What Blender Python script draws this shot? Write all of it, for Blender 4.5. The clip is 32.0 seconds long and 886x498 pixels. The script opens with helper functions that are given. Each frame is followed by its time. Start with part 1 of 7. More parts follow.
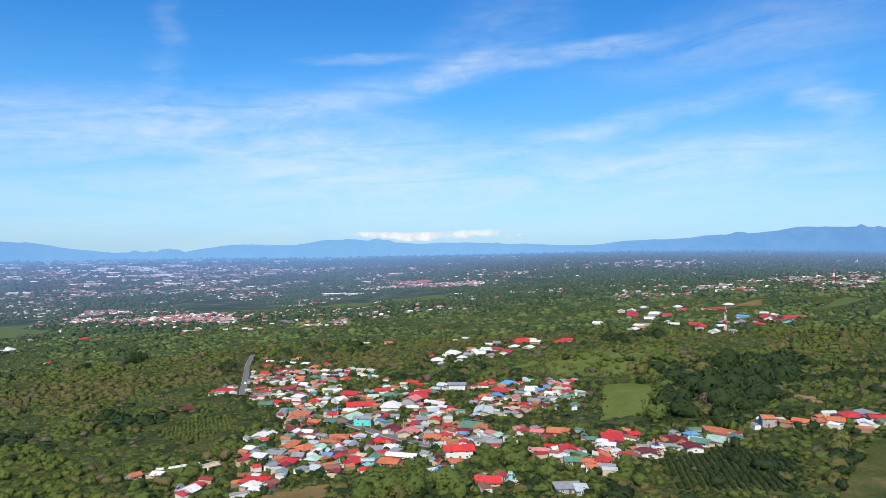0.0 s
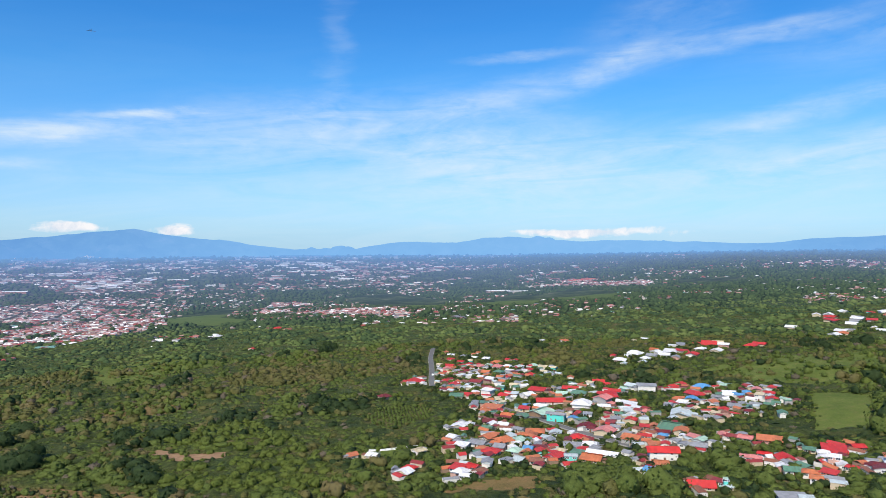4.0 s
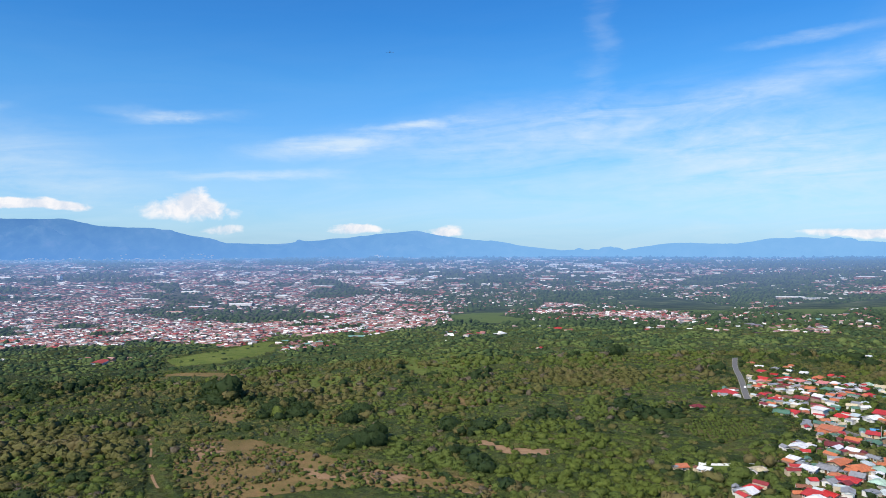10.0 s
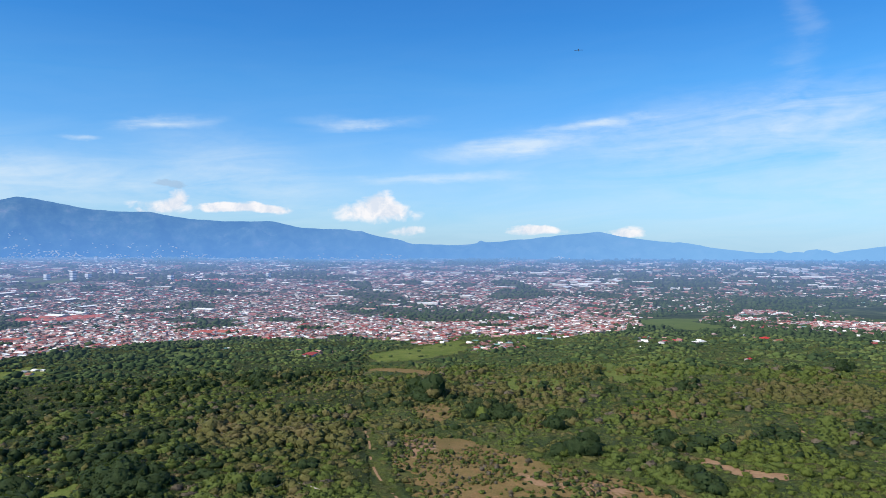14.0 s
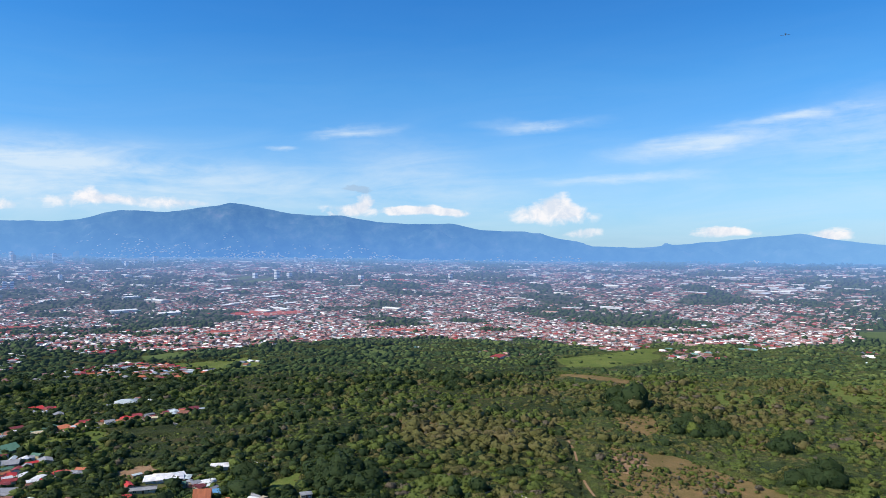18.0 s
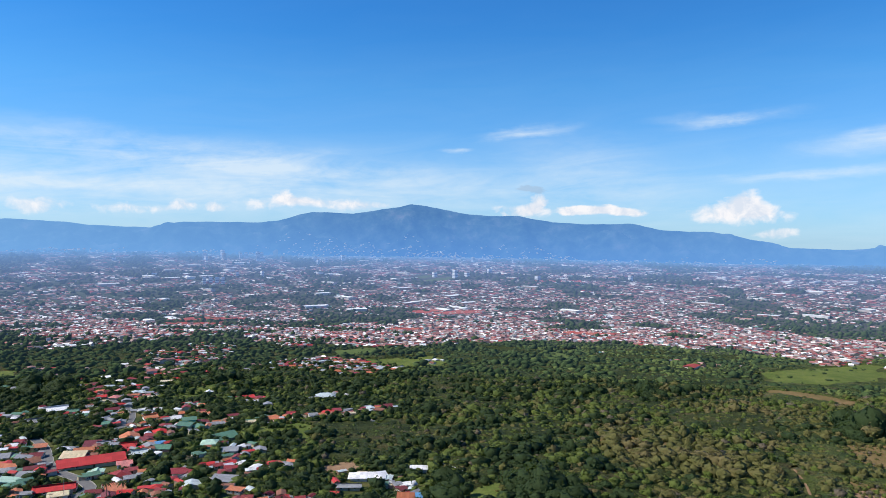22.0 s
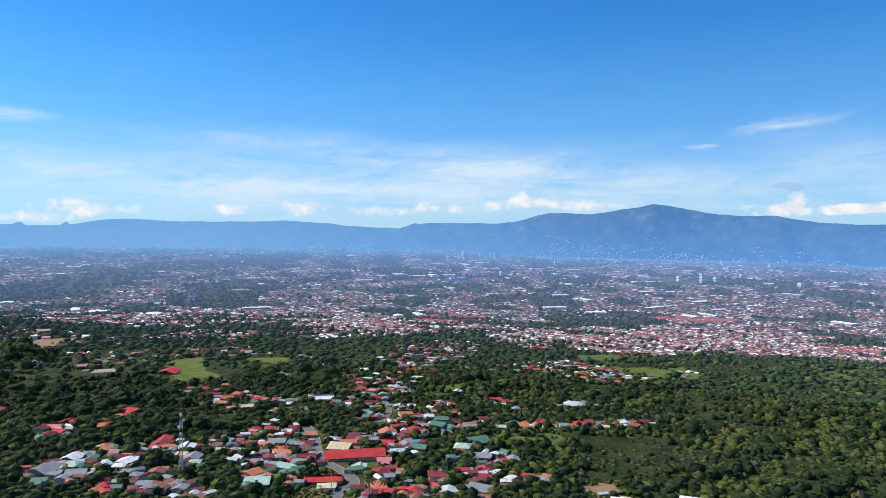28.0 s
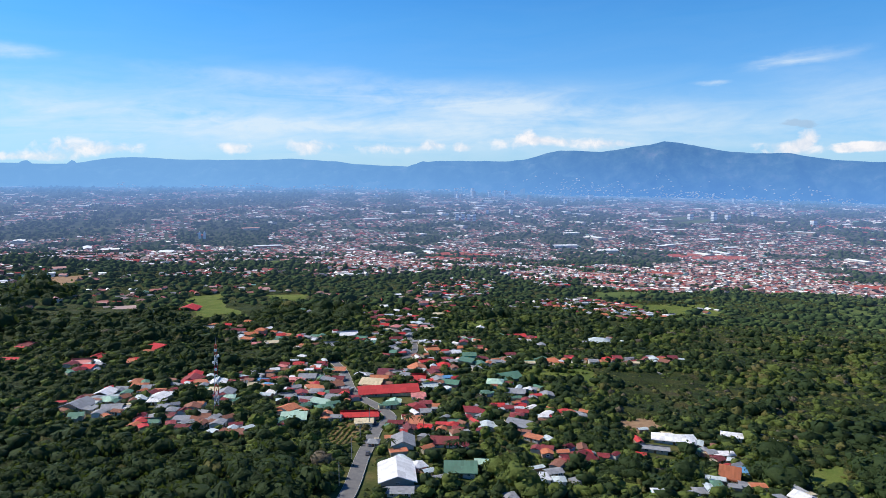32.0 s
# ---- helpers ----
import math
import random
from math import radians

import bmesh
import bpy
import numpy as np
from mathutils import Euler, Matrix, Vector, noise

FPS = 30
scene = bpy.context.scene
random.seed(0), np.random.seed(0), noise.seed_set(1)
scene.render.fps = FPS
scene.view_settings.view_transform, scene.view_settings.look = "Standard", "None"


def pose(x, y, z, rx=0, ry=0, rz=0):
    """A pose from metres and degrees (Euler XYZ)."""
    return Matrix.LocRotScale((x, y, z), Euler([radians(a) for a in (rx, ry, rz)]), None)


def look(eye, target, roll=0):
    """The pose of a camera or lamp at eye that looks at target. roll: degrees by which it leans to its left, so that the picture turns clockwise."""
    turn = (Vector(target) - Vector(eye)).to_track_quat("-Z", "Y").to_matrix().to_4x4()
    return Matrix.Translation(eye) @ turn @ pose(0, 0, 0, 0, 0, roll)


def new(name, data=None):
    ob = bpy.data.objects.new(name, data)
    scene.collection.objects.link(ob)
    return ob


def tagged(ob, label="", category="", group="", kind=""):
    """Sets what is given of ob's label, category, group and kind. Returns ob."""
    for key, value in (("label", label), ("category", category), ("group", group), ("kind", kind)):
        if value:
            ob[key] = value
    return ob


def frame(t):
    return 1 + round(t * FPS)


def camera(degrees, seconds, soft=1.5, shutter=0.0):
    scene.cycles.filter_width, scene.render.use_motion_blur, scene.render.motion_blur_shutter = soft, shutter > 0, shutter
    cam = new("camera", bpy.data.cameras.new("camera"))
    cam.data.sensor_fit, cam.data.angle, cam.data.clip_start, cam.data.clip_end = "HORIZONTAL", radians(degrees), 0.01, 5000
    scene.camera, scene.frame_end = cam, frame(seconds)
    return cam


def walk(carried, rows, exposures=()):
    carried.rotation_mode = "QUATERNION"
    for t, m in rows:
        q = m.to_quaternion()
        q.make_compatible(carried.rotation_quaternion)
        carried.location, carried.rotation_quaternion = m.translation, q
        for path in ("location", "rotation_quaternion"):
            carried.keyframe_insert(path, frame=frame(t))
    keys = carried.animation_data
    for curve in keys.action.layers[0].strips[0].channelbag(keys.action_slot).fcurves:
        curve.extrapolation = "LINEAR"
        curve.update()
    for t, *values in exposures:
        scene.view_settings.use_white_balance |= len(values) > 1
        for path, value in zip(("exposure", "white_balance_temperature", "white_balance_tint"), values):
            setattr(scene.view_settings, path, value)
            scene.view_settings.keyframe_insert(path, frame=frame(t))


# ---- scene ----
cam = camera(64.2, 32.0, soft=0.6)
PATH = [
    (0, (-0.50, 2.10, 97.63), (-1.43, 102.08, 95.96), 0.00),
    (0.5, (-3.26, 0.70, 97.71), (-6.14, 100.65, 95.95), 0.00),
    (1, (-5.99, -0.61, 97.76), (-11.44, 99.23, 95.95), 0.00),
    (1.5, (-8.69, -1.84, 97.79), (-17.01, 97.80, 95.95), 0.00),
    (2, (-11.36, -2.99, 97.80), (-22.64, 96.35, 95.93), 0.00),
    (3, (-16.63, -5.10, 97.81), (-33.79, 93.40, 95.88), 0.00),
    (3.5, (-19.24, -6.09, 97.82), (-39.30, 91.86, 95.85), 0.00),
    (5.5, (-29.61, -9.90, 97.88), (-61.32, 84.92, 95.78), -0.20),
    (6, (-32.19, -10.87, 97.92), (-66.78, 82.93, 95.82), -0.20),
    (7, (-37.36, -12.87, 98.02), (-77.62, 78.64, 95.98), -0.20),
    (8, (-42.52, -14.93, 98.18), (-88.33, 73.94, 96.22), -0.20),
    (9, (-47.69, -17.03, 98.39), (-98.88, 68.85, 96.51), -0.20),
    (10, (-52.86, -19.15, 98.66), (-109.27, 63.40, 96.83), -0.20),
    (11, (-58.04, -21.25, 98.94), (-119.47, 57.64, 97.15), -0.20),
    (12, (-63.25, -23.29, 99.20), (-129.49, 51.61, 97.44), -0.17),
    (13, (-68.50, -25.26, 99.38), (-139.31, 45.33, 97.68), -0.13),
    (14, (-73.80, -27.17, 99.45), (-148.90, 38.84, 97.85), -0.10),
    (14.5, (-76.49, -28.11, 99.45), (-153.61, 35.53, 97.90), -0.10),
    (16.5, (-87.39, -31.82, 99.32), (-171.77, 21.81, 97.90), -0.08),
    (17, (-90.14, -32.78, 99.32), (-176.15, 18.20, 97.95), -0.07),
    (18, (-95.66, -34.77, 99.42), (-184.67, 10.78, 98.17), -0.06),
    (19, (-101.22, -36.84, 99.63), (-192.85, 3.18, 98.42), -0.05),
    (20, (-106.85, -38.98, 99.91), (-200.75, -4.59, 98.72), 0.00),
    (21, (-112.60, -41.16, 100.25), (-208.42, -12.56, 99.04), 0.05),
    (22, (-118.45, -43.36, 100.57), (-215.84, -20.68, 99.35), 0.10),
    (23, (-124.29, -45.55, 100.85), (-222.88, -28.86, 99.64), 0.15),
    (24, (-129.93, -47.71, 101.03), (-229.35, -37.07, 99.81), 0.20),
    (25, (-135.79, -50.08, 101.19), (-235.67, -45.49, 99.88), 0.25),
    (26, (-140.95, -52.30, 101.30), (-240.93, -53.70, 99.94), 0.30),
    (26.5, (-143.25, -53.28, 101.25), (-243.14, -57.63, 99.93), 0.33),
    (28.5, (-149.66, -56.09, 100.31), (-249.06, -67.05, 99.11), 0.47),
    (29, (-150.76, -57.28, 99.95), (-250.10, -68.69, 98.70), 0.50),
    (29.5, (-151.84, -58.85, 99.54), (-251.16, -70.36, 97.92), 0.50),
    (30, (-152.92, -60.78, 99.09), (-252.24, -72.23, 96.72), 0.50),
    (30.5, (-154.09, -63.11, 98.59), (-253.39, -74.42, 94.98), 0.50),
    (31, (-155.47, -65.89, 98.03), (-254.70, -77.04, 92.68), 0.50),
    (31.5, (-157.23, -69.16, 97.42), (-256.34, -80.15, 89.95), 0.42),
    (32, (-159.46, -72.93, 96.75), (-258.38, -83.73, 86.90), 0.35),
]
walk(cam, [(t, look(eye, target, roll)) for t, eye, target, roll in PATH],
     exposures=[(0.0, 0.2), (32.0, 0.2)])

# ---- sky, sun ----
SUN_AZ, SUN_EL = 172.0, 46.0      # degrees, turning left from +y; height over the horizon
SUN_DIR = Vector((-math.sin(radians(SUN_AZ)) * math.cos(radians(SUN_EL)),
                  math.cos(radians(SUN_AZ)) * math.cos(radians(SUN_EL)), math.sin(radians(SUN_EL))))

sun_data = bpy.data.lights.new("sun", "SUN")
sun_data.energy, sun_data.angle, sun_data.color = 5.0, radians(0.5), (1.0, 0.93, 0.81)
sun = new("sun", sun_data)
sun.matrix_world = look(SUN_DIR * 1000, (0, 0, 0))


class Nodes:
    """Short hand for node trees."""

    def __init__(self, tree):
        self.t = tree
        tree.nodes.clear()

    def add(self, kind, **props):
        n = self.t.nodes.new(kind)
        for k, v in props.items():
            setattr(n, k, v)
        return n

    def put(self, socket, value):
        if isinstance(value, bpy.types.NodeSocket):
            self.t.links.new(value, socket)
        elif value is not None:
            socket.default_value = value

    def math(self, op, a, b=None, c=None, clamp=False):
        n = self.add("ShaderNodeMath", operation=op, use_clamp=clamp)
        for s, v in zip(n.inputs, (a, b, c)):
            self.put(s, v)
        return n.outputs[0]

    def mix(self, fac, a, b, mode="MIX"):
        n = self.add("ShaderNodeMix", data_type="RGBA", blend_type=mode)
        self.put(n.inputs[0], fac)
        self.put(n.inputs[6], (*a, 1) if isinstance(a, tuple) and len(a) == 3 else a)
        self.put(n.inputs[7], (*b, 1) if isinstance(b, tuple) and len(b) == 3 else b)
        return n.outputs[2]

    def ramp(self, fac, stops, how="LINEAR"):
        n = self.add("ShaderNodeValToRGB")
        r = n.color_ramp
        r.interpolation = how
        while len(r.elements) < len(stops):
            r.elements.new(1.0)
        for e, (p, c) in zip(r.elements, stops):
            e.position, e.color = p, ((*c, 1) if isinstance(c, tuple) else (c, c, c, 1))
        self.put(n.inputs[0], fac)
        return n.outputs[0]

    def noise(self, vec, scale, detail=3.0, rough=0.55, distort=0.0):
        n = self.add("ShaderNodeTexNoise")
        self.put(n.inputs["Vector"], vec)
        n.inputs["Scale"].default_value = scale
        n.inputs["Detail"].default_value = detail
        n.inputs["Roughness"].default_value = rough
        n.inputs["Distortion"].default_value = distort
        return n.outputs["Fac"]

    def vec(self, x, y, z):
        n = self.add("ShaderNodeCombineXYZ")
        for s, v in zip(n.inputs, (x, y, z)):
            self.put(s, v)
        return n.outputs[0]


world = bpy.data.worlds.new("world")
scene.world = world
world.use_nodes = True
W = Nodes(world.node_tree)
sky = W.add("ShaderNodeTexSky", sky_type="NISHITA", sun_disc=False, sun_elevation=radians(SUN_EL),
            sun_rotation=radians(-SUN_AZ), altitude=1200.0, air_density=1.0, dust_density=0.6, ozone_density=2.0)
sep = W.add("ShaderNodeSeparateXYZ")
W.put(sep.inputs[0], W.add("ShaderNodeTexCoord").outputs["Generated"])
SX, SY, SZ = sep.outputs
EL = W.math("MULTIPLY", W.math("ARCSINE", SZ), 180 / math.pi)
AZ = W.math("MULTIPLY", W.math("ARCTAN2", W.math("MULTIPLY", SX, -1.0), SY), 180 / math.pi)
EL01 = W.math("DIVIDE", EL, 40.0, clamp=True)
gain = W.ramp(EL01, [(0.0, (0.44, 0.88, 1.52)), (0.12, (0.44, 1.00, 1.58)), (0.3, (0.29, 1.07, 1.67)), (0.5, (0.19, 0.97, 1.72)), (1.0, (0.11, 0.65, 1.32))])
clear = W.mix(1.0, sky.outputs[0], gain, "MULTIPLY")
RAW_P = W.vec(AZ, EL, 0.0)
BEND_A = W.noise(W.vec(W.math("MULTIPLY", AZ, 0.16), W.math("MULTIPLY", EL, 0.45), 3.0), 1.0, 5, 0.6)
BEND_B = W.noise(W.vec(W.math("MULTIPLY", AZ, 0.16), W.math("MULTIPLY", EL, 0.45), 9.0), 1.0, 5, 0.6)
SKY_P = W.vec(W.math("ADD", AZ, W.math("MULTIPLY", W.math("SUBTRACT", BEND_A, 0.5), 5.0)), W.math("ADD", EL, W.math("MULTIPLY", W.math("SUBTRACT", BEND_B, 0.5), 1.6)), 0.0)


def wisp(az, el, half_w, half_h, tilt, density, total):
    """A soft cloud mask round a place of the sky; tilt: degrees by which it rises to the right."""
    m = W.add("ShaderNodeMapping", vector_type="TEXTURE")
    W.put(m.inputs["Vector"], SKY_P)
    m.inputs["Location"].default_value = (az, el, 0)
    m.inputs["Rotation"].default_value = (0, 0, radians(-tilt))
    m.inputs["Scale"].default_value = (half_w * 1.5, half_h * 1.5, 1)
    r = W.add("ShaderNodeVectorMath", operation="LENGTH")
    W.put(r.inputs[0], m.outputs[0])
    k = W.add("ShaderNodeMapRange", interpolation_type="SMOOTHSTEP")
    W.put(k.inputs[0], r.outputs["Value"])
    k.inputs[1].default_value, k.inputs[2].default_value, k.inputs[3].default_value, k.inputs[4].default_value = 0.0, 1.0, density, 0.0
    total.append(k.outputs[0])


def summed(parts):
    s = parts[0]
    for p in parts[1:]:
        s = W.math("ADD", s, p)
    return s


STREAKS, HEAPS, SHADED = [], [], []


def streak(*a):
    wisp(*a, STREAKS)


def heap(*a):
    wisp(*a, HEAPS)


def shaded(*a):
    wisp(*a, SHADED)


streak(3.1, 4.3, 36.64, 4.35, 0, 0.32)
streak(23.0, 9.5, 12.82, 1.74, 2, 0.34)
streak(31.0, 6.6, 7.79, 1.74, 0, 0.28)
streak(19.3, 7.4, 11.45, 1.92, 0, 0.28)
streak(7.4, 11.2, 7.79, 1.19, 10, 0.36)
streak(1.0, 12.5, 4.12, 1.19, 28, 0.24)
streak(-3.5, 13.9, 5.50, 1.10, 14, 0.26)
streak(-11.0, 14.4, 5.95, 0.82, 6, 0.5)
streak(-3.5, 15.8, 6.87, 2.75, 26, 0.2)
streak(-23.0, 14.6, 11.91, 2.75, 8, 0.26)
streak(7.0, 14.0, 4.35, 0.41, 2, 0.4)
streak(-13.6, 8.8, 15.11, 0.92, 12, 0.42)
streak(-23.1, 6.7, 11.91, 1.28, 6, 0.34)
streak(-28.1, 9.8, 2.29, 1.19, -18, 0.6)
streak(22.2, 13.5, 5.95, 1.19, 80, 0.16)
streak(7.4, 6.1, 7.33, 3.66, 0, 0.26)
streak(-17.3, 5.1, 16.03, 1.65, 4, 0.28)
streak(44.5, 7.0, 5.72, 0.78, 5, 0.68)
streak(38.6, 8.1, 6.87, 1.01, 6, 0.55)
streak(36.1, 9.0, 4.35, 0.41, 5, 0.5)
streak(55.8, 9.1, 4.35, 0.50, -3, 0.42)
streak(50.1, 4.8, 7.56, 0.32, 0, 0.36)
streak(64.4, 5.2, 6.87, 2.75, -14, 0.32)
streak(18.0, 9.4, 14.66, 2.06, 8, 0.14)
streak(8.1, 5.6, 10.53, 4.58, 0, 0.22)
streak(54.9, 9.0, 4.81, 0.46, 5, 0.42)
streak(71.4, 8.5, 2.38, 0.32, 0, 0.35)
streak(75.7, 7.3, 1.10, 0.23, 0, 0.75)
streak(48.7, 4.8, 6.87, 0.41, 3, 0.36)
streak(93.0, 6.5, 18.32, 1.01, -6, 0.34)
streak(127.3, 8.4, 3.21, 0.50, 0, 0.6)
streak(127.7, 5.8, 5.04, 0.73, 0, 0.3)
streak(116.5, 4.6, 21.98, 0.60, -2, 0.42)
streak(102.7, 6.7, 19.24, 0.64, -5, 0.32)
streak(69.8, 8.6, 3.76, 0.37, 6, 0.36)
streak(109.4, 3.5, 22.90, 0.92, -1, 0.25)
streak(109.4, 4.2, 40, 3.0, -1, 0.42)
streak(86.9, 4.6, 26, 2.6, -3, 0.32)
heap(54.5, 2.0, 4.13, 1.01, 0, 1.05)
heap(53.4, 2.8, 1.64, 1.01, 0, 1)
heap(63.7, 2.3, 3.41, 0.53, 0, 0.9)
heap(51.4, 0.5, 1.76, 0.42, 0, 0.8)
heap(40.9, 0.5, 2.86, 0.42, 0, 0.85)
heap(33.4, 0.3, 1.43, 0.42, 0, 0.8)
heap(4.2, 0.2, 3.85, 0.35, 0, 0.7)
heap(0.1, 0.2, 7.69, 0.35, 0, 0.75)
heap(34.2, 0.4, 1.76, 0.42, 0, 0.7)
heap(89.0, 3.3, 1.10, 0.90, 0, 0.95)
heap(87.6, 3.0, 1.54, 0.53, 0, 0.8)
heap(84.0, 3.0, 3.41, 0.60, 0, 0.85)
heap(70.1, 2.4, 2.53, 0.72, 0, 1)
heap(69.7, 3.2, 0.98, 0.83, 0, 0.95)
heap(66.6, 2.2, 1.10, 0.35, 0, 0.85)
heap(63.2, 2.3, 2.30, 0.42, 0, 0.9)
heap(41.8, 0.6, 1.98, 0.42, 0, 0.75)
heap(122.7, 2.2, 4.67, 0.78, 0, 0.8)
heap(126.7, 1.3, 3.85, 0.53, 0, 0.75)
heap(112.4, 2.3, 2.47, 0.65, 0, 0.75)
heap(106.8, 2.4, 2.47, 0.65, 0, 0.75)
heap(100.9, 2.3, 2.75, 0.48, 0, 0.6)
heap(97.7, 2.7, 1.64, 0.53, 0, 0.75)
heap(94.9, 2.5, 1.10, 0.53, 0, 0.75)
heap(91.3, 2.7, 2.20, 0.48, 0, 0.65)
heap(66.1, 2.3, 1.43, 0.35, 0, 0.8)
shaded(70.3, 4.3, 1.10, 0.32, 0, 1)
shaded(69.6, 4.0, 0.55, 0.18, 0, 0.6)
drawn = W.vec(W.math("MULTIPLY", AZ, 0.085), W.math("MULTIPLY", W.math("ADD", EL, W.math("MULTIPLY", AZ, 0.06)), 0.52), 0.0)
fibres = W.noise(drawn, 1.0, 7, 0.62, 0.9)
fine = W.noise(W.vec(W.math("MULTIPLY", AZ, 0.5), W.math("MULTIPLY", EL, 1.3), 0.0), 1.0, 6, 0.6, 0.5)
puffs = W.noise(RAW_P, 0.8, 7, 0.6, 0.4)
thin = W.math("MULTIPLY", summed(STREAKS), W.ramp(W.math("ADD", W.math("MULTIPLY", fibres, 0.7), W.math("MULTIPLY", fine, 0.3)), [(0.34, 0.16), (0.5, 0.82), (0.66, 1.5)]), clamp=True)
veil = W.math("MULTIPLY", W.ramp(EL01, [(0.0, 0.55), (0.10, 0.40), (0.16, 0.25), (0.22, 0.12), (0.4, 0.03), (0.8, 0.0)]), W.ramp(fibres, [(0.3, 0.75), (0.7, 1.15)]))
thick = W.ramp(W.math("ADD", summed(HEAPS), W.math("MULTIPLY", W.math("SUBTRACT", puffs, 0.5), 1.35)), [(0.34, 0.0), (0.7, 0.6), (1.0, 0.92)])
thick = W.math("MULTIPLY", thick, W.math("MULTIPLY", summed(HEAPS), 2.2, clamp=True))
grey = W.ramp(W.math("ADD", summed(SHADED), W.math("MULTIPLY", W.math("SUBTRACT", puffs, 0.5), 1.2)), [(0.35, 0.0), (0.7, 0.55)])
clear = W.mix(veil, clear, (6.2, 8.2, 9.6))
clear = W.mix(W.math("MULTIPLY", thin, 0.74), clear, (7.9, 9.0, 9.9))
clear = W.mix(thick, clear, W.mix(W.ramp(puffs, [(0.4, 0.0), (0.6, 1.0)]), (7.7, 8.2, 9.2), (10.2, 9.9, 10.0)))
clear = W.mix(W.math("MULTIPLY", grey, W.math("MULTIPLY", summed(SHADED), 2.0, clamp=True)), clear, (3.8, 5.2, 7.0))
bg = W.add("ShaderNodeBackground")
W.put(bg.inputs[0], clear)
bg.inputs[1].default_value = 0.085
W.put(W.add("ShaderNodeOutputWorld").inputs[0], bg.outputs[0])

# ---- the lie of the land ----
def smooth(a, b, x):
    """0 at a, 1 at b, gliding between; a may be the larger."""
    t = np.clip((x - a) / (b - a), 0, 1)
    return t * t * (3 - 2 * t)


CX, CY = -70.0, -20.0     # middle of the flight, about which the land is laid out


CAM_Z, FOOT_R = 98.0, 4480.0     # height of the flight; distance of the mountains' foot


def foot_dip(az):
    """How far below the horizon the valley floor meets the mountains, in degrees, turning left from +y."""
    return np.interp(az, [-45, -25, -15, -5, 5, 20, 45, 60, 75, 90, 100, 120, 140], [1.00, 1.05, 1.2, 1.45, 1.65, 1.75, 1.75, 1.7, 1.4, 1.2, 0.85, 0.75, 0.75])


def ground(x, y):
    """Height of the land: a hillside that falls to a wide valley floor."""
    x, y = np.asarray(x, float), np.asarray(y, float)
    s = -0.897 * x + 0.442 * y
    r = np.hypot(x - CX, y - CY)
    az = np.degrees(np.arctan2(-(x - CX), y - CY))
    near = -0.0702 * s
    right = smooth(12, -14, np.where(az < -120, 180, az)) * smooth(180, 140, np.abs(az))
    low = -137 + right * 109
    rim = CAM_Z - FOOT_R * np.tan(np.radians(foot_dip(az)))
    t = np.clip((r - 2400) / (FOOT_R - 2400), 0, 1.0)
    far = np.where(r < 2400, low + (r - 2400) * 0.0295, low + (rim - low) * t ** 1.2)
    w = smooth(1500, 3200, r) * smooth(175, 135, np.abs(az - 45))
    far = np.where(np.abs(az - 45) > 130, near, far)
    z = (1 - w) * near + w * far
    roll = 2.2 * np.sin(x / 61 + 1.3 * np.sin(y / 83)) * np.cos(y / 71 + 0.7) + 1.0 * np.sin(x / 23 + y / 31)
    return z + roll * smooth(60, 260, r) * (1 - 0.6 * smooth(1200, 2400, r))


def gz(x, y):
    return float(ground(x, y))

# ---- materials ----
def material(name, rough=0.8, metal=0.0, spec=0.3):
    m = bpy.data.materials.new(name)
    m.use_nodes = True
    n = Nodes(m.node_tree)
    b = n.add("ShaderNodeBsdfPrincipled")
    b.inputs["Roughness"].default_value, b.inputs["Metallic"].default_value = rough, metal
    b.inputs["Specular IOR Level"].default_value = spec
    n.put(n.add("ShaderNodeOutputMaterial").inputs[0], b.outputs[0])
    return m, n, b


def place(n):
    return n.add("ShaderNodeNewGeometry").outputs["Position"]


def island(n):
    return n.add("ShaderNodeNewGeometry").outputs["Random Per Island"]


def ob_random(n):
    return n.add("ShaderNodeObjectInfo").outputs["Random"]


def bump(n, b, height, strength, distance):
    k = n.add("ShaderNodeBump")
    k.inputs["Strength"].default_value, k.inputs["Distance"].default_value = strength, distance
    n.put(k.inputs["Height"], height)
    n.put(b.inputs["Normal"], k.outputs[0])


def ground_mat():
    m, n, b = material("ground_cover", 0.95, spec=0.1)
    p = place(n)
    big = n.noise(p, 0.006, 4)
    mid = n.noise(p, 0.045, 4, 0.6)
    fine = n.noise(p, 0.5, 3, 0.65)
    col = n.ramp(mid, [(0.3, (0.044, 0.062, 0.018)), (0.5, (0.078, 0.092, 0.028)), (0.62, (0.13, 0.12, 0.045)), (0.75, (0.21, 0.14, 0.075))])
    col = n.mix(n.math("MULTIPLY", n.ramp(big, [(0.5, 0.0), (0.7, 1.0)]), 0.4), col, (0.12, 0.12, 0.04))
    col = n.mix(0.6, col, n.ramp(fine, [(0.3, 0.35), (0.7, 1.0)]), "MULTIPLY")
    n.put(b.inputs["Base Color"], col)
    bump(n, b, fine, 0.6, 0.8)
    return m


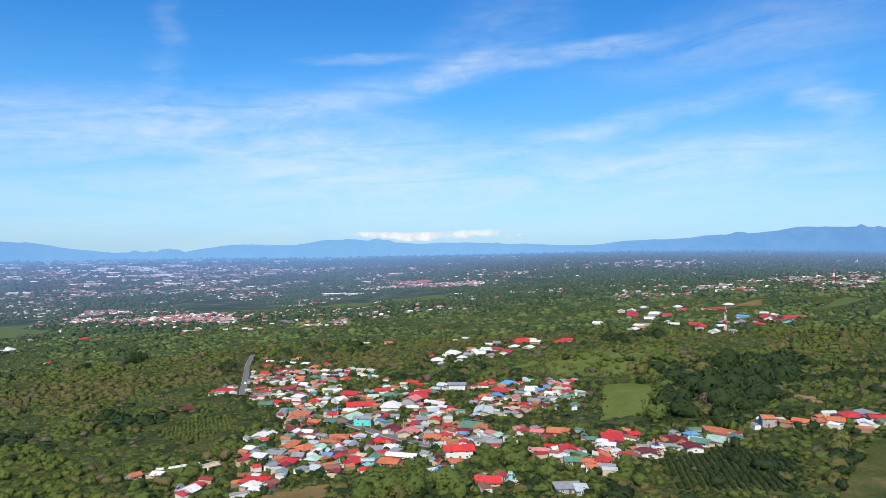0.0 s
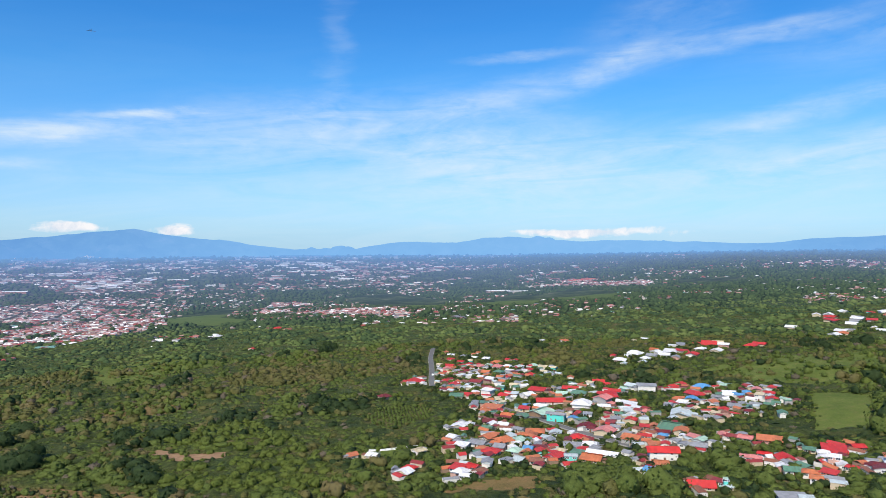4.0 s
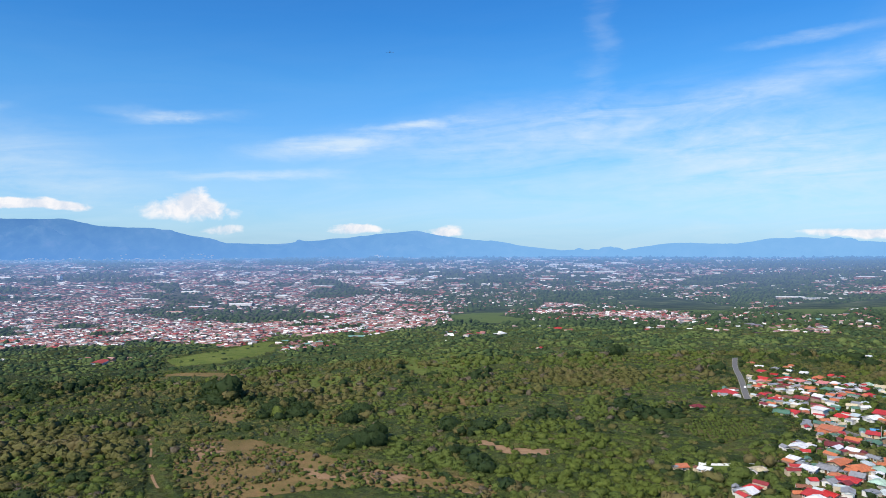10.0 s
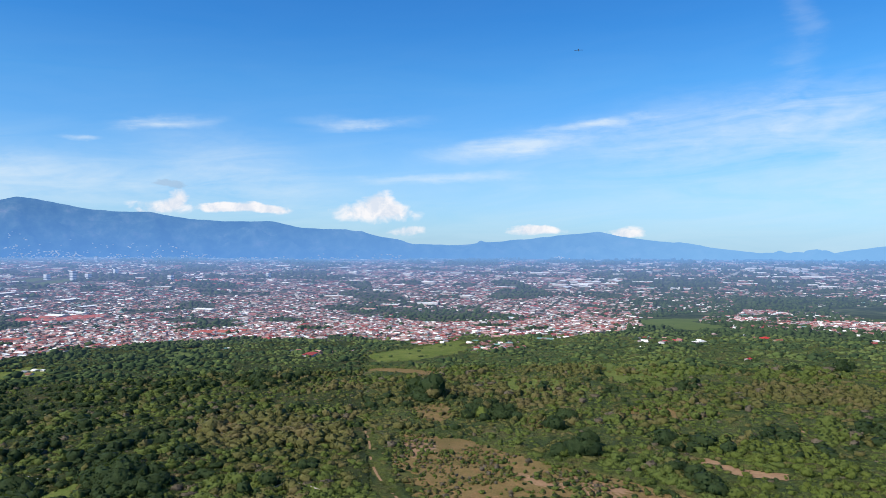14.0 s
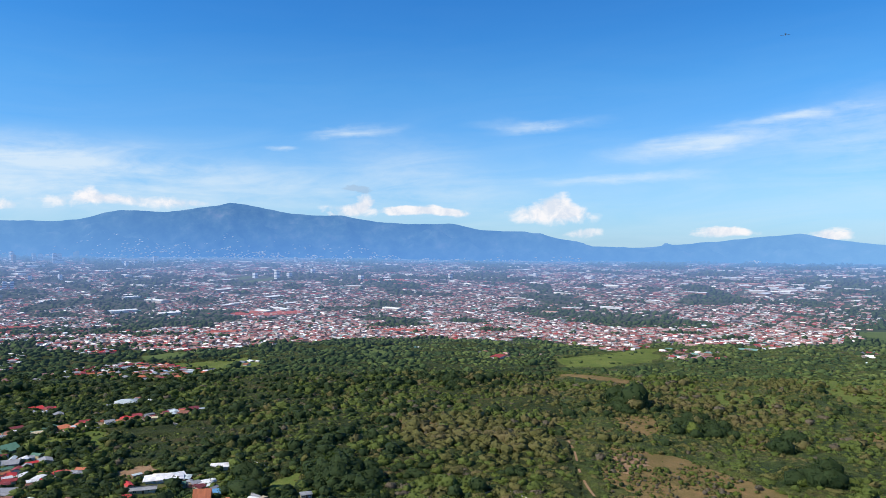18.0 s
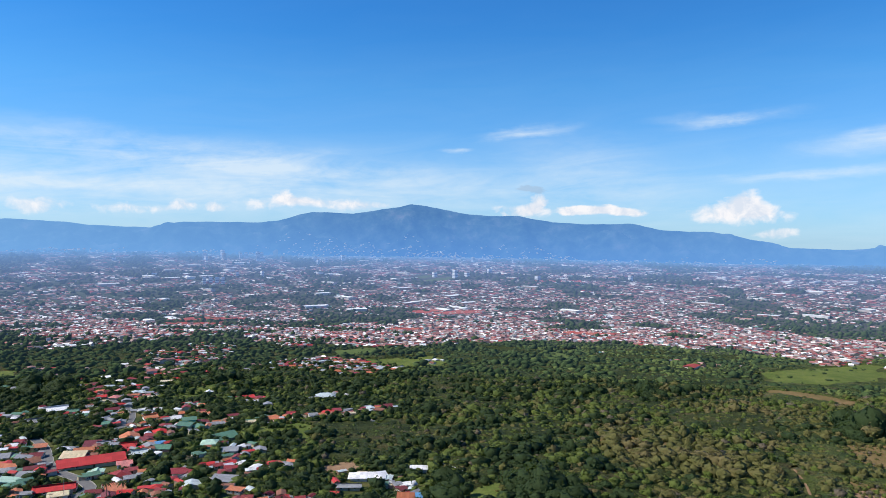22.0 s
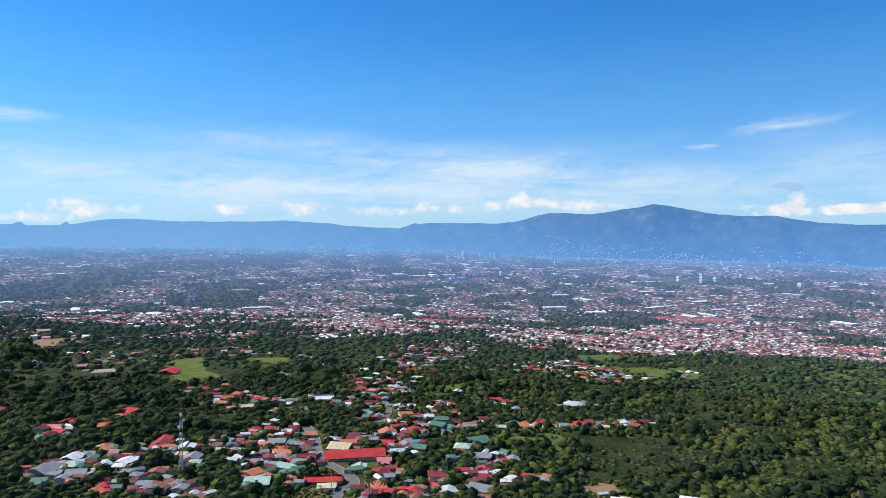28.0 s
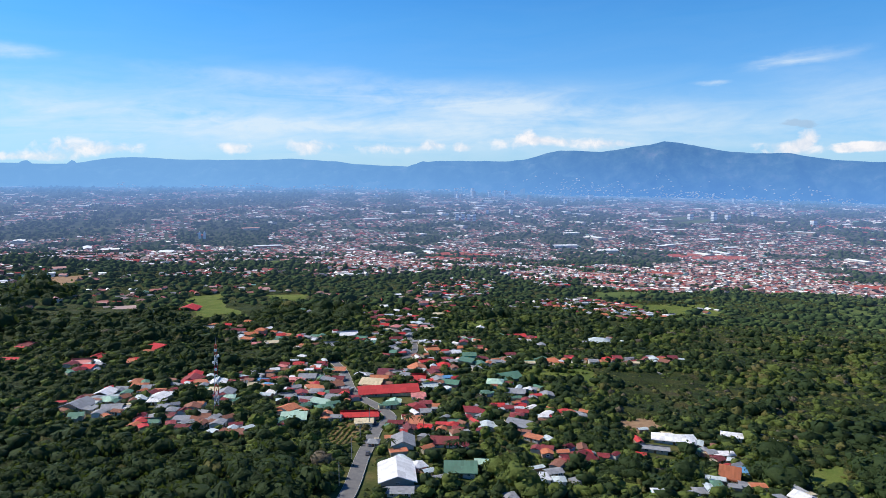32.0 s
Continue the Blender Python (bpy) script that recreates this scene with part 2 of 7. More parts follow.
def leaf_mat(name, dark, light, dry=None):
    """Foliage: each crown its own shade, clumps and gaps at the size of branches, fine leaf relief."""
    m, n, b = material(name, 0.75, spec=0.15)
    p = place(n)
    r = island(n)
    col = n.mix(n.math("MULTIPLY_ADD", r, 0.25, n.math("MULTIPLY", n.noise(p, 0.05, 3), 0.85)), dark, light)
    clump = n.noise(p, 0.55, 3, 0.6)
    leafy = n.noise(p, 2.2, 3, 0.65)
    col = n.mix(0.8, col, n.ramp(clump, [(0.32, 0.72), (0.5, 1.0), (0.7, 1.25)]), "MULTIPLY")
    col = n.mix(0.7, col, n.ramp(leafy, [(0.3, 0.72), (0.7, 1.25)]), "MULTIPLY")
    bump(n, b, n.math("ADD", clump, n.math("MULTIPLY", leafy, 0.5)), 0.6, 0.7)
    if dry:
        col = n.mix(n.ramp(n.noise(p, 0.03, 3), [(0.5, 0.0), (0.62, 0.7)]), col, dry)
    n.put(b.inputs["Base Color"], col)
    t = n.add("ShaderNodeBsdfTranslucent")
    n.put(t.inputs[0], n.mix(0.5, col, (0.16, 0.22, 0.02)))
    x = n.add("ShaderNodeMixShader")
    x.inputs[0].default_value = 0.28
    n.put(x.inputs[1], b.outputs[0])
    n.put(x.inputs[2], t.outputs[0])
    out = [k for k in m.node_tree.nodes if k.type == "OUTPUT_MATERIAL"][0]
    n.put(out.inputs[0], x.outputs[0])
    return m


LEAF = {
    "green": leaf_mat("leaf_mid_green", (0.071, 0.103, 0.022), (0.136, 0.172, 0.043)),
    "bright": leaf_mat("leaf_bright_green", (0.077, 0.114, 0.019), (0.142, 0.172, 0.039)),
    "dark": leaf_mat("leaf_dark_green", (0.019, 0.037, 0.014), (0.047, 0.074, 0.025)),
    "olive": leaf_mat("leaf_olive", (0.096, 0.100, 0.029), (0.159, 0.151, 0.052), (0.177, 0.140, 0.066)),
    "dry": leaf_mat("leaf_dry_grey", (0.112, 0.095, 0.065), (0.181, 0.146, 0.107)),
}
GROUND = ground_mat()


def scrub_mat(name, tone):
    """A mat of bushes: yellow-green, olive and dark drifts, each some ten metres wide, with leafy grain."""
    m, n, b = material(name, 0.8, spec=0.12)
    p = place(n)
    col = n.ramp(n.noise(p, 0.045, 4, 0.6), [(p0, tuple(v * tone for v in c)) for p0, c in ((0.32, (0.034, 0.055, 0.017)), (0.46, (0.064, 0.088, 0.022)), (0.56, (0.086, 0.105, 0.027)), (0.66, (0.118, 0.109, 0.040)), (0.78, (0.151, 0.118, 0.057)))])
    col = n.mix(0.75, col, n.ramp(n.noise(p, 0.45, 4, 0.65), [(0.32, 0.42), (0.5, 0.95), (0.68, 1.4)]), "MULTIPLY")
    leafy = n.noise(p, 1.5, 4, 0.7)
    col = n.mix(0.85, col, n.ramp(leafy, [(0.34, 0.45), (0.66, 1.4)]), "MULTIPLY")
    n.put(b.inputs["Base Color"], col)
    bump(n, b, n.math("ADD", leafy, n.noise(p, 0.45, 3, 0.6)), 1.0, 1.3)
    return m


# the second is the same scrub with shade put into its colours
SCRUB, SHADED_SCRUB = scrub_mat("scrub", 1.0), scrub_mat("shaded_scrub", 0.66)


def bark_mat():
    m, n, b = material("bark", 0.9)
    n.put(b.inputs["Base Color"], n.ramp(n.noise(place(n), 3.0, 4), [(0.3, (0.06, 0.045, 0.03)), (0.7, (0.16, 0.13, 0.10))]))
    return m


BARK = bark_mat()

ROOFS = {"red": (0.52, 0.034, 0.034), "dull": (0.26, 0.036, 0.040), "orange": (0.52, 0.16, 0.07), "white": (0.74, 0.74, 0.75), "grey": (0.27, 0.28, 0.30),
         "green": (0.10, 0.22, 0.15), "blue": (0.10, 0.30, 0.55), "maroon": (0.16, 0.022, 0.028), "pink": (0.62, 0.22, 0.20),
         "cream": (0.62, 0.52, 0.34), "rust": (0.25, 0.10, 0.06), "pale": (0.50, 0.57, 0.58), "terra": (0.50, 0.17, 0.08),
         "mint": (0.40, 0.58, 0.46), "black": (0.05, 0.055, 0.06)}
WALLS = {"white": (0.72, 0.69, 0.64), "cream": (0.52, 0.43, 0.29), "pink": (0.52, 0.28, 0.22), "grey": (0.32, 0.31, 0.30),
         "aqua": (0.10, 0.60, 0.52), "red": (0.50, 0.05, 0.04), "brown": (0.25, 0.16, 0.10), "dark": (0.10, 0.10, 0.10)}


def roof_mat(name, base):
    """Painted corrugated sheet: single sheets of slightly differing tone, ribs, sun-bleached and rusty patches."""
    m, n, b = material("roof_" + name, 0.6, spec=0.15)
    tc = n.add("ShaderNodeTexCoord").outputs["Object"]
    r = ob_random(n)
    p = place(n)
    sp = n.add("ShaderNodeSeparateXYZ")
    n.put(sp.inputs[0], tc)
    sheet = n.add("ShaderNodeTexWhiteNoise", noise_dimensions="3D")
    n.put(sheet.inputs["Vector"], n.vec(n.math("FLOOR", n.math("MULTIPLY", sp.outputs[0], 9.0)), n.math("FLOOR", n.math("MULTIPLY", sp.outputs[1], 4.0)), n.math("MULTIPLY", r, 50.0)))
    col = n.mix(n.math("MULTIPLY", r, 0.30), base, tuple(min(1.0, c * 0.6 + 0.08) for c in base))
    col = n.mix(0.55, col, n.ramp(sheet.outputs["Value"], [(0.0, 0.72), (1.0, 1.18)]), "MULTIPLY")
    stain = n.noise(p, 0.35, 4, 0.65)
    col = n.mix(n.ramp(stain, [(0.52, 0.0), (0.72, 0.5)]), col, tuple(c * 0.45 + 0.05 for c in base))
    col = n.mix(n.ramp(n.noise(p, 1.6, 4, 0.65), [(0.55, 0.0), (0.78, 0.4)]), col, (0.18, 0.11, 0.075))
    n.put(b.inputs["Base Color"], col)
    w = n.add("ShaderNodeTexWave", wave_type="BANDS", bands_direction="X")
    n.put(w.inputs["Vector"], tc)
    w.inputs["Scale"].default_value = 12.0
    bump(n, b, w.outputs["Fac"], 0.5, 0.06)
    return m


def wall_mat(name, base):
    m, n, b = material("plaster_" + name, 0.85, spec=0.2)
    p = place(n)
    col = n.mix(n.ramp(n.noise(p, 0.6, 5, 0.65), [(0.45, 0.0), (0.8, 0.5)]), base, tuple(c * 0.6 for c in base))
    col = n.mix(n.math("MULTIPLY", ob_random(n), 0.25), col, (0.5, 0.45, 0.4))
    n.put(b.inputs["Base Color"], col)
    return m


ROOF = {k: roof_mat(k, v) for k, v in ROOFS.items()}
WALL = {k: wall_mat(k, v) for k, v in WALLS.items()}


def plain_mat(name, a, c, scale, rough=0.8, metal=0.0):
    m, n, b = material(name, rough, metal)
    n.put(b.inputs["Base Color"], n.mix(n.ramp(n.noise(place(n), scale, 5, 0.6), [(0.3, 0.0), (0.7, 1.0)]), a, c))
    return m


ASPHALT = plain_mat("asphalt", (0.11, 0.11, 0.115), (0.17, 0.165, 0.16), 0.4, 0.9)
CONCRETE = plain_mat("concrete", (0.28, 0.27, 0.25), (0.42, 0.40, 0.37), 0.7, 0.9)
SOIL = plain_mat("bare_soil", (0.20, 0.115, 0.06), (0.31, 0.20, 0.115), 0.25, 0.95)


def meadow_mat(name, a, c, worn):
    """Grass with tufts, trodden streaks and yellowed spots."""
    m, n, b = material(name, 0.95, spec=0.1)
    p = place(n)
    col = n.mix(n.ramp(n.noise(p, 0.05, 4, 0.6), [(0.35, 0.0), (0.65, 1.0)]), a, c)
    col = n.mix(n.ramp(n.noise(p, 0.16, 5, 0.65), [(0.52, 0.0), (0.72, 0.75)]), col, worn)
    tuft = n.noise(p, 1.3, 3, 0.7)
    col = n.mix(0.7, col, n.ramp(tuft, [(0.3, 0.5), (0.7, 1.35)]), "MULTIPLY")
    n.put(b.inputs["Base Color"], col)
    bump(n, b, tuft, 0.8, 0.6)
    return m


GRASS = meadow_mat("grass", (0.085, 0.125, 0.025), (0.140, 0.170, 0.040), (0.18, 0.165, 0.065))
DRYGRASS = meadow_mat("dry_grass", (0.14, 0.110, 0.040), (0.21, 0.145, 0.062), (0.27, 0.145, 0.075))
TIMBER = plain_mat("door_timber", (0.12, 0.06, 0.03), (0.20, 0.11, 0.06), 2.0, 0.6)
RED_PAINT = plain_mat("red_mast_paint", (0.45, 0.03, 0.03), (0.55, 0.06, 0.05), 0.6, 0.5)
WHITE_PAINT = plain_mat("white_paint", (0.72, 0.72, 0.72), (0.82, 0.82, 0.82), 0.6, 0.5)


def glass_mat():
    m, n, b = material("window_glass", 0.12, spec=0.6)
    b.inputs["Base Color"].default_value = (0.03, 0.04, 0.05, 1)
    return m


GLASS = glass_mat()

# ---- building helpers ----
def mesh_np(name, verts, faces, mats=(), smooth_shade=False, slots=None):
    """A mesh from arrays; faces: an n x 3 or n x 4 array of vertex numbers."""
    me = bpy.data.meshes.new(name)
    verts, faces = np.asarray(verts, np.float32), np.asarray(faces, np.int32)
    k = faces.shape[1]
    me.vertices.add(len(verts))
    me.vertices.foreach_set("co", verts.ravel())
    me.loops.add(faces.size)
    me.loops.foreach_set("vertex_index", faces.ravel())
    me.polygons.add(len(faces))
    me.polygons.foreach_set("loop_start", np.arange(0, faces.size, k, dtype=np.int32))
    me.polygons.foreach_set("use_smooth", np.full(len(faces), smooth_shade))
    for mat in mats:
        me.materials.append(mat)
    if slots is not None:
        me.polygons.foreach_set("material_index", np.asarray(slots, np.int32))
    me.update(calc_edges=True)
    return me


def bm_mesh(name, bm, mat):
    me = bpy.data.meshes.new(name)
    bmesh.ops.recalc_face_normals(bm, faces=bm.faces)
    bm.to_mesh(me)
    bm.free()
    me.materials.append(mat)
    return me


def hang(name, me, parent, m=None, label=""):
    """Hang a mesh as a part under its thing."""
    ob = new(name, me)
    ob.parent = parent
    if m is not None:
        ob.matrix_basis = m
    if label:
        tagged(ob, label)
    return ob


# ---- land ----
def polar_grid(rs, azs):
    A, Rr = np.meshgrid(np.radians(azs), rs)
    x, y = CX - np.sin(A) * Rr, CY + np.cos(A) * Rr
    return x, y


def grid_faces(nr, na, wrap=True):
    i, j = np.meshgrid(np.arange(nr - 1), np.arange(na if wrap else na - 1), indexing="ij")
    k = (j + 1) % na
    return np.stack([i * na + j, (i + 1) * na + j, (i + 1) * na + k, i * na + k], -1).reshape(-1, 4)


rs = np.concatenate([[0.5], np.linspace(30, 900, 88), np.geomspace(915, 4990, 60)])
azs = np.arange(0, 360, 1.0)
gx, gy = polar_grid(rs, azs)
land_mesh = mesh_np("ground", np.stack([gx, gy, ground(gx, gy)], -1).reshape(-1, 3), grid_faces(len(rs), len(azs))[:, ::-1], [GROUND], True)
tagged(new("ground", land_mesh), "green hillside falling to a wide valley floor", "ground", kind="structure")


# ---- mountains round the valley ----
def ridge(az):
    """Height of the skyline over the horizon, in degrees, turning left from +y."""
    a = [-60.0, -45.0, -31.6, -27.2, -23.8, -17.9, -12.8, -9.3, -4.8, 2.1, 6.7, 8.9, 11.6, 15.6, 16.3, 18.1, 20.0, 24.6, 30.9, 34.4, 36.4, 39.8, 42.1, 48.0, 51.2, 53.5, 56.6, 60.0, 62.6, 66.2, 68.5, 71.3, 72.5, 74.1, 75.1, 77.9, 79.9, 80.9, 84.5, 87.7, 90.4, 91.8, 97.3, 99.5, 104.4, 108.7, 112.5, 115.6, 121.2, 124.6, 140.0, 165.0]
    e = [0.60, 0.90, 0.74, 0.78, 0.34, -0.08, -0.49, -0.58, -0.45, -0.45, -0.18, -0.18, -0.58, -0.55, -0.61, -0.80, -1.14, -1.09, -0.40, 0.14, 0.47, 0.20, -0.11, -0.55, -0.45, 0.10, 0.78, 0.82, 1.34, 1.36, 1.49, 2.10, 2.03, 2.01, 2.04, 2.72, 3.00, 2.69, 2.20, 2.29, 1.59, 1.45, 1.41, 0.98, 1.25, 1.51, 1.33, 1.41, 1.39, 0.89, 1.00, 0.80]
    return np.interp(az, a, e)


def fbm(x, y, seed, octaves=5):
    """Ridged value noise from sines, enough for far slopes."""
    rng = np.random.default_rng(seed)
    v = np.zeros_like(x)
    for k in range(octaves):
        f = 2.0 ** k
        for _ in range(3):
            a, p, q = rng.uniform(0, 6.28), rng.uniform(0, 6.28), rng.uniform(0.7, 1.3)
            v += (1 - np.abs(np.sin(f * q * (x * np.cos(a) + y * np.sin(a)) + p))) / f / 3
    return v


def backdrop_mat(name):
    """Far wooded slopes with clearings, under blue haze painted as emission that thickens towards the foot."""
    m, n, b = material(name, 1.0, spec=0.0)
    p = place(n)
    col = n.ramp(n.noise(p, 0.009, 7, 0.62), [(0.35, (0.008, 0.022, 0.030)), (0.5, (0.050, 0.085, 0.070)), (0.6, (0.10, 0.13, 0.11)), (0.72, (0.18, 0.17, 0.16))])
    sp = n.add("ShaderNodeSeparateXYZ")
    n.put(sp.inputs[0], p)
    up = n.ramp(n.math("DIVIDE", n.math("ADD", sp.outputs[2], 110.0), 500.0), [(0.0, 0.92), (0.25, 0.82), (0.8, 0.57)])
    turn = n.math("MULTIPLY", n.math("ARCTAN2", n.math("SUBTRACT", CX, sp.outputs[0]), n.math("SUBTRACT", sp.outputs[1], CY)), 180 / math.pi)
    # extra painted haze on the bearings where the range is paler
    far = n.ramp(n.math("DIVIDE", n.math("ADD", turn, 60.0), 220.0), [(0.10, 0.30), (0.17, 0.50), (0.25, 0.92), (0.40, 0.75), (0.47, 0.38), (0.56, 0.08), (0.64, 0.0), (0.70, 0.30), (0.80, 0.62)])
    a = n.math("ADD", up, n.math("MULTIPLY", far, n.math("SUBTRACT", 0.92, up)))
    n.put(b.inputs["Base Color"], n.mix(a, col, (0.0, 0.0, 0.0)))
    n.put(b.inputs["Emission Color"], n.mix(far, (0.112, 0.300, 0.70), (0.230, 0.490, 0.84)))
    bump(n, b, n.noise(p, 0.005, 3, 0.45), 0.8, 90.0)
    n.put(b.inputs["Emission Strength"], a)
    return m


MOUNT_R0, MOUNT_R1 = FOOT_R, 4880.0


def mountain_height(A, F):
    """Height of the range at azimuth A, at the share F of the way from its foot to its crest."""
    foot = -np.tan(np.radians(foot_dip(A) + 0.12)) * MOUNT_R0
    top = np.tan(np.radians(ridge(A))) * MOUNT_R1
    crest = fbm(A * 0.55, A * 0.0, 6, 5) - 0.9
    body = fbm(A * 0.6, F * 4.2, 5, 6) - 0.9
    up = F ** 0.8
    return 98 + foot + (top - foot) * up + 250 * body * up * (1 - F) * 2.0 + 14 * crest * F


def mountains(name, az0, az1, mat, label):
    azs, rr = np.arange(az0, az1, 0.18), np.linspace(0, 1, 26)
    A, F = np.meshgrid(azs, rr)
    Rr = MOUNT_R0 + (MOUNT_R1 - MOUNT_R0) * F
    x, y = CX - np.sin(np.radians(A)) * Rr, CY + np.cos(np.radians(A)) * Rr
    me = mesh_np(name, np.stack([x, y, mountain_height(A, F)], -1).reshape(-1, 3), grid_faces(len(rr), len(azs), False)[:, ::-1], [mat], True)
    return tagged(new(name, me), label, "mountains", kind="structure")


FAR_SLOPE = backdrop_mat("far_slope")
mountains("backdrop_mountains", -62, 162, FAR_SLOPE, "wooded mountain range behind the valley, painted with blue haze")

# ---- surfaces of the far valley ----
def haze_amount(n):
    """How much haze is painted over a far place, by its distance from the middle of the flight."""
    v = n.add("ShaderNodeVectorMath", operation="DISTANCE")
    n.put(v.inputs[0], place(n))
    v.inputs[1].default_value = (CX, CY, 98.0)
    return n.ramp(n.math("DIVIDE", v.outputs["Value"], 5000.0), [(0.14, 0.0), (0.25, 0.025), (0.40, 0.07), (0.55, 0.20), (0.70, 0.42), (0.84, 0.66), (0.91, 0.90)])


# haze colours that the far surfaces emit, nearer and farther
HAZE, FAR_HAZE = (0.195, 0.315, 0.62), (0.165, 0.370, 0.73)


def hazed_mat(name, colour, more=0.0):
    """A backdrop surface: colour(n) faded out as blue haze is painted in by emission."""
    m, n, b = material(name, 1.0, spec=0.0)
    a = n.math("MINIMUM", n.math("MAXIMUM", n.math("ADD", haze_amount(n), more), 0.0), 0.9)
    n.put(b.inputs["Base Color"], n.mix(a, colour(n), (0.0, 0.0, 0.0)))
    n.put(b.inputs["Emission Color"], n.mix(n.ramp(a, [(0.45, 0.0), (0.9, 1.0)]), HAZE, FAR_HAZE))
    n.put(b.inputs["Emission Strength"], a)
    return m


def roofs_col(n):
    r = island(n)
    return n.ramp(r, [(0.0, (0.30, 0.065, 0.060)), (0.12, (0.34, 0.15, 0.135)), (0.27, (0.46, 0.27, 0.245)), (0.40, (0.88, 0.87, 0.86)), (0.53, (0.24, 0.145, 0.135)), (0.63, (0.19, 0.19, 0.21)),
                      (0.70, (0.40, 0.30, 0.28)), (0.80, (0.08, 0.06, 0.06)), (0.89, (0.55, 0.53, 0.50)), (0.97, (0.16, 0.30, 0.26))], "CONSTANT")


def walls_col(n):
    return n.ramp(island(n), [(0.0, (0.50, 0.45, 0.40)), (0.35, (0.30, 0.22, 0.17)), (0.6, (0.66, 0.63, 0.60)), (0.75, (0.34, 0.18, 0.14))], "CONSTANT")


def floor_col(n):
    p = place(n)
    c = n.ramp(n.noise(p, 0.012, 5, 0.6), [(0.35, (0.022, 0.038, 0.020)), (0.5, (0.038, 0.058, 0.028)), (0.60, (0.070, 0.095, 0.042)), (0.70, (0.13, 0.125, 0.085))])
    c = n.mix(n.ramp(n.noise(p, 0.1, 3), [(0.5, 0.0), (0.75, 0.4)]), c, (0.10, 0.085, 0.075))
    return n.mix(city_share(n), c, (0.085, 0.078, 0.070))


def city_share(n):
    """1 where the town is built up close, by the direction from the flight."""
    sp = n.add("ShaderNodeSeparateXYZ")
    n.put(sp.inputs[0], place(n))
    turn = n.math("MULTIPLY", n.math("ARCTAN2", n.math("SUBTRACT", CX, sp.outputs[0]), n.math("SUBTRACT", sp.outputs[1], CY)), 180 / math.pi)
    return n.ramp(n.math("DIVIDE", turn, 180.0, clamp=True), [(0.18, 0.0), (0.25, 0.6), (0.46, 0.6), (0.56, 0.25)])


def wood_col(n):
    return n.mix(n.ramp(n.noise(place(n), 0.03, 3), [(0.35, 0.0), (0.65, 1.0)]), (0.030, 0.052, 0.022), (0.066, 0.098, 0.036))


FAR_ROOF, FAR_WALL = hazed_mat("suburb_roofs", roofs_col), hazed_mat("suburb_walls", walls_col)
FAR_FLOOR, FAR_WOOD = hazed_mat("valley_floor", floor_col), hazed_mat("valley_trees", wood_col)
FAR_WOOD_PALE = hazed_mat("valley_trees_pale", lambda n: n.mix(n.ramp(n.noise(place(n), 0.03, 3), [(0.35, 0.0), (0.65, 1.0)]), (0.070, 0.105, 0.030), (0.125, 0.155, 0.050)))
FAR_SPECK = hazed_mat("slope_house_walls", lambda n: n.mix(island(n), (0.45, 0.42, 0.40), (0.85, 0.83, 0.80)), -0.2)
FAR_RED = hazed_mat("red_estate_roofs", lambda n: n.mix(island(n), (0.34, 0.07, 0.06), (0.42, 0.15, 0.11)))
FAR_PALE = hazed_mat("pale_field", lambda n: n.mix(n.noise(place(n), 0.02, 3), (0.055, 0.095, 0.030), (0.12, 0.15, 0.05)))
FAR_WHITE = hazed_mat("shed_roofs", lambda n: n.ramp(island(n), [(0.0, (0.80, 0.80, 0.80)), (0.5, (0.70, 0.72, 0.74)), (0.75, (0.55, 0.58, 0.62)), (0.9, (0.55, 0.30, 0.24))], "CONSTANT"))

# ---- where things may stand: open patches and built-up land, as rings of corners on the plan ----
STREETS = []     # points along the village streets
OPEN_SCRUB = []  # dry patches that low bushes half cover
KEEP_OUT = []    # rings with few trees, and the share of trees left in each
GROVES = []      # rings of one sort of tree, with a size


def inside(x, y, ring):
    """Which points lie within a ring of corners."""
    res = np.zeros(np.shape(x), bool)
    n = len(ring)
    for i in range(n):
        (x0, y0), (x1, y1) = ring[i], ring[(i + 1) % n]
        if y0 == y1:
            continue
        res ^= ((y0 > y) != (y1 > y)) & (x < (x1 - x0) * (y - y0) / (y1 - y0) + x0)
    return res


def patchy(x, y, scale, seed):
    """A soft random field between 0 and 1."""
    g = np.random.default_rng(seed)
    v = np.zeros_like(x)
    for k in range(6):
        a, p, f = g.uniform(0, 6.28), g.uniform(0, 6.28), g.uniform(0.6, 2.0) / scale
        v += np.sin(f * (x * np.cos(a) + y * np.sin(a)) + p + 1.2 * np.sin(f * 0.7 * (y * np.cos(a) - x * np.sin(a)) + 2 * p))
    return 0.5 + 0.5 * np.tanh(v * 0.55)


def field(mat, label, trees, corners):
    """An open patch laid on the land; trees: the share of trees that stand on it."""
    c = np.array(corners, float)
    mid = c.mean(0)
    seg = np.concatenate([np.linspace(a, b, 17)[:-1] for a, b in zip(c, np.roll(c, -1, 0))])
    g = np.random.default_rng(len(corners) + int(abs(mid[0])))
    k = 1 + 0.20 * g.normal(0, 1, len(seg))
    k = (k + np.roll(k, 1) + np.roll(k, -1) + np.roll(k, 2) + np.roll(k, -2)) / 5
    k = (k + np.roll(k, 1) + np.roll(k, -1)) / 3
    far = float(np.hypot(*(mid - (CX, CY))))
    rings = np.linspace(0.02, 1, 9)
    v = mid + (seg - mid)[None] * k[None, :, None] * rings[:, None, None]
    z = ground(v[..., 0], v[..., 1]) + 0.15 + max(0, far - 500) * 0.0006
    me = mesh_np("field", np.concatenate([v, z[..., None]], -1).reshape(-1, 3), grid_faces(len(rings), len(seg)), [mat], True)
    fix_up(me)
    tagged(new("field", me), label, "field", kind="structure")
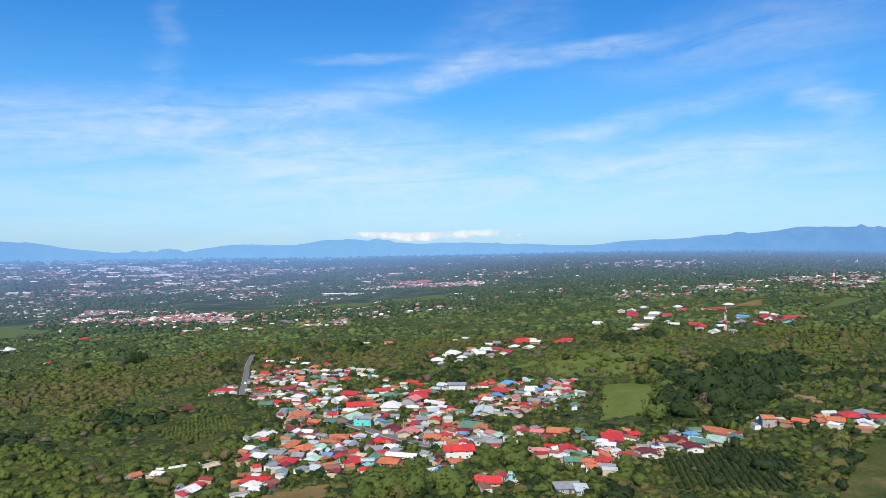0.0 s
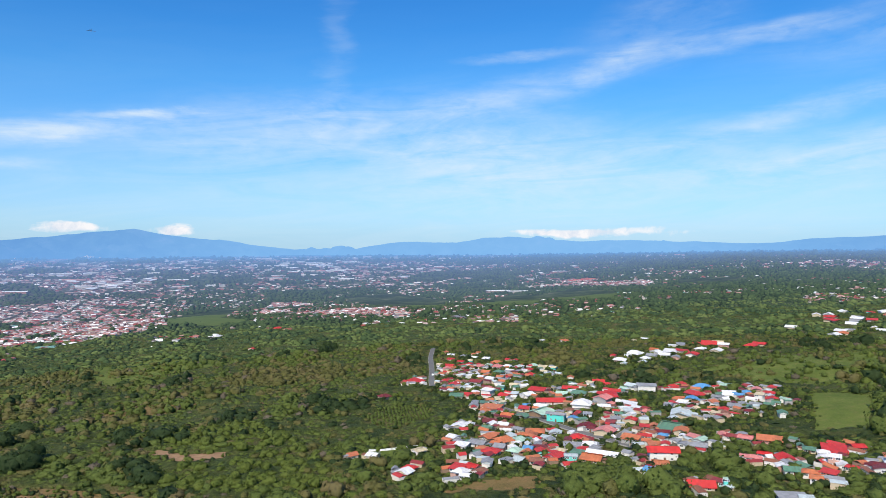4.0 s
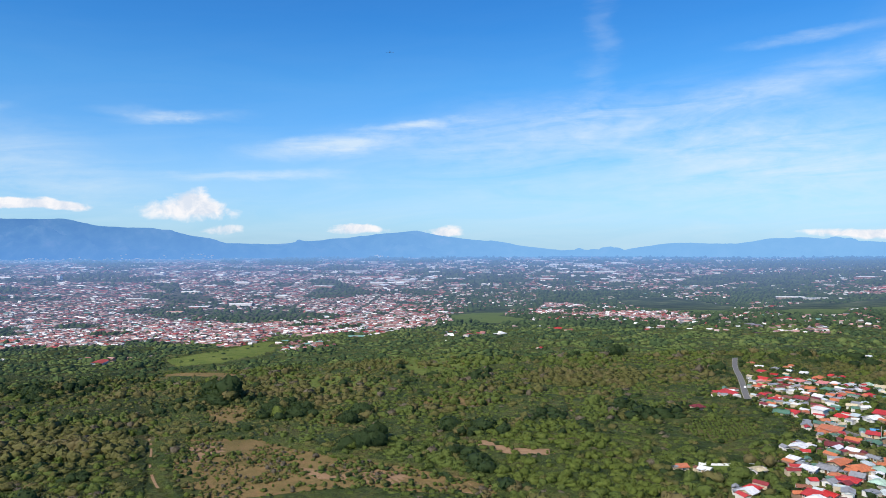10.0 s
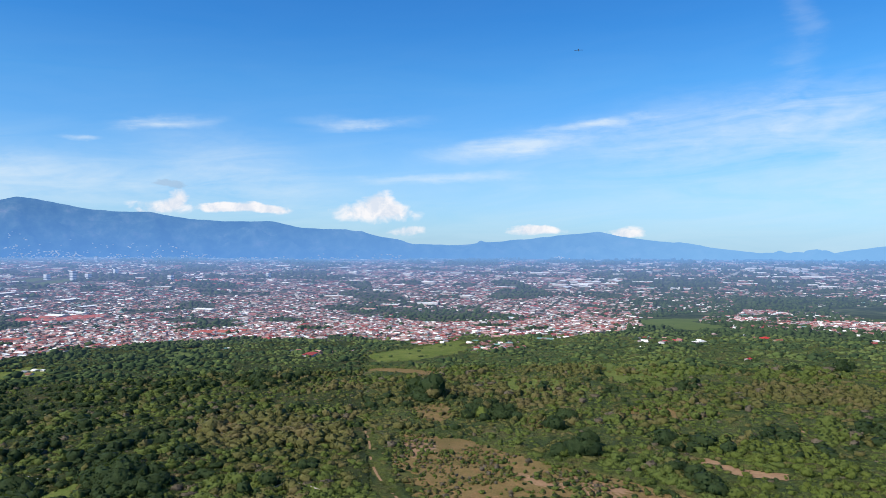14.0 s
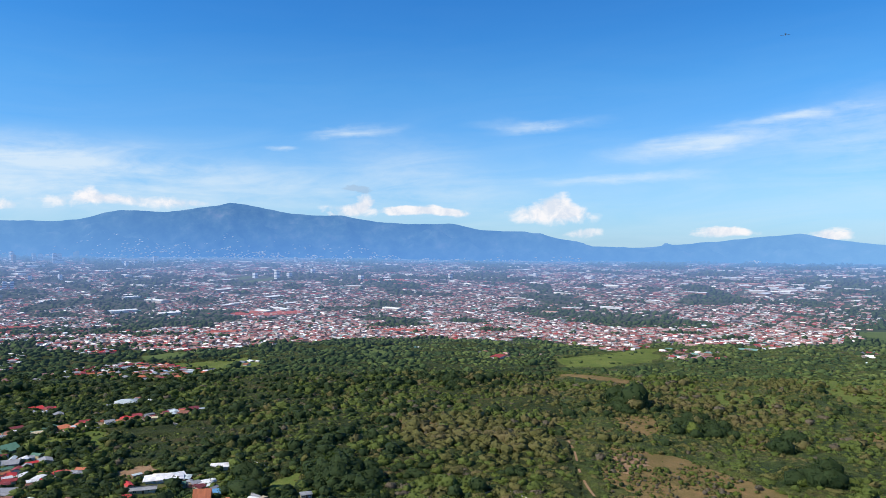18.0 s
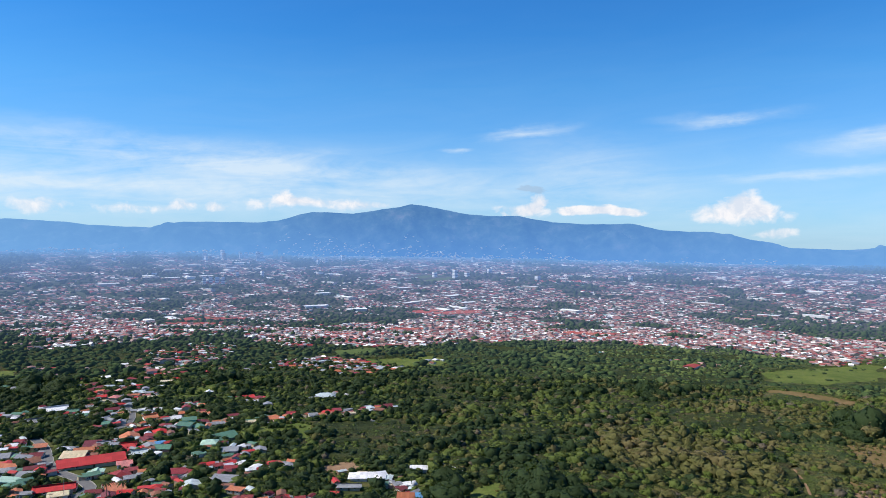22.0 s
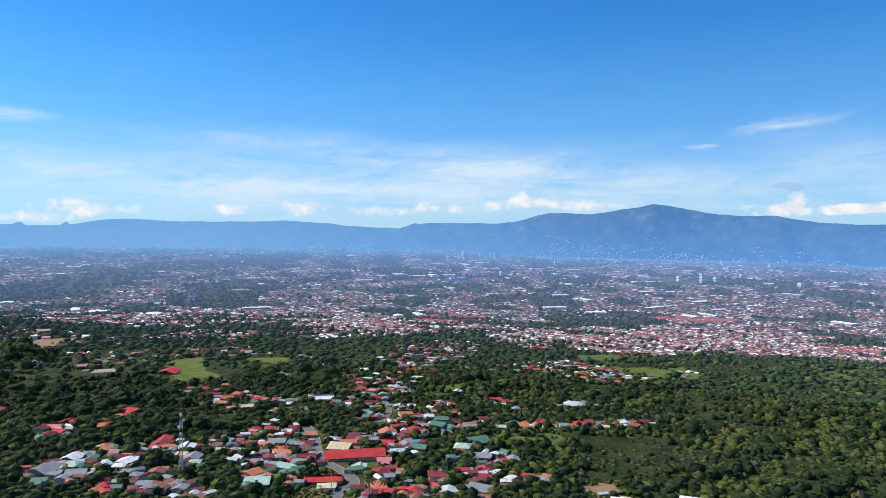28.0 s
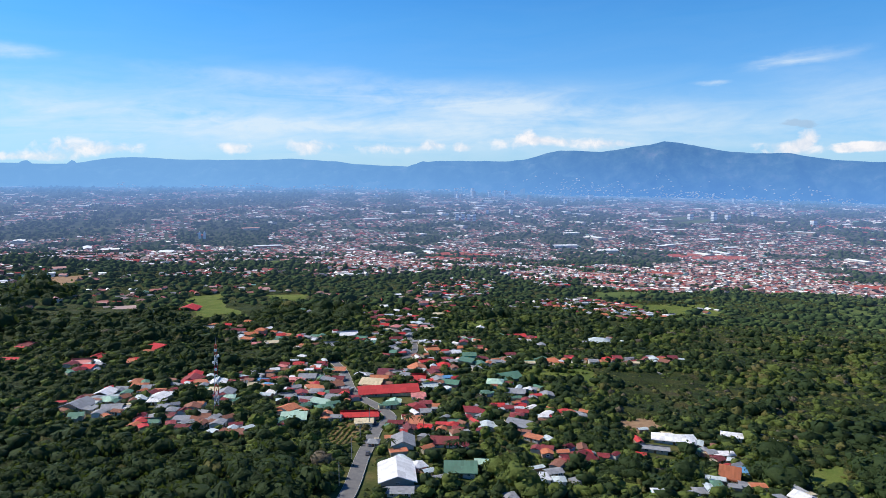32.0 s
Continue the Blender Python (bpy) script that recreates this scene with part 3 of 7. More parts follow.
    KEEP_OUT.append((corners, trees))
    if mat in (DRYGRASS, SOIL) and far < 620 and corners[0][1] > 150 and trees > 0:
        OPEN_SCRUB.append((corners, trees, mat))


def fix_up(me):
    """Turn a sheet so that it faces the sky."""
    n = np.zeros(len(me.polygons) * 3, np.float32)
    me.polygons.foreach_get("normal", n)
    if n[2::3].mean() < 0:
        me.flip_normals()


def ribbon(name, line, half, lift, mat, side=0.0):
    p = np.array(line, float)
    d = np.gradient(p, axis=0)
    d /= np.linalg.norm(d, axis=1)[:, None]
    nrm = np.stack([-d[:, 1], d[:, 0]], 1)
    cols = [p + nrm * (side + o) for o in np.linspace(-half, half, 3)]
    v = np.stack(cols, 1)
    z = ground(v[..., 0], v[..., 1]) + lift
    me = mesh_np(name, np.concatenate([v, z[..., None]], -1).reshape(-1, 3), grid_faces(len(p), 3, False), [mat], True)
    fix_up(me)
    return me


def kerb_mesh(line, side, mat):
    """A kerb with a face and a top, 0.2 m high."""
    p = np.array(line, float)
    d = np.gradient(p, axis=0)
    d /= np.linalg.norm(d, axis=1)[:, None]
    nrm = np.stack([-d[:, 1], d[:, 0]], 1) * np.sign(side)
    v = np.stack([np.concatenate([p + nrm * (abs(side) + o), (ground(p[:, 0], p[:, 1]) + h)[:, None]], 1) for o, h in ((0, -0.3), (0, 0.42), (0.22, 0.42), (0.22, -0.3))], 1)
    return mesh_np("kerb", v.reshape(-1, 3), grid_faces(len(p), 4, False), [mat])


def resample(line, step):
    p = np.array(line, float)
    for _ in range(2):
        q = [p[0]]
        for a, b in zip(p[:-1], p[1:]):
            q += [a * 0.75 + b * 0.25, a * 0.25 + b * 0.75]
        p = np.array(q + [p[-1]])
    s = np.concatenate([[0], np.cumsum(np.linalg.norm(np.diff(p, axis=0), axis=1))])
    t = np.arange(0, s[-1], step)
    return np.stack([np.interp(t, s, p[:, 0]), np.interp(t, s, p[:, 1])], 1)


def road(name, label, mat, width, line):
    p = resample(line, 4.0)
    ob = tagged(new(name, ribbon(name, p, width / 2, 0.22, mat)), label, "road", kind="structure")
    if name == "village_street":
        STREETS.extend(resample(line, 1.5).tolist())
    if mat is ASPHALT:
        for sgn in (-1, 1):
            hang("kerb", kerb_mesh(p, sgn * width / 2, CONCRETE), ob, label="pale concrete kerb")
    d = np.gradient(p, axis=0)
    d /= np.linalg.norm(d, axis=1)[:, None]
    nrm = np.stack([-d[:, 1], d[:, 0]], 1) * (width / 2 + (3.0 if mat is ASPHALT else 0.4))
    KEEP_OUT.append((np.concatenate([p + nrm, (p - nrm)[::-1]])[::2].tolist(), 0.0))


# ---- fields and clearings: material, label, share of trees left standing, corners ----
field(GRASS, "grassy gap in the scrub", 0.5, [(-634, 653), (-570, 813), (-430, 764), (-493, 575)])
field(DRYGRASS, "dry pasture of ochre grass and low scrub", 0.18, [(-418, 233), (-388, 271), (-323, 270), (-284, 279), (-254, 280), (-244, 273), (-346, 193), (-374, 205)])
field(DRYGRASS, "dry pasture of ochre grass and low scrub", 0.18, [(-459, 271), (-419, 298), (-326, 279), (-277, 285), (-232, 284), (-217, 262), (-379, 217)])
field(SOIL, "bare red soil along the pasture's edge", 0.1, [(-417, 237), (-385, 269), (-359, 272), (-356, 264), (-400, 236)])
field(SOIL, "bare red soil in the dry pasture", 0.08, [(-349, 262), (-319, 256), (-302, 257), (-297, 248), (-321, 246)])
field(SOIL, "bare red soil in the dry pasture", 0.08, [(-305, 261), (-283, 273), (-255, 281), (-246, 274), (-268, 257), (-286, 249)])
field(SOIL, "cut bank of bare red soil", 0, [(-285, 353), (-277, 355), (-252, 341), (-228, 344), (-219, 334), (-225, 329), (-249, 328), (-272, 339)])
field(SOIL, "gully of pale bare earth", 0, [(-293, 510), (-290, 511), (-260, 452), (-264, 452)])
field(SOIL, "bare red soil in the dry pasture", 0.1, [(-449, 264), (-426, 269), (-393, 262), (-394, 246), (-417, 243)])
field(SOIL, "bare red soil in the dry pasture", 0.08, [(-312, 261), (-307, 272), (-277, 271), (-249, 280), (-229, 279), (-222, 266), (-258, 257), (-289, 249)])
field(DRYGRASS, "ochre slope of dry grass", 0.7, [(-417, 468), (-401, 494), (-336, 490), (-325, 459), (-368, 442), (-399, 443)])
field(DRYGRASS, "ochre gap in the scrub", 0.6, [(-449, 380), (-428, 396), (-398, 364), (-416, 350)])
field(DRYGRASS, "ochre gap in the scrub", 0.6, [(-537, 345), (-528, 375), (-484, 348), (-471, 319), (-487, 310)])
field(GRASS, "light green gap in the scrub", 0.5, [(-660, 541), (-553, 557), (-473, 510), (-501, 462), (-591, 460)])
field(GRASS, "open green pasture with scattered shrubs", 0.42, [(65, 612), (126, 707), (213, 698), (176, 561), (124, 549), (82, 560)])
field(GRASS, "mown green meadow beside a dark tree belt", 0, [(107, 506), (129, 515), (147, 498), (115, 408), (87, 407)])
field(GRASS, "small green clearing on the spur", 0, [(41, 618), (75, 655), (85, 648), (65, 612)])
field(GRASS, "bright green pasture at the edge of the woods", 0.25, [(-930, 577), (-1001, 720), (-999, 845), (-892, 736), (-813, 570), (-857, 528)])
field(DRYGRASS, "strip of dry pale grass", 0, [(-811, 490), (-721, 531), (-687, 497), (-783, 470)])
field(DRYGRASS, "cut straw-coloured field below the village", 0, [(-88, 304), (-67, 315), (-51, 317), (-50, 296), (-94, 292)])
field(GRASS, "lawn with low walls below the village", 0.3, [(-163, 347), (-147, 358), (-117, 365), (-112, 351), (-155, 335)])
field(GRASS, "open meadow with a line of tall trees", 0, [(-971, -476), (-1018, -450), (-894, -391), (-834, -343), (-798, -382), (-880, -434)])
field(GRASS, "open meadow behind tall trees", 0, [(-1023, -401), (-1065, -349), (-976, -325), (-961, -365)])
field(GRASS, "lawn beside a white-roofed shed", 0, [(-479, 53), (-490, 77), (-457, 65), (-451, 49)])
field(GRASS, "garden lawn between the houses", 0, [(-482, -75), (-487, -69), (-470, -61), (-460, -65)])
field(GRASS, "garden lawn between the houses", 0, [(-455, -29), (-453, -20), (-440, -24), (-438, -33)])
field(GRASS, "terraced lawns of the village edge", 0.4, [(-863, -146), (-902, -107), (-841, -98), (-816, -134)])
field(GRASS, "low green scrub meadow behind a wall", 0.55, [(-645, -77), (-664, -23), (-628, -10), (-598, -43), (-605, -68)])
field(FAR_PALE, "green field on the far rise", 0, [(481, 939), (606, 1099), (616, 1035), (556, 994), (476, 913)])
field(DRYGRASS, "pale terraces on the far rise", 0, [(388, 1071), (509, 1153), (479, 1085), (371, 1003)])
field(FAR_PALE, "far green field", 0, [(198, 2492), (381, 2335), (341, 2202), (192, 2310)])
FAR_STRIP = hazed_mat("runway_surface", lambda n: n.mix(n.noise(place(n), 0.05, 3), (0.26, 0.27, 0.26), (0.36, 0.36, 0.34)))
field(FAR_STRIP, "long grey runway in the valley", 0, [(-1681, 3118), (-1655, 3133), (-1786, 3723), (-1844, 3780)])
field(FAR_PALE, "pale terraced field in the valley", 0, [(-970, 2414), (-824, 2588), (-523, 2266), (-428, 1688), (-726, 2030)])
field(FAR_STRIP, "grey quarry floor between the fields", 0, [(-794, 2387), (-690, 2473), (-544, 2245), (-600, 2126)])
field(FAR_PALE, "oval green sports ground in the city", 0, [(-3476, 557), (-3583, 661), (-3514, 767), (-3343, 766), (-3290, 627)])
field(FAR_PALE, "small green football pitch in the suburb", 0, [(-1553, -585), (-1770, -660), (-1779, -636), (-1560, -560)])
field(FAR_PALE, "green field on the valley side", 0, [(745, 2142), (912, 2418), (993, 2362), (772, 1940)])
field(FAR_PALE, "pale green field in the valley", 0, [(218, 2456), (288, 2487), (426, 2361), (347, 2258)])
field(FAR_PALE, "green fields between the suburbs", 0, [(-412, 2062), (-363, 2488), (-198, 2242), (-188, 1621), (-280, 1567)])
field(FAR_PALE, "green fields between the suburbs", 0, [(-261, 2296), (-137, 2524), (3, 2156), (-7, 1726), (-132, 1769)])
field(SOIL, "ploughed brown field", 0, [(-1086, -759), (-1129, -709), (-1018, -654), (-979, -689)])
field(DRYGRASS, "coffee plot with bare soil", 0.45, [(-484, -168), (-507, -159), (-502, -150), (-470, -146), (-459, -154)])
field(SOIL, "bare yard of dry earth", 0, [(-539, -21), (-550, 0), (-532, 4), (-522, -13)])
field(FAR_PALE, "green field by the suburbs", 0, [(-1230, 1818), (-1185, 2074), (-1042, 1747), (-1033, 1456)])
field(FAR_PALE, "green field by the suburbs", 0.2, [(-1233, 1732), (-1184, 1875), (-795, 1429), (-805, 1291), (-1007, 1418)])
field(GRASS, "sloping pasture at the edge of the woods", 0.2, [(-947, 596), (-948, 685), (-935, 783), (-845, 691), (-839, 591), (-851, 538)])
field(GRASS, "pale clearing in the woods", 0.35, [(-1168, 79), (-1169, 194), (-1077, 187), (-999, 85)])
field(FAR_PALE, "pale clearing in the woods", 0.2, [(-1291, 44), (-1335, 129), (-1248, 124), (-1207, 50)])
field(GRASS, "pale clearing in the woods", 0.3, [(-1167, 100), (-1218, 193), (-1126, 207), (-1032, 118)])
field(FAR_PALE, "pale clearing in the woods", 0.3, [(-1242, 391), (-1327, 495), (-1199, 438), (-1113, 351)])
field(DRYGRASS, "open scrub slope", 0.7, [(-620, 188), (-601, 255), (-528, 269), (-508, 188), (-547, 160)])
field(GRASS, "green clearing below the lane", 0.4, [(-946, -286), (-1026, -223), (-953, -183), (-890, -251)])
field(SOIL, "scar of bare earth above the orange roofs", 0, [(207, 439), (223, 436), (213, 395), (206, 413)])
road("main_road", "grey asphalt road climbing into the village", ASPHALT, 6.0, [(-399, -136), (-418, -136), (-446, -139), (-476, -141), (-499, -143), (-511, -139), (-519, -139), (-533, -148), (-546, -162), (-565, -173), (-598, -183), (-627, -193), (-650, -206)])
road("village_street", "asphalt street at the village edge", ASPHALT, 4.6, [(-228, 816), (-212, 737), (-182, 627), (-170, 576), (-161, 548)])
road("village_street", "asphalt street through the village", ASPHALT, 5.2, [(-95, 477), (-70, 451), (-50, 426), (-38, 412), (-19, 391), (-5, 376)])
road("village_street", "asphalt side street", ASPHALT, 3.8, [(-20, 396), (-12, 410), (-9, 425)])
road("village_street", "asphalt side street", ASPHALT, 3.8, [(-54, 454), (-49, 468), (-40, 467), (-25, 471)])
road("dirt_track", "worn dirt track through the scrub", SOIL, 1.4, [(-487, 262), (-449, 239), (-424, 221), (-399, 206), (-376, 195), (-351, 186)])
road("dirt_track", "pale dirt track down to the suburbs", SOIL, 1.2, [(-567, 665), (-516, 608), (-467, 553)])
road("lane", "narrow asphalt lane by the far village", ASPHALT, 2.6, [(-628, -121), (-663, -96), (-667, -55), (-678, -14), (-694, 9), (-681, 24), (-665, 33)])
road("lane", "asphalt lane in the far village", ASPHALT, 4.0, [(-661, -166), (-690, -150), (-765, -166), (-798, -187), (-878, -237)])
GROVES.append(([(-36, 285), (-38, 331), (-28, 350), (5, 349), (4, 289)], "green", 1.6))
GROVES.append(([(10, 315), (15, 373), (38, 396), (61, 351), (52, 311), (31, 306)], "green", 1.5))
GROVES.append(([(60, 290), (69, 315), (89, 320), (84, 287)], "green", 1.6))
GROVES.append(([(112, 397), (137, 474), (169, 527), (199, 538), (260, 546), (216, 458), (171, 396), (140, 387)], "dark", 1.9))
GROVES.append(([(-571, 371), (-586, 387), (-587, 402), (-563, 396), (-545, 384), (-545, 367)], "dark", 1.5))
GROVES.append(([(-472, 346), (-493, 371), (-497, 399), (-472, 398), (-445, 376), (-453, 356)], "dark", 1.5))
GROVES.append(([(-402, 360), (-423, 388), (-427, 406), (-408, 396), (-386, 371), (-387, 357)], "dark", 1.5))
GROVES.append(([(-342, 297), (-355, 318), (-356, 335), (-340, 330), (-323, 313), (-327, 299)], "dark", 1.5))
GROVES.append(([(-315, 360), (-324, 378), (-325, 395), (-311, 387), (-299, 370), (-303, 358)], "dark", 1.5))
GROVES.append(([(-295, 361), (-307, 387), (-308, 405), (-292, 391), (-278, 369), (-283, 359)], "dark", 1.4))
GROVES.append(([(-311, 264), (-315, 271), (-315, 277), (-309, 276), (-303, 271), (-303, 262)], "dark", 1.5))
GROVES.append(([(-494, 70), (-503, 77), (-488, 94), (-463, 107), (-449, 108), (-461, 86)], "dark", 1.2))
GROVES.append(([(-343, 213), (-346, 218), (-345, 224), (-338, 225), (-332, 221), (-334, 214)], "dark", 1.3))
GROVES.append(([(-459, 61), (-471, 69), (-472, 87), (-460, 101), (-447, 101), (-447, 78)], "dark", 1.2))
GROVES.append(([(-569, 369), (-587, 385), (-586, 396), (-556, 386), (-534, 372), (-539, 361)], "dark", 1.5))
GROVES.append(([(-312, 356), (-323, 373), (-323, 386), (-308, 375), (-295, 359), (-299, 351)], "dark", 1.4))
GROVES.append(([(-766, 310), (-825, 341), (-845, 364), (-802, 354), (-753, 332), (-739, 311)], "dark", 1.45))
GROVES.append(([(-369, 804), (-388, 861), (-389, 888), (-374, 866), (-355, 817), (-349, 775)], "dark", 1.5))
GROVES.append(([(-360, 275), (-366, 282), (-367, 288), (-360, 285), (-353, 278), (-353, 273)], "dark", 1.4))
GROVES.append(([(-544, 153), (-565, 172), (-539, 211), (-492, 239), (-455, 229), (-493, 188)], "olive", 1.1))
GROVES.append(([(-507, 196), (-522, 211), (-534, 246), (-519, 263), (-496, 253), (-496, 221)], "olive", 1.1))
GROVES.append(([(-873, -390), (-947, -415), (-966, -388), (-887, -304), (-845, -288), (-830, -353)], "dark", 1.6))
GROVES.append(([(-848, -280), (-886, -288), (-904, -249), (-817, -226)], "dark", 2.0))
GROVES.append(([(-918, -678), (-663, -477), (-818, -538), (-909, -587), (-982, -683)], "dark", 1.8))
GROVES.append(([(-447, 68), (-485, 84), (-471, 109), (-440, 104), (-432, 83)], "dark", 1.7))
GROVES.append(([(-461, 28), (-486, 39), (-496, 53), (-471, 48), (-457, 39)], "dark", 2.0))
GROVES.append(([(-418, -106), (-438, -104), (-451, -81), (-445, -62), (-455, -38), (-436, -40)], "green", 1.7))
GROVES.append(([(-455, -35), (-479, -40), (-491, -26), (-480, -16), (-459, -21)], "dark", 1.5))
GROVES.append(([(-631, 198), (-597, 262), (-477, 248), (-456, 225), (-510, 153)], "olive", 1.15))
GROVES.append(([(-234, 287), (-292, 386), (-249, 416), (-184, 354), (-153, 280)], "bright", 0.8))
GROVES.append(([(-401, 616), (-380, 675), (-285, 667), (-259, 597), (-350, 570)], "olive", 1.0))
ROWS = []
ROWS.append(([(90, 321), (131, 335), (160, 323), (136, 267), (91, 277)], -99, 2.9, 1.5, 1.25, "dark coffee bushes planted in straight rows"))
KEEP_OUT.append((ROWS[-1][0], 0.12))
ROWS.append(([(-481, -169), (-510, -159), (-504, -150), (-466, -144), (-454, -153)], 180, 2.6, 1.5, 0.9, "young coffee bushes in rows beside the road"))
KEEP_OUT.append((ROWS[-1][0], 0.12))
ROWS.append(([(-183, 431), (-175, 466), (-146, 482), (-131, 434), (-149, 398)], 20, 4, 2.4, 1.3, "rows of banana plants on the slope"))
KEEP_OUT.append((ROWS[-1][0], 0.12))
DISTRICTS = []
DISTRICTS.append(([(-980, 1775), (-1146, 2205), (-907, 2276), (-512, 1697), (-404, 1340), (-698, 1591)], 0.85))
DISTRICTS.append(([(-564, 2976), (-231, 3016), (133, 2581), (101, 2325), (-204, 2661)], 0.8))
DISTRICTS.append(([(-1766, 2977), (-1661, 3457), (-1208, 3983), (-738, 3877), (-717, 3477), (-1321, 3308)], 0.7))
DISTRICTS.append(([(-241, 1131), (-196, 1317), (-153, 1115)], 0.7))
DISTRICTS.append(([(137, 2648), (245, 2907), (332, 2856), (256, 2570)], 0.7))
DISTRICTS.append(([(-899, 929), (-1412, 1618), (-1310, 1826), (-945, 1260)], 0.85))
DISTRICTS.append(([(-653, 755), (-823, 1031), (-796, 1103), (-707, 1121), (-628, 966), (-615, 776)], 0.7))
DISTRICTS.append(([(545, 3021), (1136, 3498), (1231, 3052), (828, 2561)], 0.5))
DISTRICTS.append(([(716, 1781), (1459, 2371), (721, 1175), (612, 1274)], 0.5))
DISTRICTS.append(([(343, 1514), (657, 1635), (593, 1344), (319, 1314)], 0.45))
DISTRICTS.append(([(-3357, 461), (-3321, 911), (-3257, 1189), (-3490, 1283), (-3541, 762)], 0.03))
DISTRICTS.append(([(-2832, -1796), (-2922, -1582), (-3077, -1523), (-3019, -1917)], 0.05))
DISTRICTS.append(([(-3232, 1288), (-3091, 1570), (-3196, 1624), (-3375, 1373)], 0.05))
HAMLETS = []
HAMLETS.append(([(-1279, -245), (-1422, -193), (-1359, -115), (-1190, -112), (-1085, -157), (-1103, -202)], 0.6))
HAMLETS.append(([(-1076, -60), (-1125, -9), (-1051, -8), (-1023, -56)], 0.7))
HAMLETS.append(([(-903, -248), (-945, -215), (-901, -181), (-826, -156), (-777, -169), (-766, -190), (-838, -219)], 0.42))
HAMLETS.append(([(-1208, -644), (-1294, -595), (-1231, -560), (-1149, -611)], 0.6))
HAMLETS.append(([(-1282, -551), (-1343, -531), (-1304, -493), (-1214, -510)], 0.6))
HAMLETS.append(([(-1588, -49), (-1626, 28), (-1368, 13), (-1339, -40)], 0.6))
HAMLETS.append(([(-1077, -62), (-1177, -28), (-1143, 89), (-1082, 130), (-1022, 115), (-999, 63), (-1044, -2)], 0.6))
HAMLETS.append(([(-1405, -211), (-1481, -126), (-1280, -107), (-1108, -136), (-1110, -184)], 0.5))
HAMLETS.append(([(-2069, 36), (-1700, 105), (-1666, 157), (-1519, 138), (-1518, 63)], 0.7))
HAMLETS.append(([(-1617, -53), (-1505, 7), (-1363, 2), (-1364, -46)], 0.5))
ESTATES = []
ESTATES.append((-2482, 525, 130, 55, 1.33, 15.0))
ESTATES.append((-2176, -266, 75, 35, 1.68, 15.0))
ESTATES.append((-3184, 1243, 120, 40, 1.18, 15.0))
ESTATES.append((-1734, 705, 70, 40, 1.16, 15.0))
ESTATES.append((-1907, 285, 45, 35, 1.38, 15.0))
ESTATES.append((-127, 2851, 60, 30, 0.04, 15.0))
ESTATES.append((-2343, -252, 120, 40, 1.67, 15.0))


# ---- houses ----
STREETS = np.array(STREETS)
HOUSE_SPOTS = []
GROUP = ""
THING_REACH = 530.0        # houses farther off than this are joined
REST = []
hrng = random.Random(5)


def quadmesh(name, verts, faces, mats, slots):
    me = bpy.data.meshes.new(name)
    me.from_pydata(verts, [], faces)
    for m in mats:
        me.materials.append(m)
    me.polygons.foreach_set("material_index", slots)
    me.update()
    return me


def roof_shape(style):
    """Corners and faces of a roof over a unit footprint, with eaves and a 0.12 thick edge; slot 1 is the gable wall."""
    o, t = 0.585, 0.14
    if style == "gable":
        v = [(-o, -o, 0), (o, -o, 0), (o, 0, 1), (-o, 0, 1), (o, o, 0), (-o, o, 0)]
        v += [(x, y, z - t) for x, y, z in v]
        v += [(-0.5, -0.5, -0.05), (-0.5, 0.5, -0.05), (-0.5, 0, 0.88), (0.5, -0.5, -0.05), (0.5, 0.5, -0.05), (0.5, 0, 0.88)]
        f = [(0, 1, 2, 3), (3, 2, 4, 5), (7, 6, 9, 8), (8, 9, 11, 10), (0, 6, 7, 1), (4, 10, 11, 5), (1, 7, 8, 2), (2, 8, 10, 4), (3, 9, 6, 0), (5, 11, 9, 3), (12, 14, 13), (15, 16, 17)]
        return v, f, [0] * 10 + [1, 1]
    if style == "hip":
        v = [(-o, -o, 0), (o, -o, 0), (o, o, 0), (-o, o, 0), (-0.2, 0, 1), (0.2, 0, 1)] + [(-o, -o, -t), (o, -o, -t), (o, o, -t), (-o, o, -t)]
        f = [(0, 1, 5, 4), (1, 2, 5), (2, 3, 4, 5), (3, 0, 4), (0, 6, 7, 1), (1, 7, 8, 2), (2, 8, 9, 3), (3, 9, 6, 0), (6, 9, 8, 7)]
        return v, f, [0] * 9
    if style == "shed":
        v = [(-o, -o, 0.0), (o, -o, 0.0), (o, o, 0.62), (-o, o, 0.62)]
        v += [(x, y, z - t) for x, y, z in v]
        v += [(-0.5, -0.5, -0.05), (-0.5, 0.5, -0.05), (-0.5, 0.5, 0.5), (0.5, -0.5, -0.05), (0.5, 0.5, -0.05), (0.5, 0.5, 0.5)]
        f = [(0, 1, 2, 3), (7, 6, 5, 4), (0, 4, 5, 1), (1, 5, 6, 2), (2, 6, 7, 3), (3, 7, 4, 0), (8, 10, 9), (11, 12, 13), (9, 10, 13, 12)]
        return v, f, [0] * 6 + [1, 1, 1]
    # two planes of unequal height with a clerestory step between
    v = [(-o, -o, 0), (o, -o, 0), (o, 0.1, 0.75), (-o, 0.1, 0.75), (-o, 0.0, 1.1), (o, 0.0, 1.1), (o, o, 0.1), (-o, o, 0.1)]
    v += [(x, y, z - t) for x, y, z in v]
    v += [(-0.5, -0.5, -0.05), (-0.5, 0.5, -0.05), (-0.5, 0, 0.9), (0.5, -0.5, -0.05), (0.5, 0.5, -0.05), (0.5, 0, 0.9)]
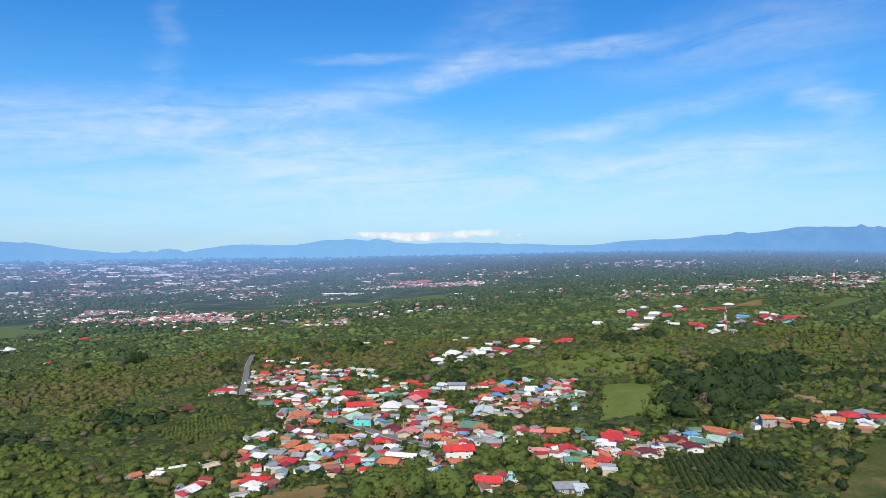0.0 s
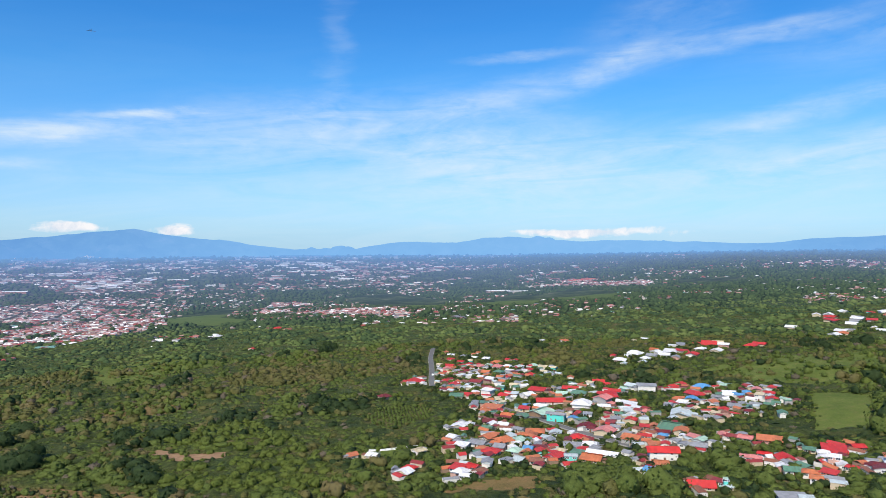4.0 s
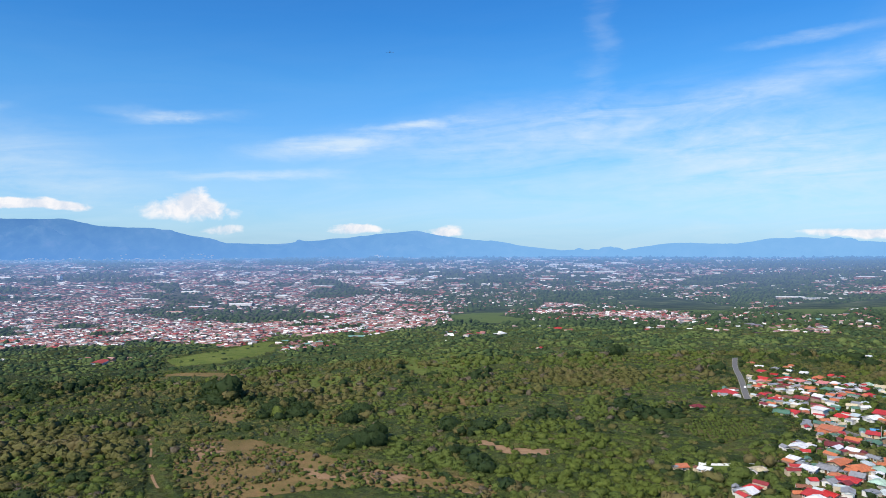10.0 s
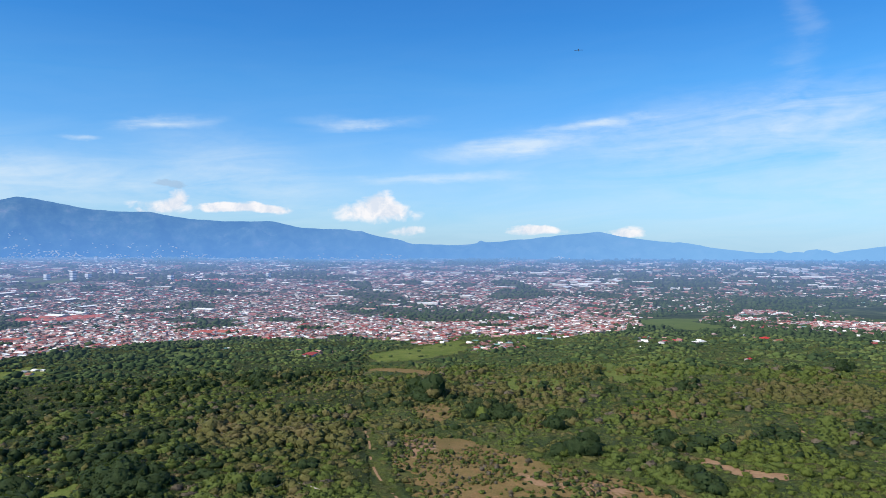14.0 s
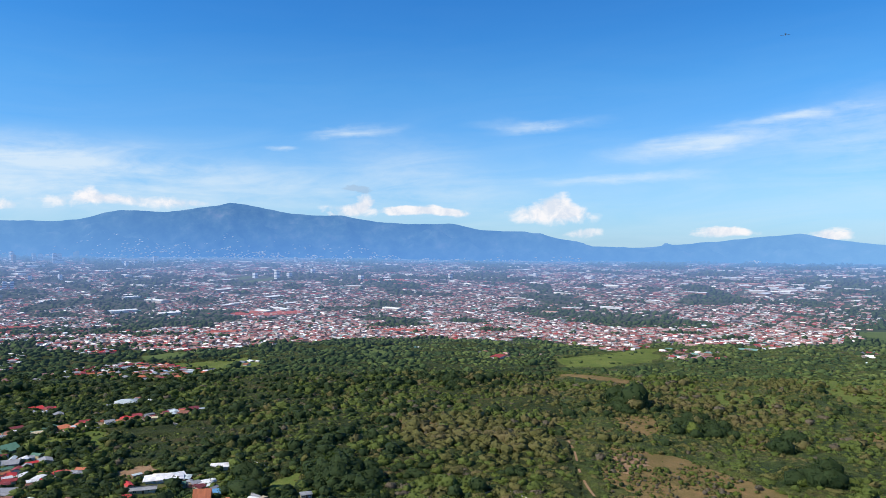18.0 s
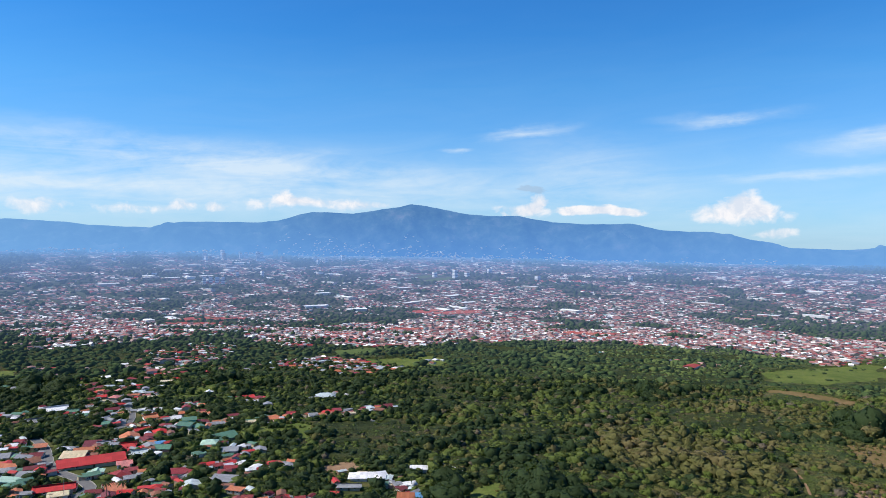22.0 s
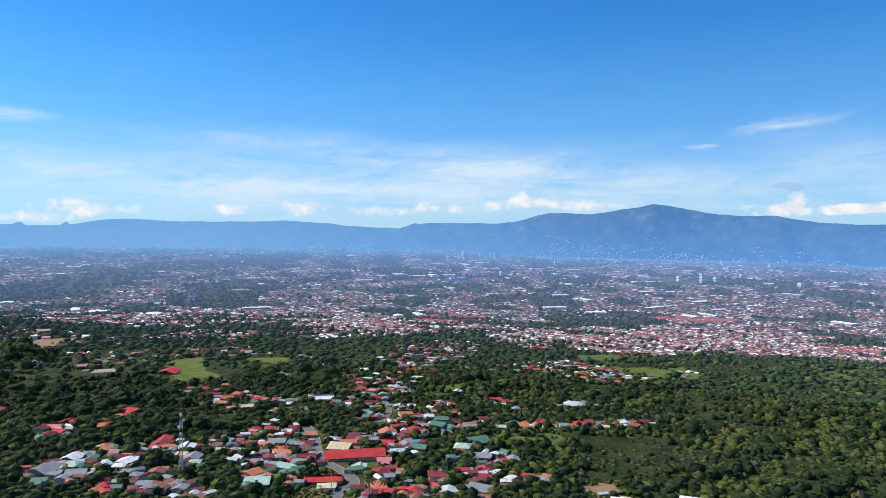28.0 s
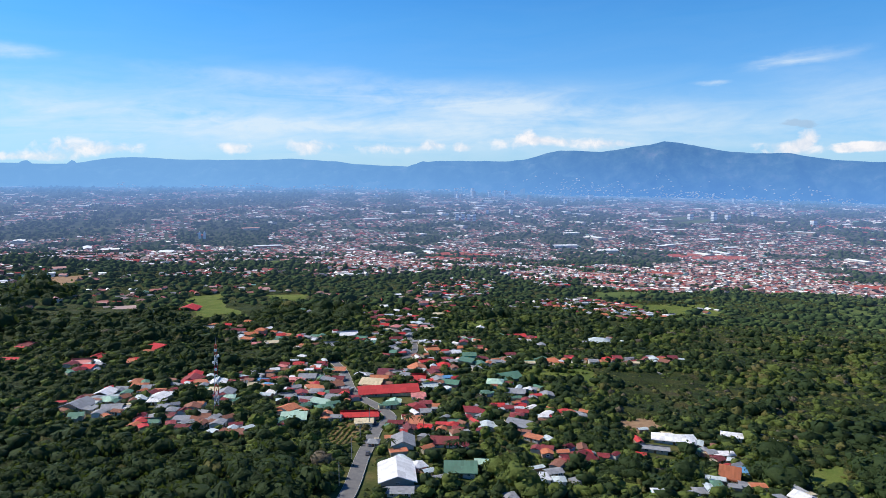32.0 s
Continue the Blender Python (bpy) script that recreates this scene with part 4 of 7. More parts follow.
    f = [(0, 1, 2, 3), (4, 5, 6, 7), (11, 10, 9, 8), (15, 14, 13, 12), (0, 8, 9, 1), (6, 14, 15, 7), (1, 9, 10, 2), (3, 11, 8, 0), (5, 13, 14, 6), (7, 15, 12, 4), (2, 10, 11, 3), (4, 12, 13, 5), (16, 18, 17), (19, 20, 21)]
    return v, f, [0] * 12 + [1, 1]


MESHES = {}


def shared(key, make):
    if key not in MESHES:
        MESHES[key] = make()
    return MESHES[key]


def roof_mesh(style, colour, wall):
    v, f, s = roof_shape(style)
    return shared(("roof", style, colour, wall), lambda: quadmesh("roof", v, f, [ROOF[colour], WALL[wall]], s))


def box_mesh(name, mat):
    """A unit box on z = 0..1 with no floor, its upright edges cut."""
    c = 0.485
    ring = [(-0.5, -c), (-c, -0.5), (c, -0.5), (0.5, -c), (0.5, c), (c, 0.5), (-c, 0.5), (-0.5, c)]
    v = [(x, y, 0) for x, y in ring] + [(x, y, 1) for x, y in ring]
    f = [(i, (i + 1) % 8, 8 + (i + 1) % 8, 8 + i) for i in range(8)] + [tuple(range(8, 16))]
    return quadmesh(name, v, f, [mat], [0] * len(f))


def window_mesh():
    """The frame round a set-back pane, on the plane y = 0 facing -y, 1 x 1."""
    v, f, s = [], [], []
    for (x0, x1), (z0, z1) in (((-0.5, 0.5), (0.9, 1)), ((-0.5, 0.5), (0, 0.1)), ((-0.5, -0.42), (0.1, 0.9)), ((0.42, 0.5), (0.1, 0.9)), ((-0.03, 0.03), (0.1, 0.9))):
        k = len(v)
        v += [(x0, -0.06, z0), (x1, -0.06, z0), (x1, -0.06, z1), (x0, -0.06, z1), (x0, 0, z0), (x1, 0, z0), (x1, 0, z1), (x0, 0, z1)]
        f += [(k, k + 1, k + 2, k + 3), (k, k + 4, k + 5, k + 1), (k + 3, k + 2, k + 6, k + 7), (k, k + 3, k + 7, k + 4), (k + 1, k + 5, k + 6, k + 2)]
        s += [0] * 5
    return quadmesh("window", v, f, [WHITE_PAINT], s)


def pane_mesh():
    v = [(-0.42, -0.02, 0.1), (0.42, -0.02, 0.1), (0.42, -0.02, 0.9), (-0.42, -0.02, 0.9)]
    return quadmesh("pane", v, [(0, 1, 2, 3)], [GLASS], [0])


def door_mesh():
    v = [(-0.5, -0.06, 0), (0.5, -0.06, 0), (0.5, -0.06, 1), (-0.5, -0.06, 1), (-0.5, 0, 0), (0.5, 0, 0), (0.5, 0, 1), (-0.5, 0, 1),
         (-0.38, -0.03, 0.1), (0.38, -0.03, 0.1), (0.38, -0.03, 0.92), (-0.38, -0.03, 0.92)]
    f = [(0, 1, 9, 8), (1, 2, 10, 9), (2, 3, 11, 10), (3, 0, 8, 11), (8, 9, 10, 11), (0, 4, 5, 1), (1, 5, 6, 2), (2, 6, 7, 3), (3, 7, 4, 0)]
    return quadmesh("door", v, f, [TIMBER], [0] * len(f))


COLOUR_WORDS = {"red": "bright red", "orange": "orange", "white": "white", "grey": "grey zinc", "green": "green", "blue": "blue", "maroon": "dark maroon", "pink": "faded pink",
                "cream": "cream", "rust": "rust-brown", "pale": "pale grey", "terra": "terracotta", "mint": "pale green", "black": "black", "dull": "dull dark red"}
STYLE_WORDS = {"gable": "gabled", "hip": "hipped", "shed": "single-pitch", "step": "stepped"}


def off_street(x, y, gap):
    """Shift a house away from the line of the street that it stands too close to."""
    if y < 150:
        return x, y
    q = STREETS - (x, y)
    k = int(np.argmin(np.hypot(q[:, 0], q[:, 1])))
    far = float(np.hypot(*q[k]))
    if far >= gap or far < 0.01:
        return x, y
    return float(x - q[k, 0] / far * (gap - far)), float(y - q[k, 1] / far * (gap - far))


def house(x, y, w, d, rot, colour, style="", storeys=0, wall="", rise=0.0, annex=None):
    """A house with its roof, walls, windows and door, w along its ridge and d across."""
    r = hrng
    k = 1.0 if w >= 17 or GROUP == "hamlets beyond the spur" else 0.86
    w, d = w * k * r.uniform(0.92, 1.05), d * k * r.uniform(0.92, 1.05)
    # half the smaller roofs take darker colours, for the dimmer light on this village
    if GROUP == "village along the main road" and max(w, d) < 17 and r.random() < 0.5:
        colour = {"red": "dull", "white": "grey", "pale": "grey", "orange": "terra", "pink": "rust", "mint": "green"}.get(colour, colour)
    if GROUP == "village on the spur" and max(w, d) < 17 and r.random() < 0.34:
        colour = {"red": r.choice(["terra", "dull", "pink", "rust", "red"]), "white": r.choice(["grey", "pale", "cream", "white"]), "green": r.choice(["grey", "mint", "green"])}.get(colour, colour)
    style = style or r.choices(["gable", "hip", "shed", "step"], [0.5, 0.2, 0.2, 0.1])[0]
    wall = wall or r.choices(["white", "cream", "pink", "grey", "brown", "aqua"], [0.40, 0.28, 0.12, 0.12, 0.05, 0.03])[0]
    storeys = storeys or r.choices([1, 2], [0.97, 0.03])[0]
    h = 2.05 + 2.5 * (storeys - 1) + r.uniform(-0.1, 0.3)
    rise = rise or d * r.uniform(0.15, 0.24)
    x, y = off_street(x, y, min(w, d) / 2 + 2.6)
    z = gz(x, y) - 0.4
    HOUSE_SPOTS.append((x, y, max(w, d) + 3.5))
    if math.hypot(x - (CX if y > 100 else -150), y - CY) > THING_REACH:
        return REST.append((x, y, z, w, d, h, rise, rot, style, colour, wall))
    base = new("house")
    base.matrix_basis = pose(x, y, z, 0, 0, rot)
    tagged(base, f"{COLOUR_WORDS[colour]} {STYLE_WORDS[style]} sheet-roofed house with {wall} plastered walls", "house", GROUP)
    hang("wall", shared(("wall", wall), lambda: box_mesh("wall", WALL[wall])), base, Matrix.Diagonal((w, d, h + 0.4, 1)))
    hang("roof", roof_mesh(style, colour, wall), base, Matrix.Translation((0, 0, h + 0.42)) @ Matrix.Diagonal((w, d, rise, 1)))
    if annex is None and r.random() < 0.75:
        annex = r.choice([-1, 1]) * r.choice([1, 2])
    if annex:
        aw, ad, ah = w * r.uniform(0.35, 0.6), d * r.uniform(0.35, 0.55), 2.0
        ac = r.choices([colour, "grey", "rust", "pale", "red", "cream"], [0.5, 0.14, 0.12, 0.1, 0.08, 0.06])[0]
        ax, ay, ar = ((w + ad) / 2 * (1 if annex > 0 else -1), d * r.uniform(-0.25, 0.25), -90 if annex > 0 else 90) if abs(annex) == 1 else (w * r.uniform(-0.2, 0.2), (d + ad) / 2 * (1 if annex > 0 else -1), 180 if annex > 0 else 0)
        hang("annex_wall", shared(("wall", wall), lambda: box_mesh("wall", WALL[wall])), base, pose(ax, ay, 0, 0, 0, ar) @ Matrix.Diagonal((aw, ad, ah + 0.3, 1)))
        hang("annex_roof", roof_mesh("shed", ac, wall), base, pose(ax, ay, ah + 0.32, 0, 0, ar) @ Matrix.Diagonal((aw, ad, 0.8, 1)), f"lean-to roof of {COLOUR_WORDS[ac]} sheet")
    far = math.hypot(x - CX, y - CY)
    win, dr = shared("window", window_mesh), shared("door", door_mesh)
    for fl in range(storeys):
        spots = [(-0.3, 0), (0.28, 0), (0.0, 1), (0.0, 2), (-0.2, 3)] if far < 430 else [(-0.25, 0), (0.0, 1), (0.1, 3)]
        for k, side in spots:
            ww, hh = r.uniform(1.2, 2.0), r.uniform(0.9, 1.1)
            at = {0: (k * w, -d / 2, 0), 1: (w / 2, k * d, 90), 2: (-w / 2, k * d, -90), 3: (k * w, d / 2, 180)}[side]
            wob = hang("window", win, base, pose(at[0], at[1], 0.4 + 0.85 + fl * 2.6, 0, 0, at[2]) @ Matrix.Diagonal((ww, 1, hh, 1)))
            hang("pane", shared("pane", pane_mesh), wob)
    hang("door", dr, base, pose(0.03 * w, -d / 2, 0.38) @ Matrix.Diagonal((1.0, 1, 2.0, 1)))
    return base


def rest_of_houses():
    """The farther houses of the villages, joined into one piece of many roofs."""
    rn, wn = list(ROOFS), list(WALLS)
    v, f, s = [], [], []
    c = 0.5
    for x, y, z, w, d, h, rise, rot, style, colour, wall in REST:
        m = pose(x, y, z, 0, 0, rot)
        bv = [(sx * w * c, sy * d * c, zz) for zz in (0, h + 0.4) for sx, sy in ((-1, -1), (1, -1), (1, 1), (-1, 1))]
        k = len(v)
        v += [m @ Vector(q) for q in bv]
        f += [(k, k + 1, k + 5, k + 4), (k + 1, k + 2, k + 6, k + 5), (k + 2, k + 3, k + 7, k + 6), (k + 3, k, k + 4, k + 7)]
        s += [len(rn) + wn.index(wall)] * 4
        k = len(v)
        rv, rf, rsl = roof_shape(style)
        v += [m @ Vector((a * w, b * d, h + 0.42 + e * rise)) for a, b, e in rv]
        f += [tuple(k + i for i in face) for face in rf]
        s += [rn.index(colour) if q == 0 else len(rn) + wn.index(wall) for q in rsl]
    me = quadmesh("village_houses", v, f, [ROOF[k] for k in rn] + [WALL[k] for k in wn], s)
    tagged(new("village_houses", me), "farther village houses with red, white and green sheet roofs", "houses", kind="stuff")


# ---- the houses, village by village ----

GROUP = "village on the spur"
house(-203, 771, 8, 7, 79, "orange")
house(-190, 744, 8, 6, 4, "white")
house(-188, 687, 8, 6, 103, "red")
house(-179, 692, 8, 7, -10, "red")
house(-164, 671, 7, 6, -4, "red")
house(-173, 734, 9, 9, -25, "grey")
house(-155, 679, 7, 5, -33, "cream")
house(-167, 756, 6, 6, -15, "terra")
house(-164, 768, 6, 6, -13, "terra")
house(-145, 706, 8, 9, -9, "white")
house(-129, 672, 9, 10, 71, "orange")
house(-121, 698, 6, 7, -41, "red")
house(-113, 691, 7, 6, 82, "red")
house(-181, 654, 6, 6, -16, "cream")
house(-168, 641, 11, 10, -20, "red")
house(-157, 642, 7, 7, 70, "red")
house(-151, 647, 7, 8, -36, "red")
house(-138, 633, 7, 8, -26, "pink")
house(-132, 644, 7, 8, -16, "mint")
house(-122, 635, 9, 8, -19, "pink")
house(-114, 644, 8, 8, -14, "white")
house(-104, 641, 10, 8, 69, "pale")
house(-167, 624, 8, 8, 102, "pink")
house(-155, 613, 9, 7, 47, "grey")
house(-145, 610, 8, 6, -18, "red")
house(-136, 610, 7, 5, 9, "grey")
house(-126, 598, 8, 9, -14, "orange")
house(-115, 601, 8, 9, -23, "green")
house(-107, 611, 7, 6, -14, "white")
house(-102, 649, 7, 6, 83, "white")
house(-92, 625, 7, 7, 72, "red")
house(-92, 656, 8, 9, 73, "mint")
house(-82, 647, 9, 8, -2, "cream")
house(-71, 642, 6, 6, -20, "cream")
house(-77, 618, 7, 6, -29, "cream")
house(-70, 602, 6, 7, -19, "white")
house(-166, 601, 7, 6, -11, "terra")
house(-158, 602, 8, 6, -1, "cream")
house(-146, 592, 6, 6, 63, "pale")
house(-138, 590, 6, 5, -3, "grey")
house(-127, 579, 6, 6, -22, "white")
house(-117, 568, 8, 8, -22, "white")
house(-110, 574, 7, 8, -7, "orange")
house(-104, 580, 8, 7, 79, "orange")
house(-94, 585, 6, 6, 68, "red")
house(-87, 589, 9, 9, 72, "red")
house(-105, 555, 8, 6, -16, "orange")
house(-94, 540, 7, 7, 0, "cream")
house(-156, 571, 6, 5, -15, "red")
house(-145, 554, 10, 9, 87, "red")
house(-137, 560, 8, 7, 76, "red")
house(-127, 560, 11, 10, -18, "red")
house(-149, 536, 7, 7, 83, "red")
house(-144, 558, 6, 5, -18, "white")
house(-129, 539, 6, 5, -11, "white")
house(-103, 533, 6, 7, -5, "green")
house(-91, 532, 6, 6, -8, "green")
house(-147, 546, 6, 6, -2, "green")
house(-128, 517, 10, 8, -5, "red")
house(-121, 522, 6, 6, 86, "white")
house(-111, 517, 10, 8, -24, "white")
house(-113, 531, 8, 9, 84, "pink")
house(-100, 498, 6, 7, 16, "cream")
house(-96, 506, 9, 8, -38, "red")
house(-90, 511, 6, 6, -13, "pale")
house(-80, 507, 10, 9, 53, "white")
house(-74, 520, 13, 11, -11, "red")
house(-92, 548, 6, 5, -7, "grey")
house(-134, 513, 11, 12, 4, "green")
house(-142, 531, 6, 6, -23, "pale")
house(-108, 485, 8, 7, 99, "green")
house(-98, 474, 13, 12, -10, "orange")
house(-102, 461, 9, 8, -38, "orange")
house(-114, 477, 6, 7, 94, "grey")
house(-96, 487, 6, 5, 56, "cream")
house(-86, 448, 9, 9, -9, "orange")
house(-81, 465, 8, 8, -1, "red")
house(-77, 477, 6, 5, 8, "blue")
house(-67, 455, 15, 12, 60, "green")
house(-61, 485, 19, 8, 14, "red", style="gable", annex=0)
house(-66, 472, 9, 7, -25, "white")
house(-47, 459, 6, 5, 85, "rust")
house(-54, 440, 14, 6, -14, "grey", style="gable", annex=0)
house(-44, 468, 14, 13, 81, "white")
house(-48, 448, 6, 6, 73, "cream")
house(-35, 448, 6, 6, -2, "grey")
house(-44, 439, 6, 6, 82, "blue")
house(-50, 526, 13, 11, -1, "red")
house(-42, 539, 7, 7, 85, "red")
house(-43, 507, 11, 10, -8, "green")
house(-55, 507, 9, 7, -6, "green")
house(-49, 545, 6, 6, -29, "white")
house(-36, 558, 7, 6, -30, "white")
house(-30, 564, 10, 10, -2, "red")
house(-24, 554, 7, 7, 0, "red")
house(-18, 520, 10, 9, -6, "red")
house(-23, 502, 15, 14, 96, "red")
house(-26, 479, 11, 11, 64, "red")
house(-11, 533, 7, 7, -26, "mint")
house(-5, 546, 9, 9, -35, "pale")
house(-31, 477, 5, 4, 92, "grey")
house(-25, 467, 9, 7, -2, "white")
house(-16, 445, 6, 5, -7, "green")
house(-9, 472, 9, 10, 81, "white")
house(-10, 452, 6, 7, 6, "pale")
house(-18, 434, 7, 7, 5, "grey")
house(-21, 425, 6, 6, -11, "red")
house(-18, 415, 6, 5, -15, "grey")
house(-5, 460, 7, 6, 78, "white")
house(1, 449, 6, 7, -42, "pink")
house(-9, 427, 7, 7, 78, "red")
house(-2, 413, 6, 6, -4, "red")
house(-6, 410, 6, 6, 69, "rust")
house(-53, 584, 6, 6, 88, "orange")
house(-94, 426, 10, 8, 1, "maroon")
house(-92, 405, 7, 7, -14, "green")
house(-84, 418, 8, 8, -19, "white")
house(-74, 409, 7, 6, -26, "grey")
house(-64, 406, 11, 10, 6, "orange")
house(-69, 394, 6, 7, 0, "orange")
house(-56, 391, 7, 7, 82, "pale")
house(-52, 405, 8, 7, 87, "pale")
house(-71, 380, 8, 8, 66, "mint")
house(-78, 378, 10, 11, 48, "orange")
house(-88, 384, 11, 8, 69, "orange")
house(-91, 370, 10, 9, -17, "grey")
house(-109, 406, 10, 10, 84, "white")
house(-105, 413, 6, 7, 89, "white")
house(-107, 379, 7, 7, -29, "white")
house(-99, 363, 8, 7, -10, "white")
house(-102, 371, 6, 6, -33, "white")
house(-78, 363, 7, 8, -10, "grey")
house(-69, 356, 8, 8, 69, "green")
house(-63, 363, 6, 7, -10, "blue")
house(-59, 373, 6, 5, 84, "grey")
house(-57, 375, 5, 5, 70, "rust")
house(-56, 357, 8, 8, 96, "red")
house(-48, 351, 9, 8, 56, "red")
house(-81, 353, 8, 9, 77, "red")
house(-87, 359, 6, 6, 73, "terra")
house(-88, 346, 6, 6, 61, "grey")
house(-65, 341, 6, 6, -21, "white")
house(-56, 338, 8, 7, -8, "rust")
house(-40, 341, 7, 5, 5, "pale")
house(-39, 394, 9, 10, 75, "red")
house(-41, 378, 10, 8, 7, "white")
house(-32, 379, 8, 8, -0, "white")
house(-36, 367, 6, 6, 73, "red")
house(-25, 361, 16, 7, -12, "white", style="gable", annex=0)
house(-29, 371, 6, 6, -31, "grey")
house(-37, 360, 8, 7, -18, "green")
house(-30, 350, 11, 11, -13, "orange")
house(-46, 363, 6, 6, -20, "cream")
house(-39, 416, 10, 10, 75, "maroon")
house(-32, 414, 6, 5, -16, "maroon")
house(-26, 406, 11, 11, 72, "pink")
house(-9, 393, 11, 10, -26, "orange")
house(-3, 400, 6, 5, 68, "orange")
house(2, 380, 6, 6, 7, "orange")
house(-2, 394, 7, 6, -3, "red")
house(7, 393, 6, 5, -13, "blue")
house(7, 400, 9, 7, 1, "maroon")
house(17, 401, 9, 8, 79, "orange")
house(13, 410, 13, 13, -24, "green")
house(22, 389, 7, 6, 63, "pink")
house(1, 376, 8, 6, 98, "orange")
house(7, 377, 6, 5, 82, "red")
house(16, 375, 7, 7, 57, "grey")
house(22, 371, 10, 8, -3, "grey")
house(25, 381, 8, 6, 58, "mint")
house(12, 382, 6, 5, 61, "grey")
house(4, 355, 16, 7, 8, "red", style="gable", annex=0, rise=2.2)
house(2, 343, 9, 8, -3, "red")
house(-2, 328, 8, 7, -38, "blue")
house(5, 532, 14, 8, 0, "white", style="shed", storeys=2, wall="white", annex=0)
house(25, 538, 8, 7, -39, "red")
house(30, 546, 7, 8, 61, "red")
house(44, 533, 13, 12, -24, "blue")
house(36, 506, 12, 12, 64, "red")
house(32, 491, 9, 8, 76, "blue")
house(25, 479, 7, 7, -21, "white")
house(16, 471, 6, 5, -23, "grey")
house(21, 444, 15, 13, 83, "pale")
house(31, 460, 6, 5, 60, "cream")
house(43, 479, 8, 8, 49, "orange")
house(49, 494, 8, 7, -19, "grey")
house(58, 507, 9, 9, -1, "white")
house(63, 498, 8, 7, -26, "blue")
house(60, 535, 9, 8, -1, "mint")
house(74, 528, 7, 7, -40, "red")
house(69, 505, 7, 6, 81, "blue")
house(77, 513, 8, 7, 80, "pink")
house(82, 499, 8, 7, -17, "red")
house(89, 516, 9, 8, 63, "red")
house(80, 480, 8, 9, 79, "red")
house(73, 483, 6, 6, -25, "white")
house(68, 468, 8, 7, -23, "white")
house(61, 471, 7, 6, 90, "grey")
house(55, 466, 9, 7, -11, "grey")
house(47, 456, 8, 6, 71, "red")
house(41, 447, 7, 5, 72, "cream")
house(47, 446, 6, 6, 82, "rust")
house(61, 451, 6, 6, -9, "maroon")
house(80, 469, 6, 5, -11, "green")
house(87, 476, 6, 7, 67, "green")
house(78, 443, 8, 6, 85, "green")
house(36, 436, 6, 6, -20, "grey")
house(37, 390, 8, 6, 79, "red")
house(41, 386, 6, 6, -13, "red")
house(47, 382, 8, 7, -22, "pink")
house(58, 380, 12, 12, -12, "orange")
house(16, 306, 12, 7, 4, "red", style="gable", annex=0, wall="cream", rise=2.2)
house(24, 312, 6, 5, -26, "red")
house(13, 314, 6, 5, 47, "red")
house(26, 307, 2, 2, 4, "mint", style="shed", annex=0, wall="aqua", storeys=2)
house(48, 291, 11, 7, 6, "grey", style="shed", annex=0)
house(53, 288, 6, 7, 3, "pale")
house(44, 346, 8, 6, -14, "red")
house(50, 351, 7, 5, -18, "red")
house(57, 342, 9, 9, 95, "red")
house(53, 330, 6, 6, 88, "white")
house(56, 324, 9, 7, -3, "green")
house(62, 320, 7, 6, -13, "orange")
house(69, 319, 7, 6, -33, "red")
house(63, 312, 7, 6, -20, "red")
house(77, 330, 7, 5, 83, "white")
house(75, 334, 6, 6, -15, "white")
house(80, 325, 6, 5, -29, "red")
house(71, 358, 6, 7, -13, "green")
house(75, 350, 6, 5, -15, "white")
house(81, 355, 12, 12, -10, "red")
house(93, 363, 7, 7, 13, "red")
house(88, 360, 6, 6, 95, "maroon")
house(90, 329, 7, 6, 65, "maroon")
house(97, 333, 6, 5, -6, "white")
house(91, 324, 8, 8, 76, "maroon")
house(102, 344, 8, 8, 78, "orange")
house(104, 335, 8, 6, -8, "green")
house(111, 346, 10, 9, 82, "maroon")
house(121, 356, 6, 7, 112, "blue")
house(120, 341, 9, 8, -30, "green")
house(128, 343, 11, 8, 64, "mint")
house(134, 359, 11, 11, 81, "orange")
house(138, 345, 6, 7, 72, "green")
house(113, 331, 9, 9, 90, "maroon")
house(162, 364, 7, 7, -5, "orange")
house(170, 362, 7, 7, 80, "orange")
house(178, 361, 9, 7, -38, "orange")
house(187, 358, 7, 6, -3, "orange")
house(194, 358, 9, 8, -27, "orange")
house(206, 365, 11, 11, 77, "red")
house(215, 369, 10, 10, 73, "grey")
house(216, 360, 9, 9, -13, "red")
house(204, 350, 8, 7, 64, "white")

GROUP = "hamlets beyond the spur"
house(-12, 682, 11, 9, -8, "white")
house(-18, 712, 6, 5, 70, "red")
house(-4, 706, 7, 8, -1, "white")
house(3, 728, 13, 14, -29, "white")
house(12, 695, 7, 8, -33, "white")
house(19, 711, 9, 8, -23, "grey")
house(23, 745, 8, 8, -18, "orange")
house(24, 731, 9, 9, 57, "white")
house(31, 715, 10, 8, -18, "white")
house(38, 730, 12, 12, -15, "white")
house(49, 727, 12, 11, 91, "red")
house(40, 698, 8, 8, 75, "grey")
house(56, 708, 12, 10, 70, "red")
house(67, 735, 10, 8, 59, "white")
house(79, 769, 14, 15, -7, "red")
house(89, 779, 11, 11, -2, "cream")
house(80, 722, 11, 10, 65, "white")
house(90, 746, 9, 8, -14, "white")
house(68, 778, 8, 7, 54, "red")
house(51, 767, 8, 8, -0, "grey")
house(18, 855, 8, 6, -23, "white")
house(6, 834, 6, 6, 79, "cream")
house(118, 761, 13, 10, 62, "red")
house(128, 769, 11, 10, -22, "red")
house(42, 763, 7, 5, 3, "white")
house(-9, 659, 6, 5, 67, "pale")
house(8, 672, 6, 6, 59, "pale")
house(254, 1049, 11, 10, 75, "white")
house(268, 1045, 13, 11, 70, "white")
house(309, 1118, 16, 14, 93, "white")
house(288, 994, 14, 14, -34, "white")
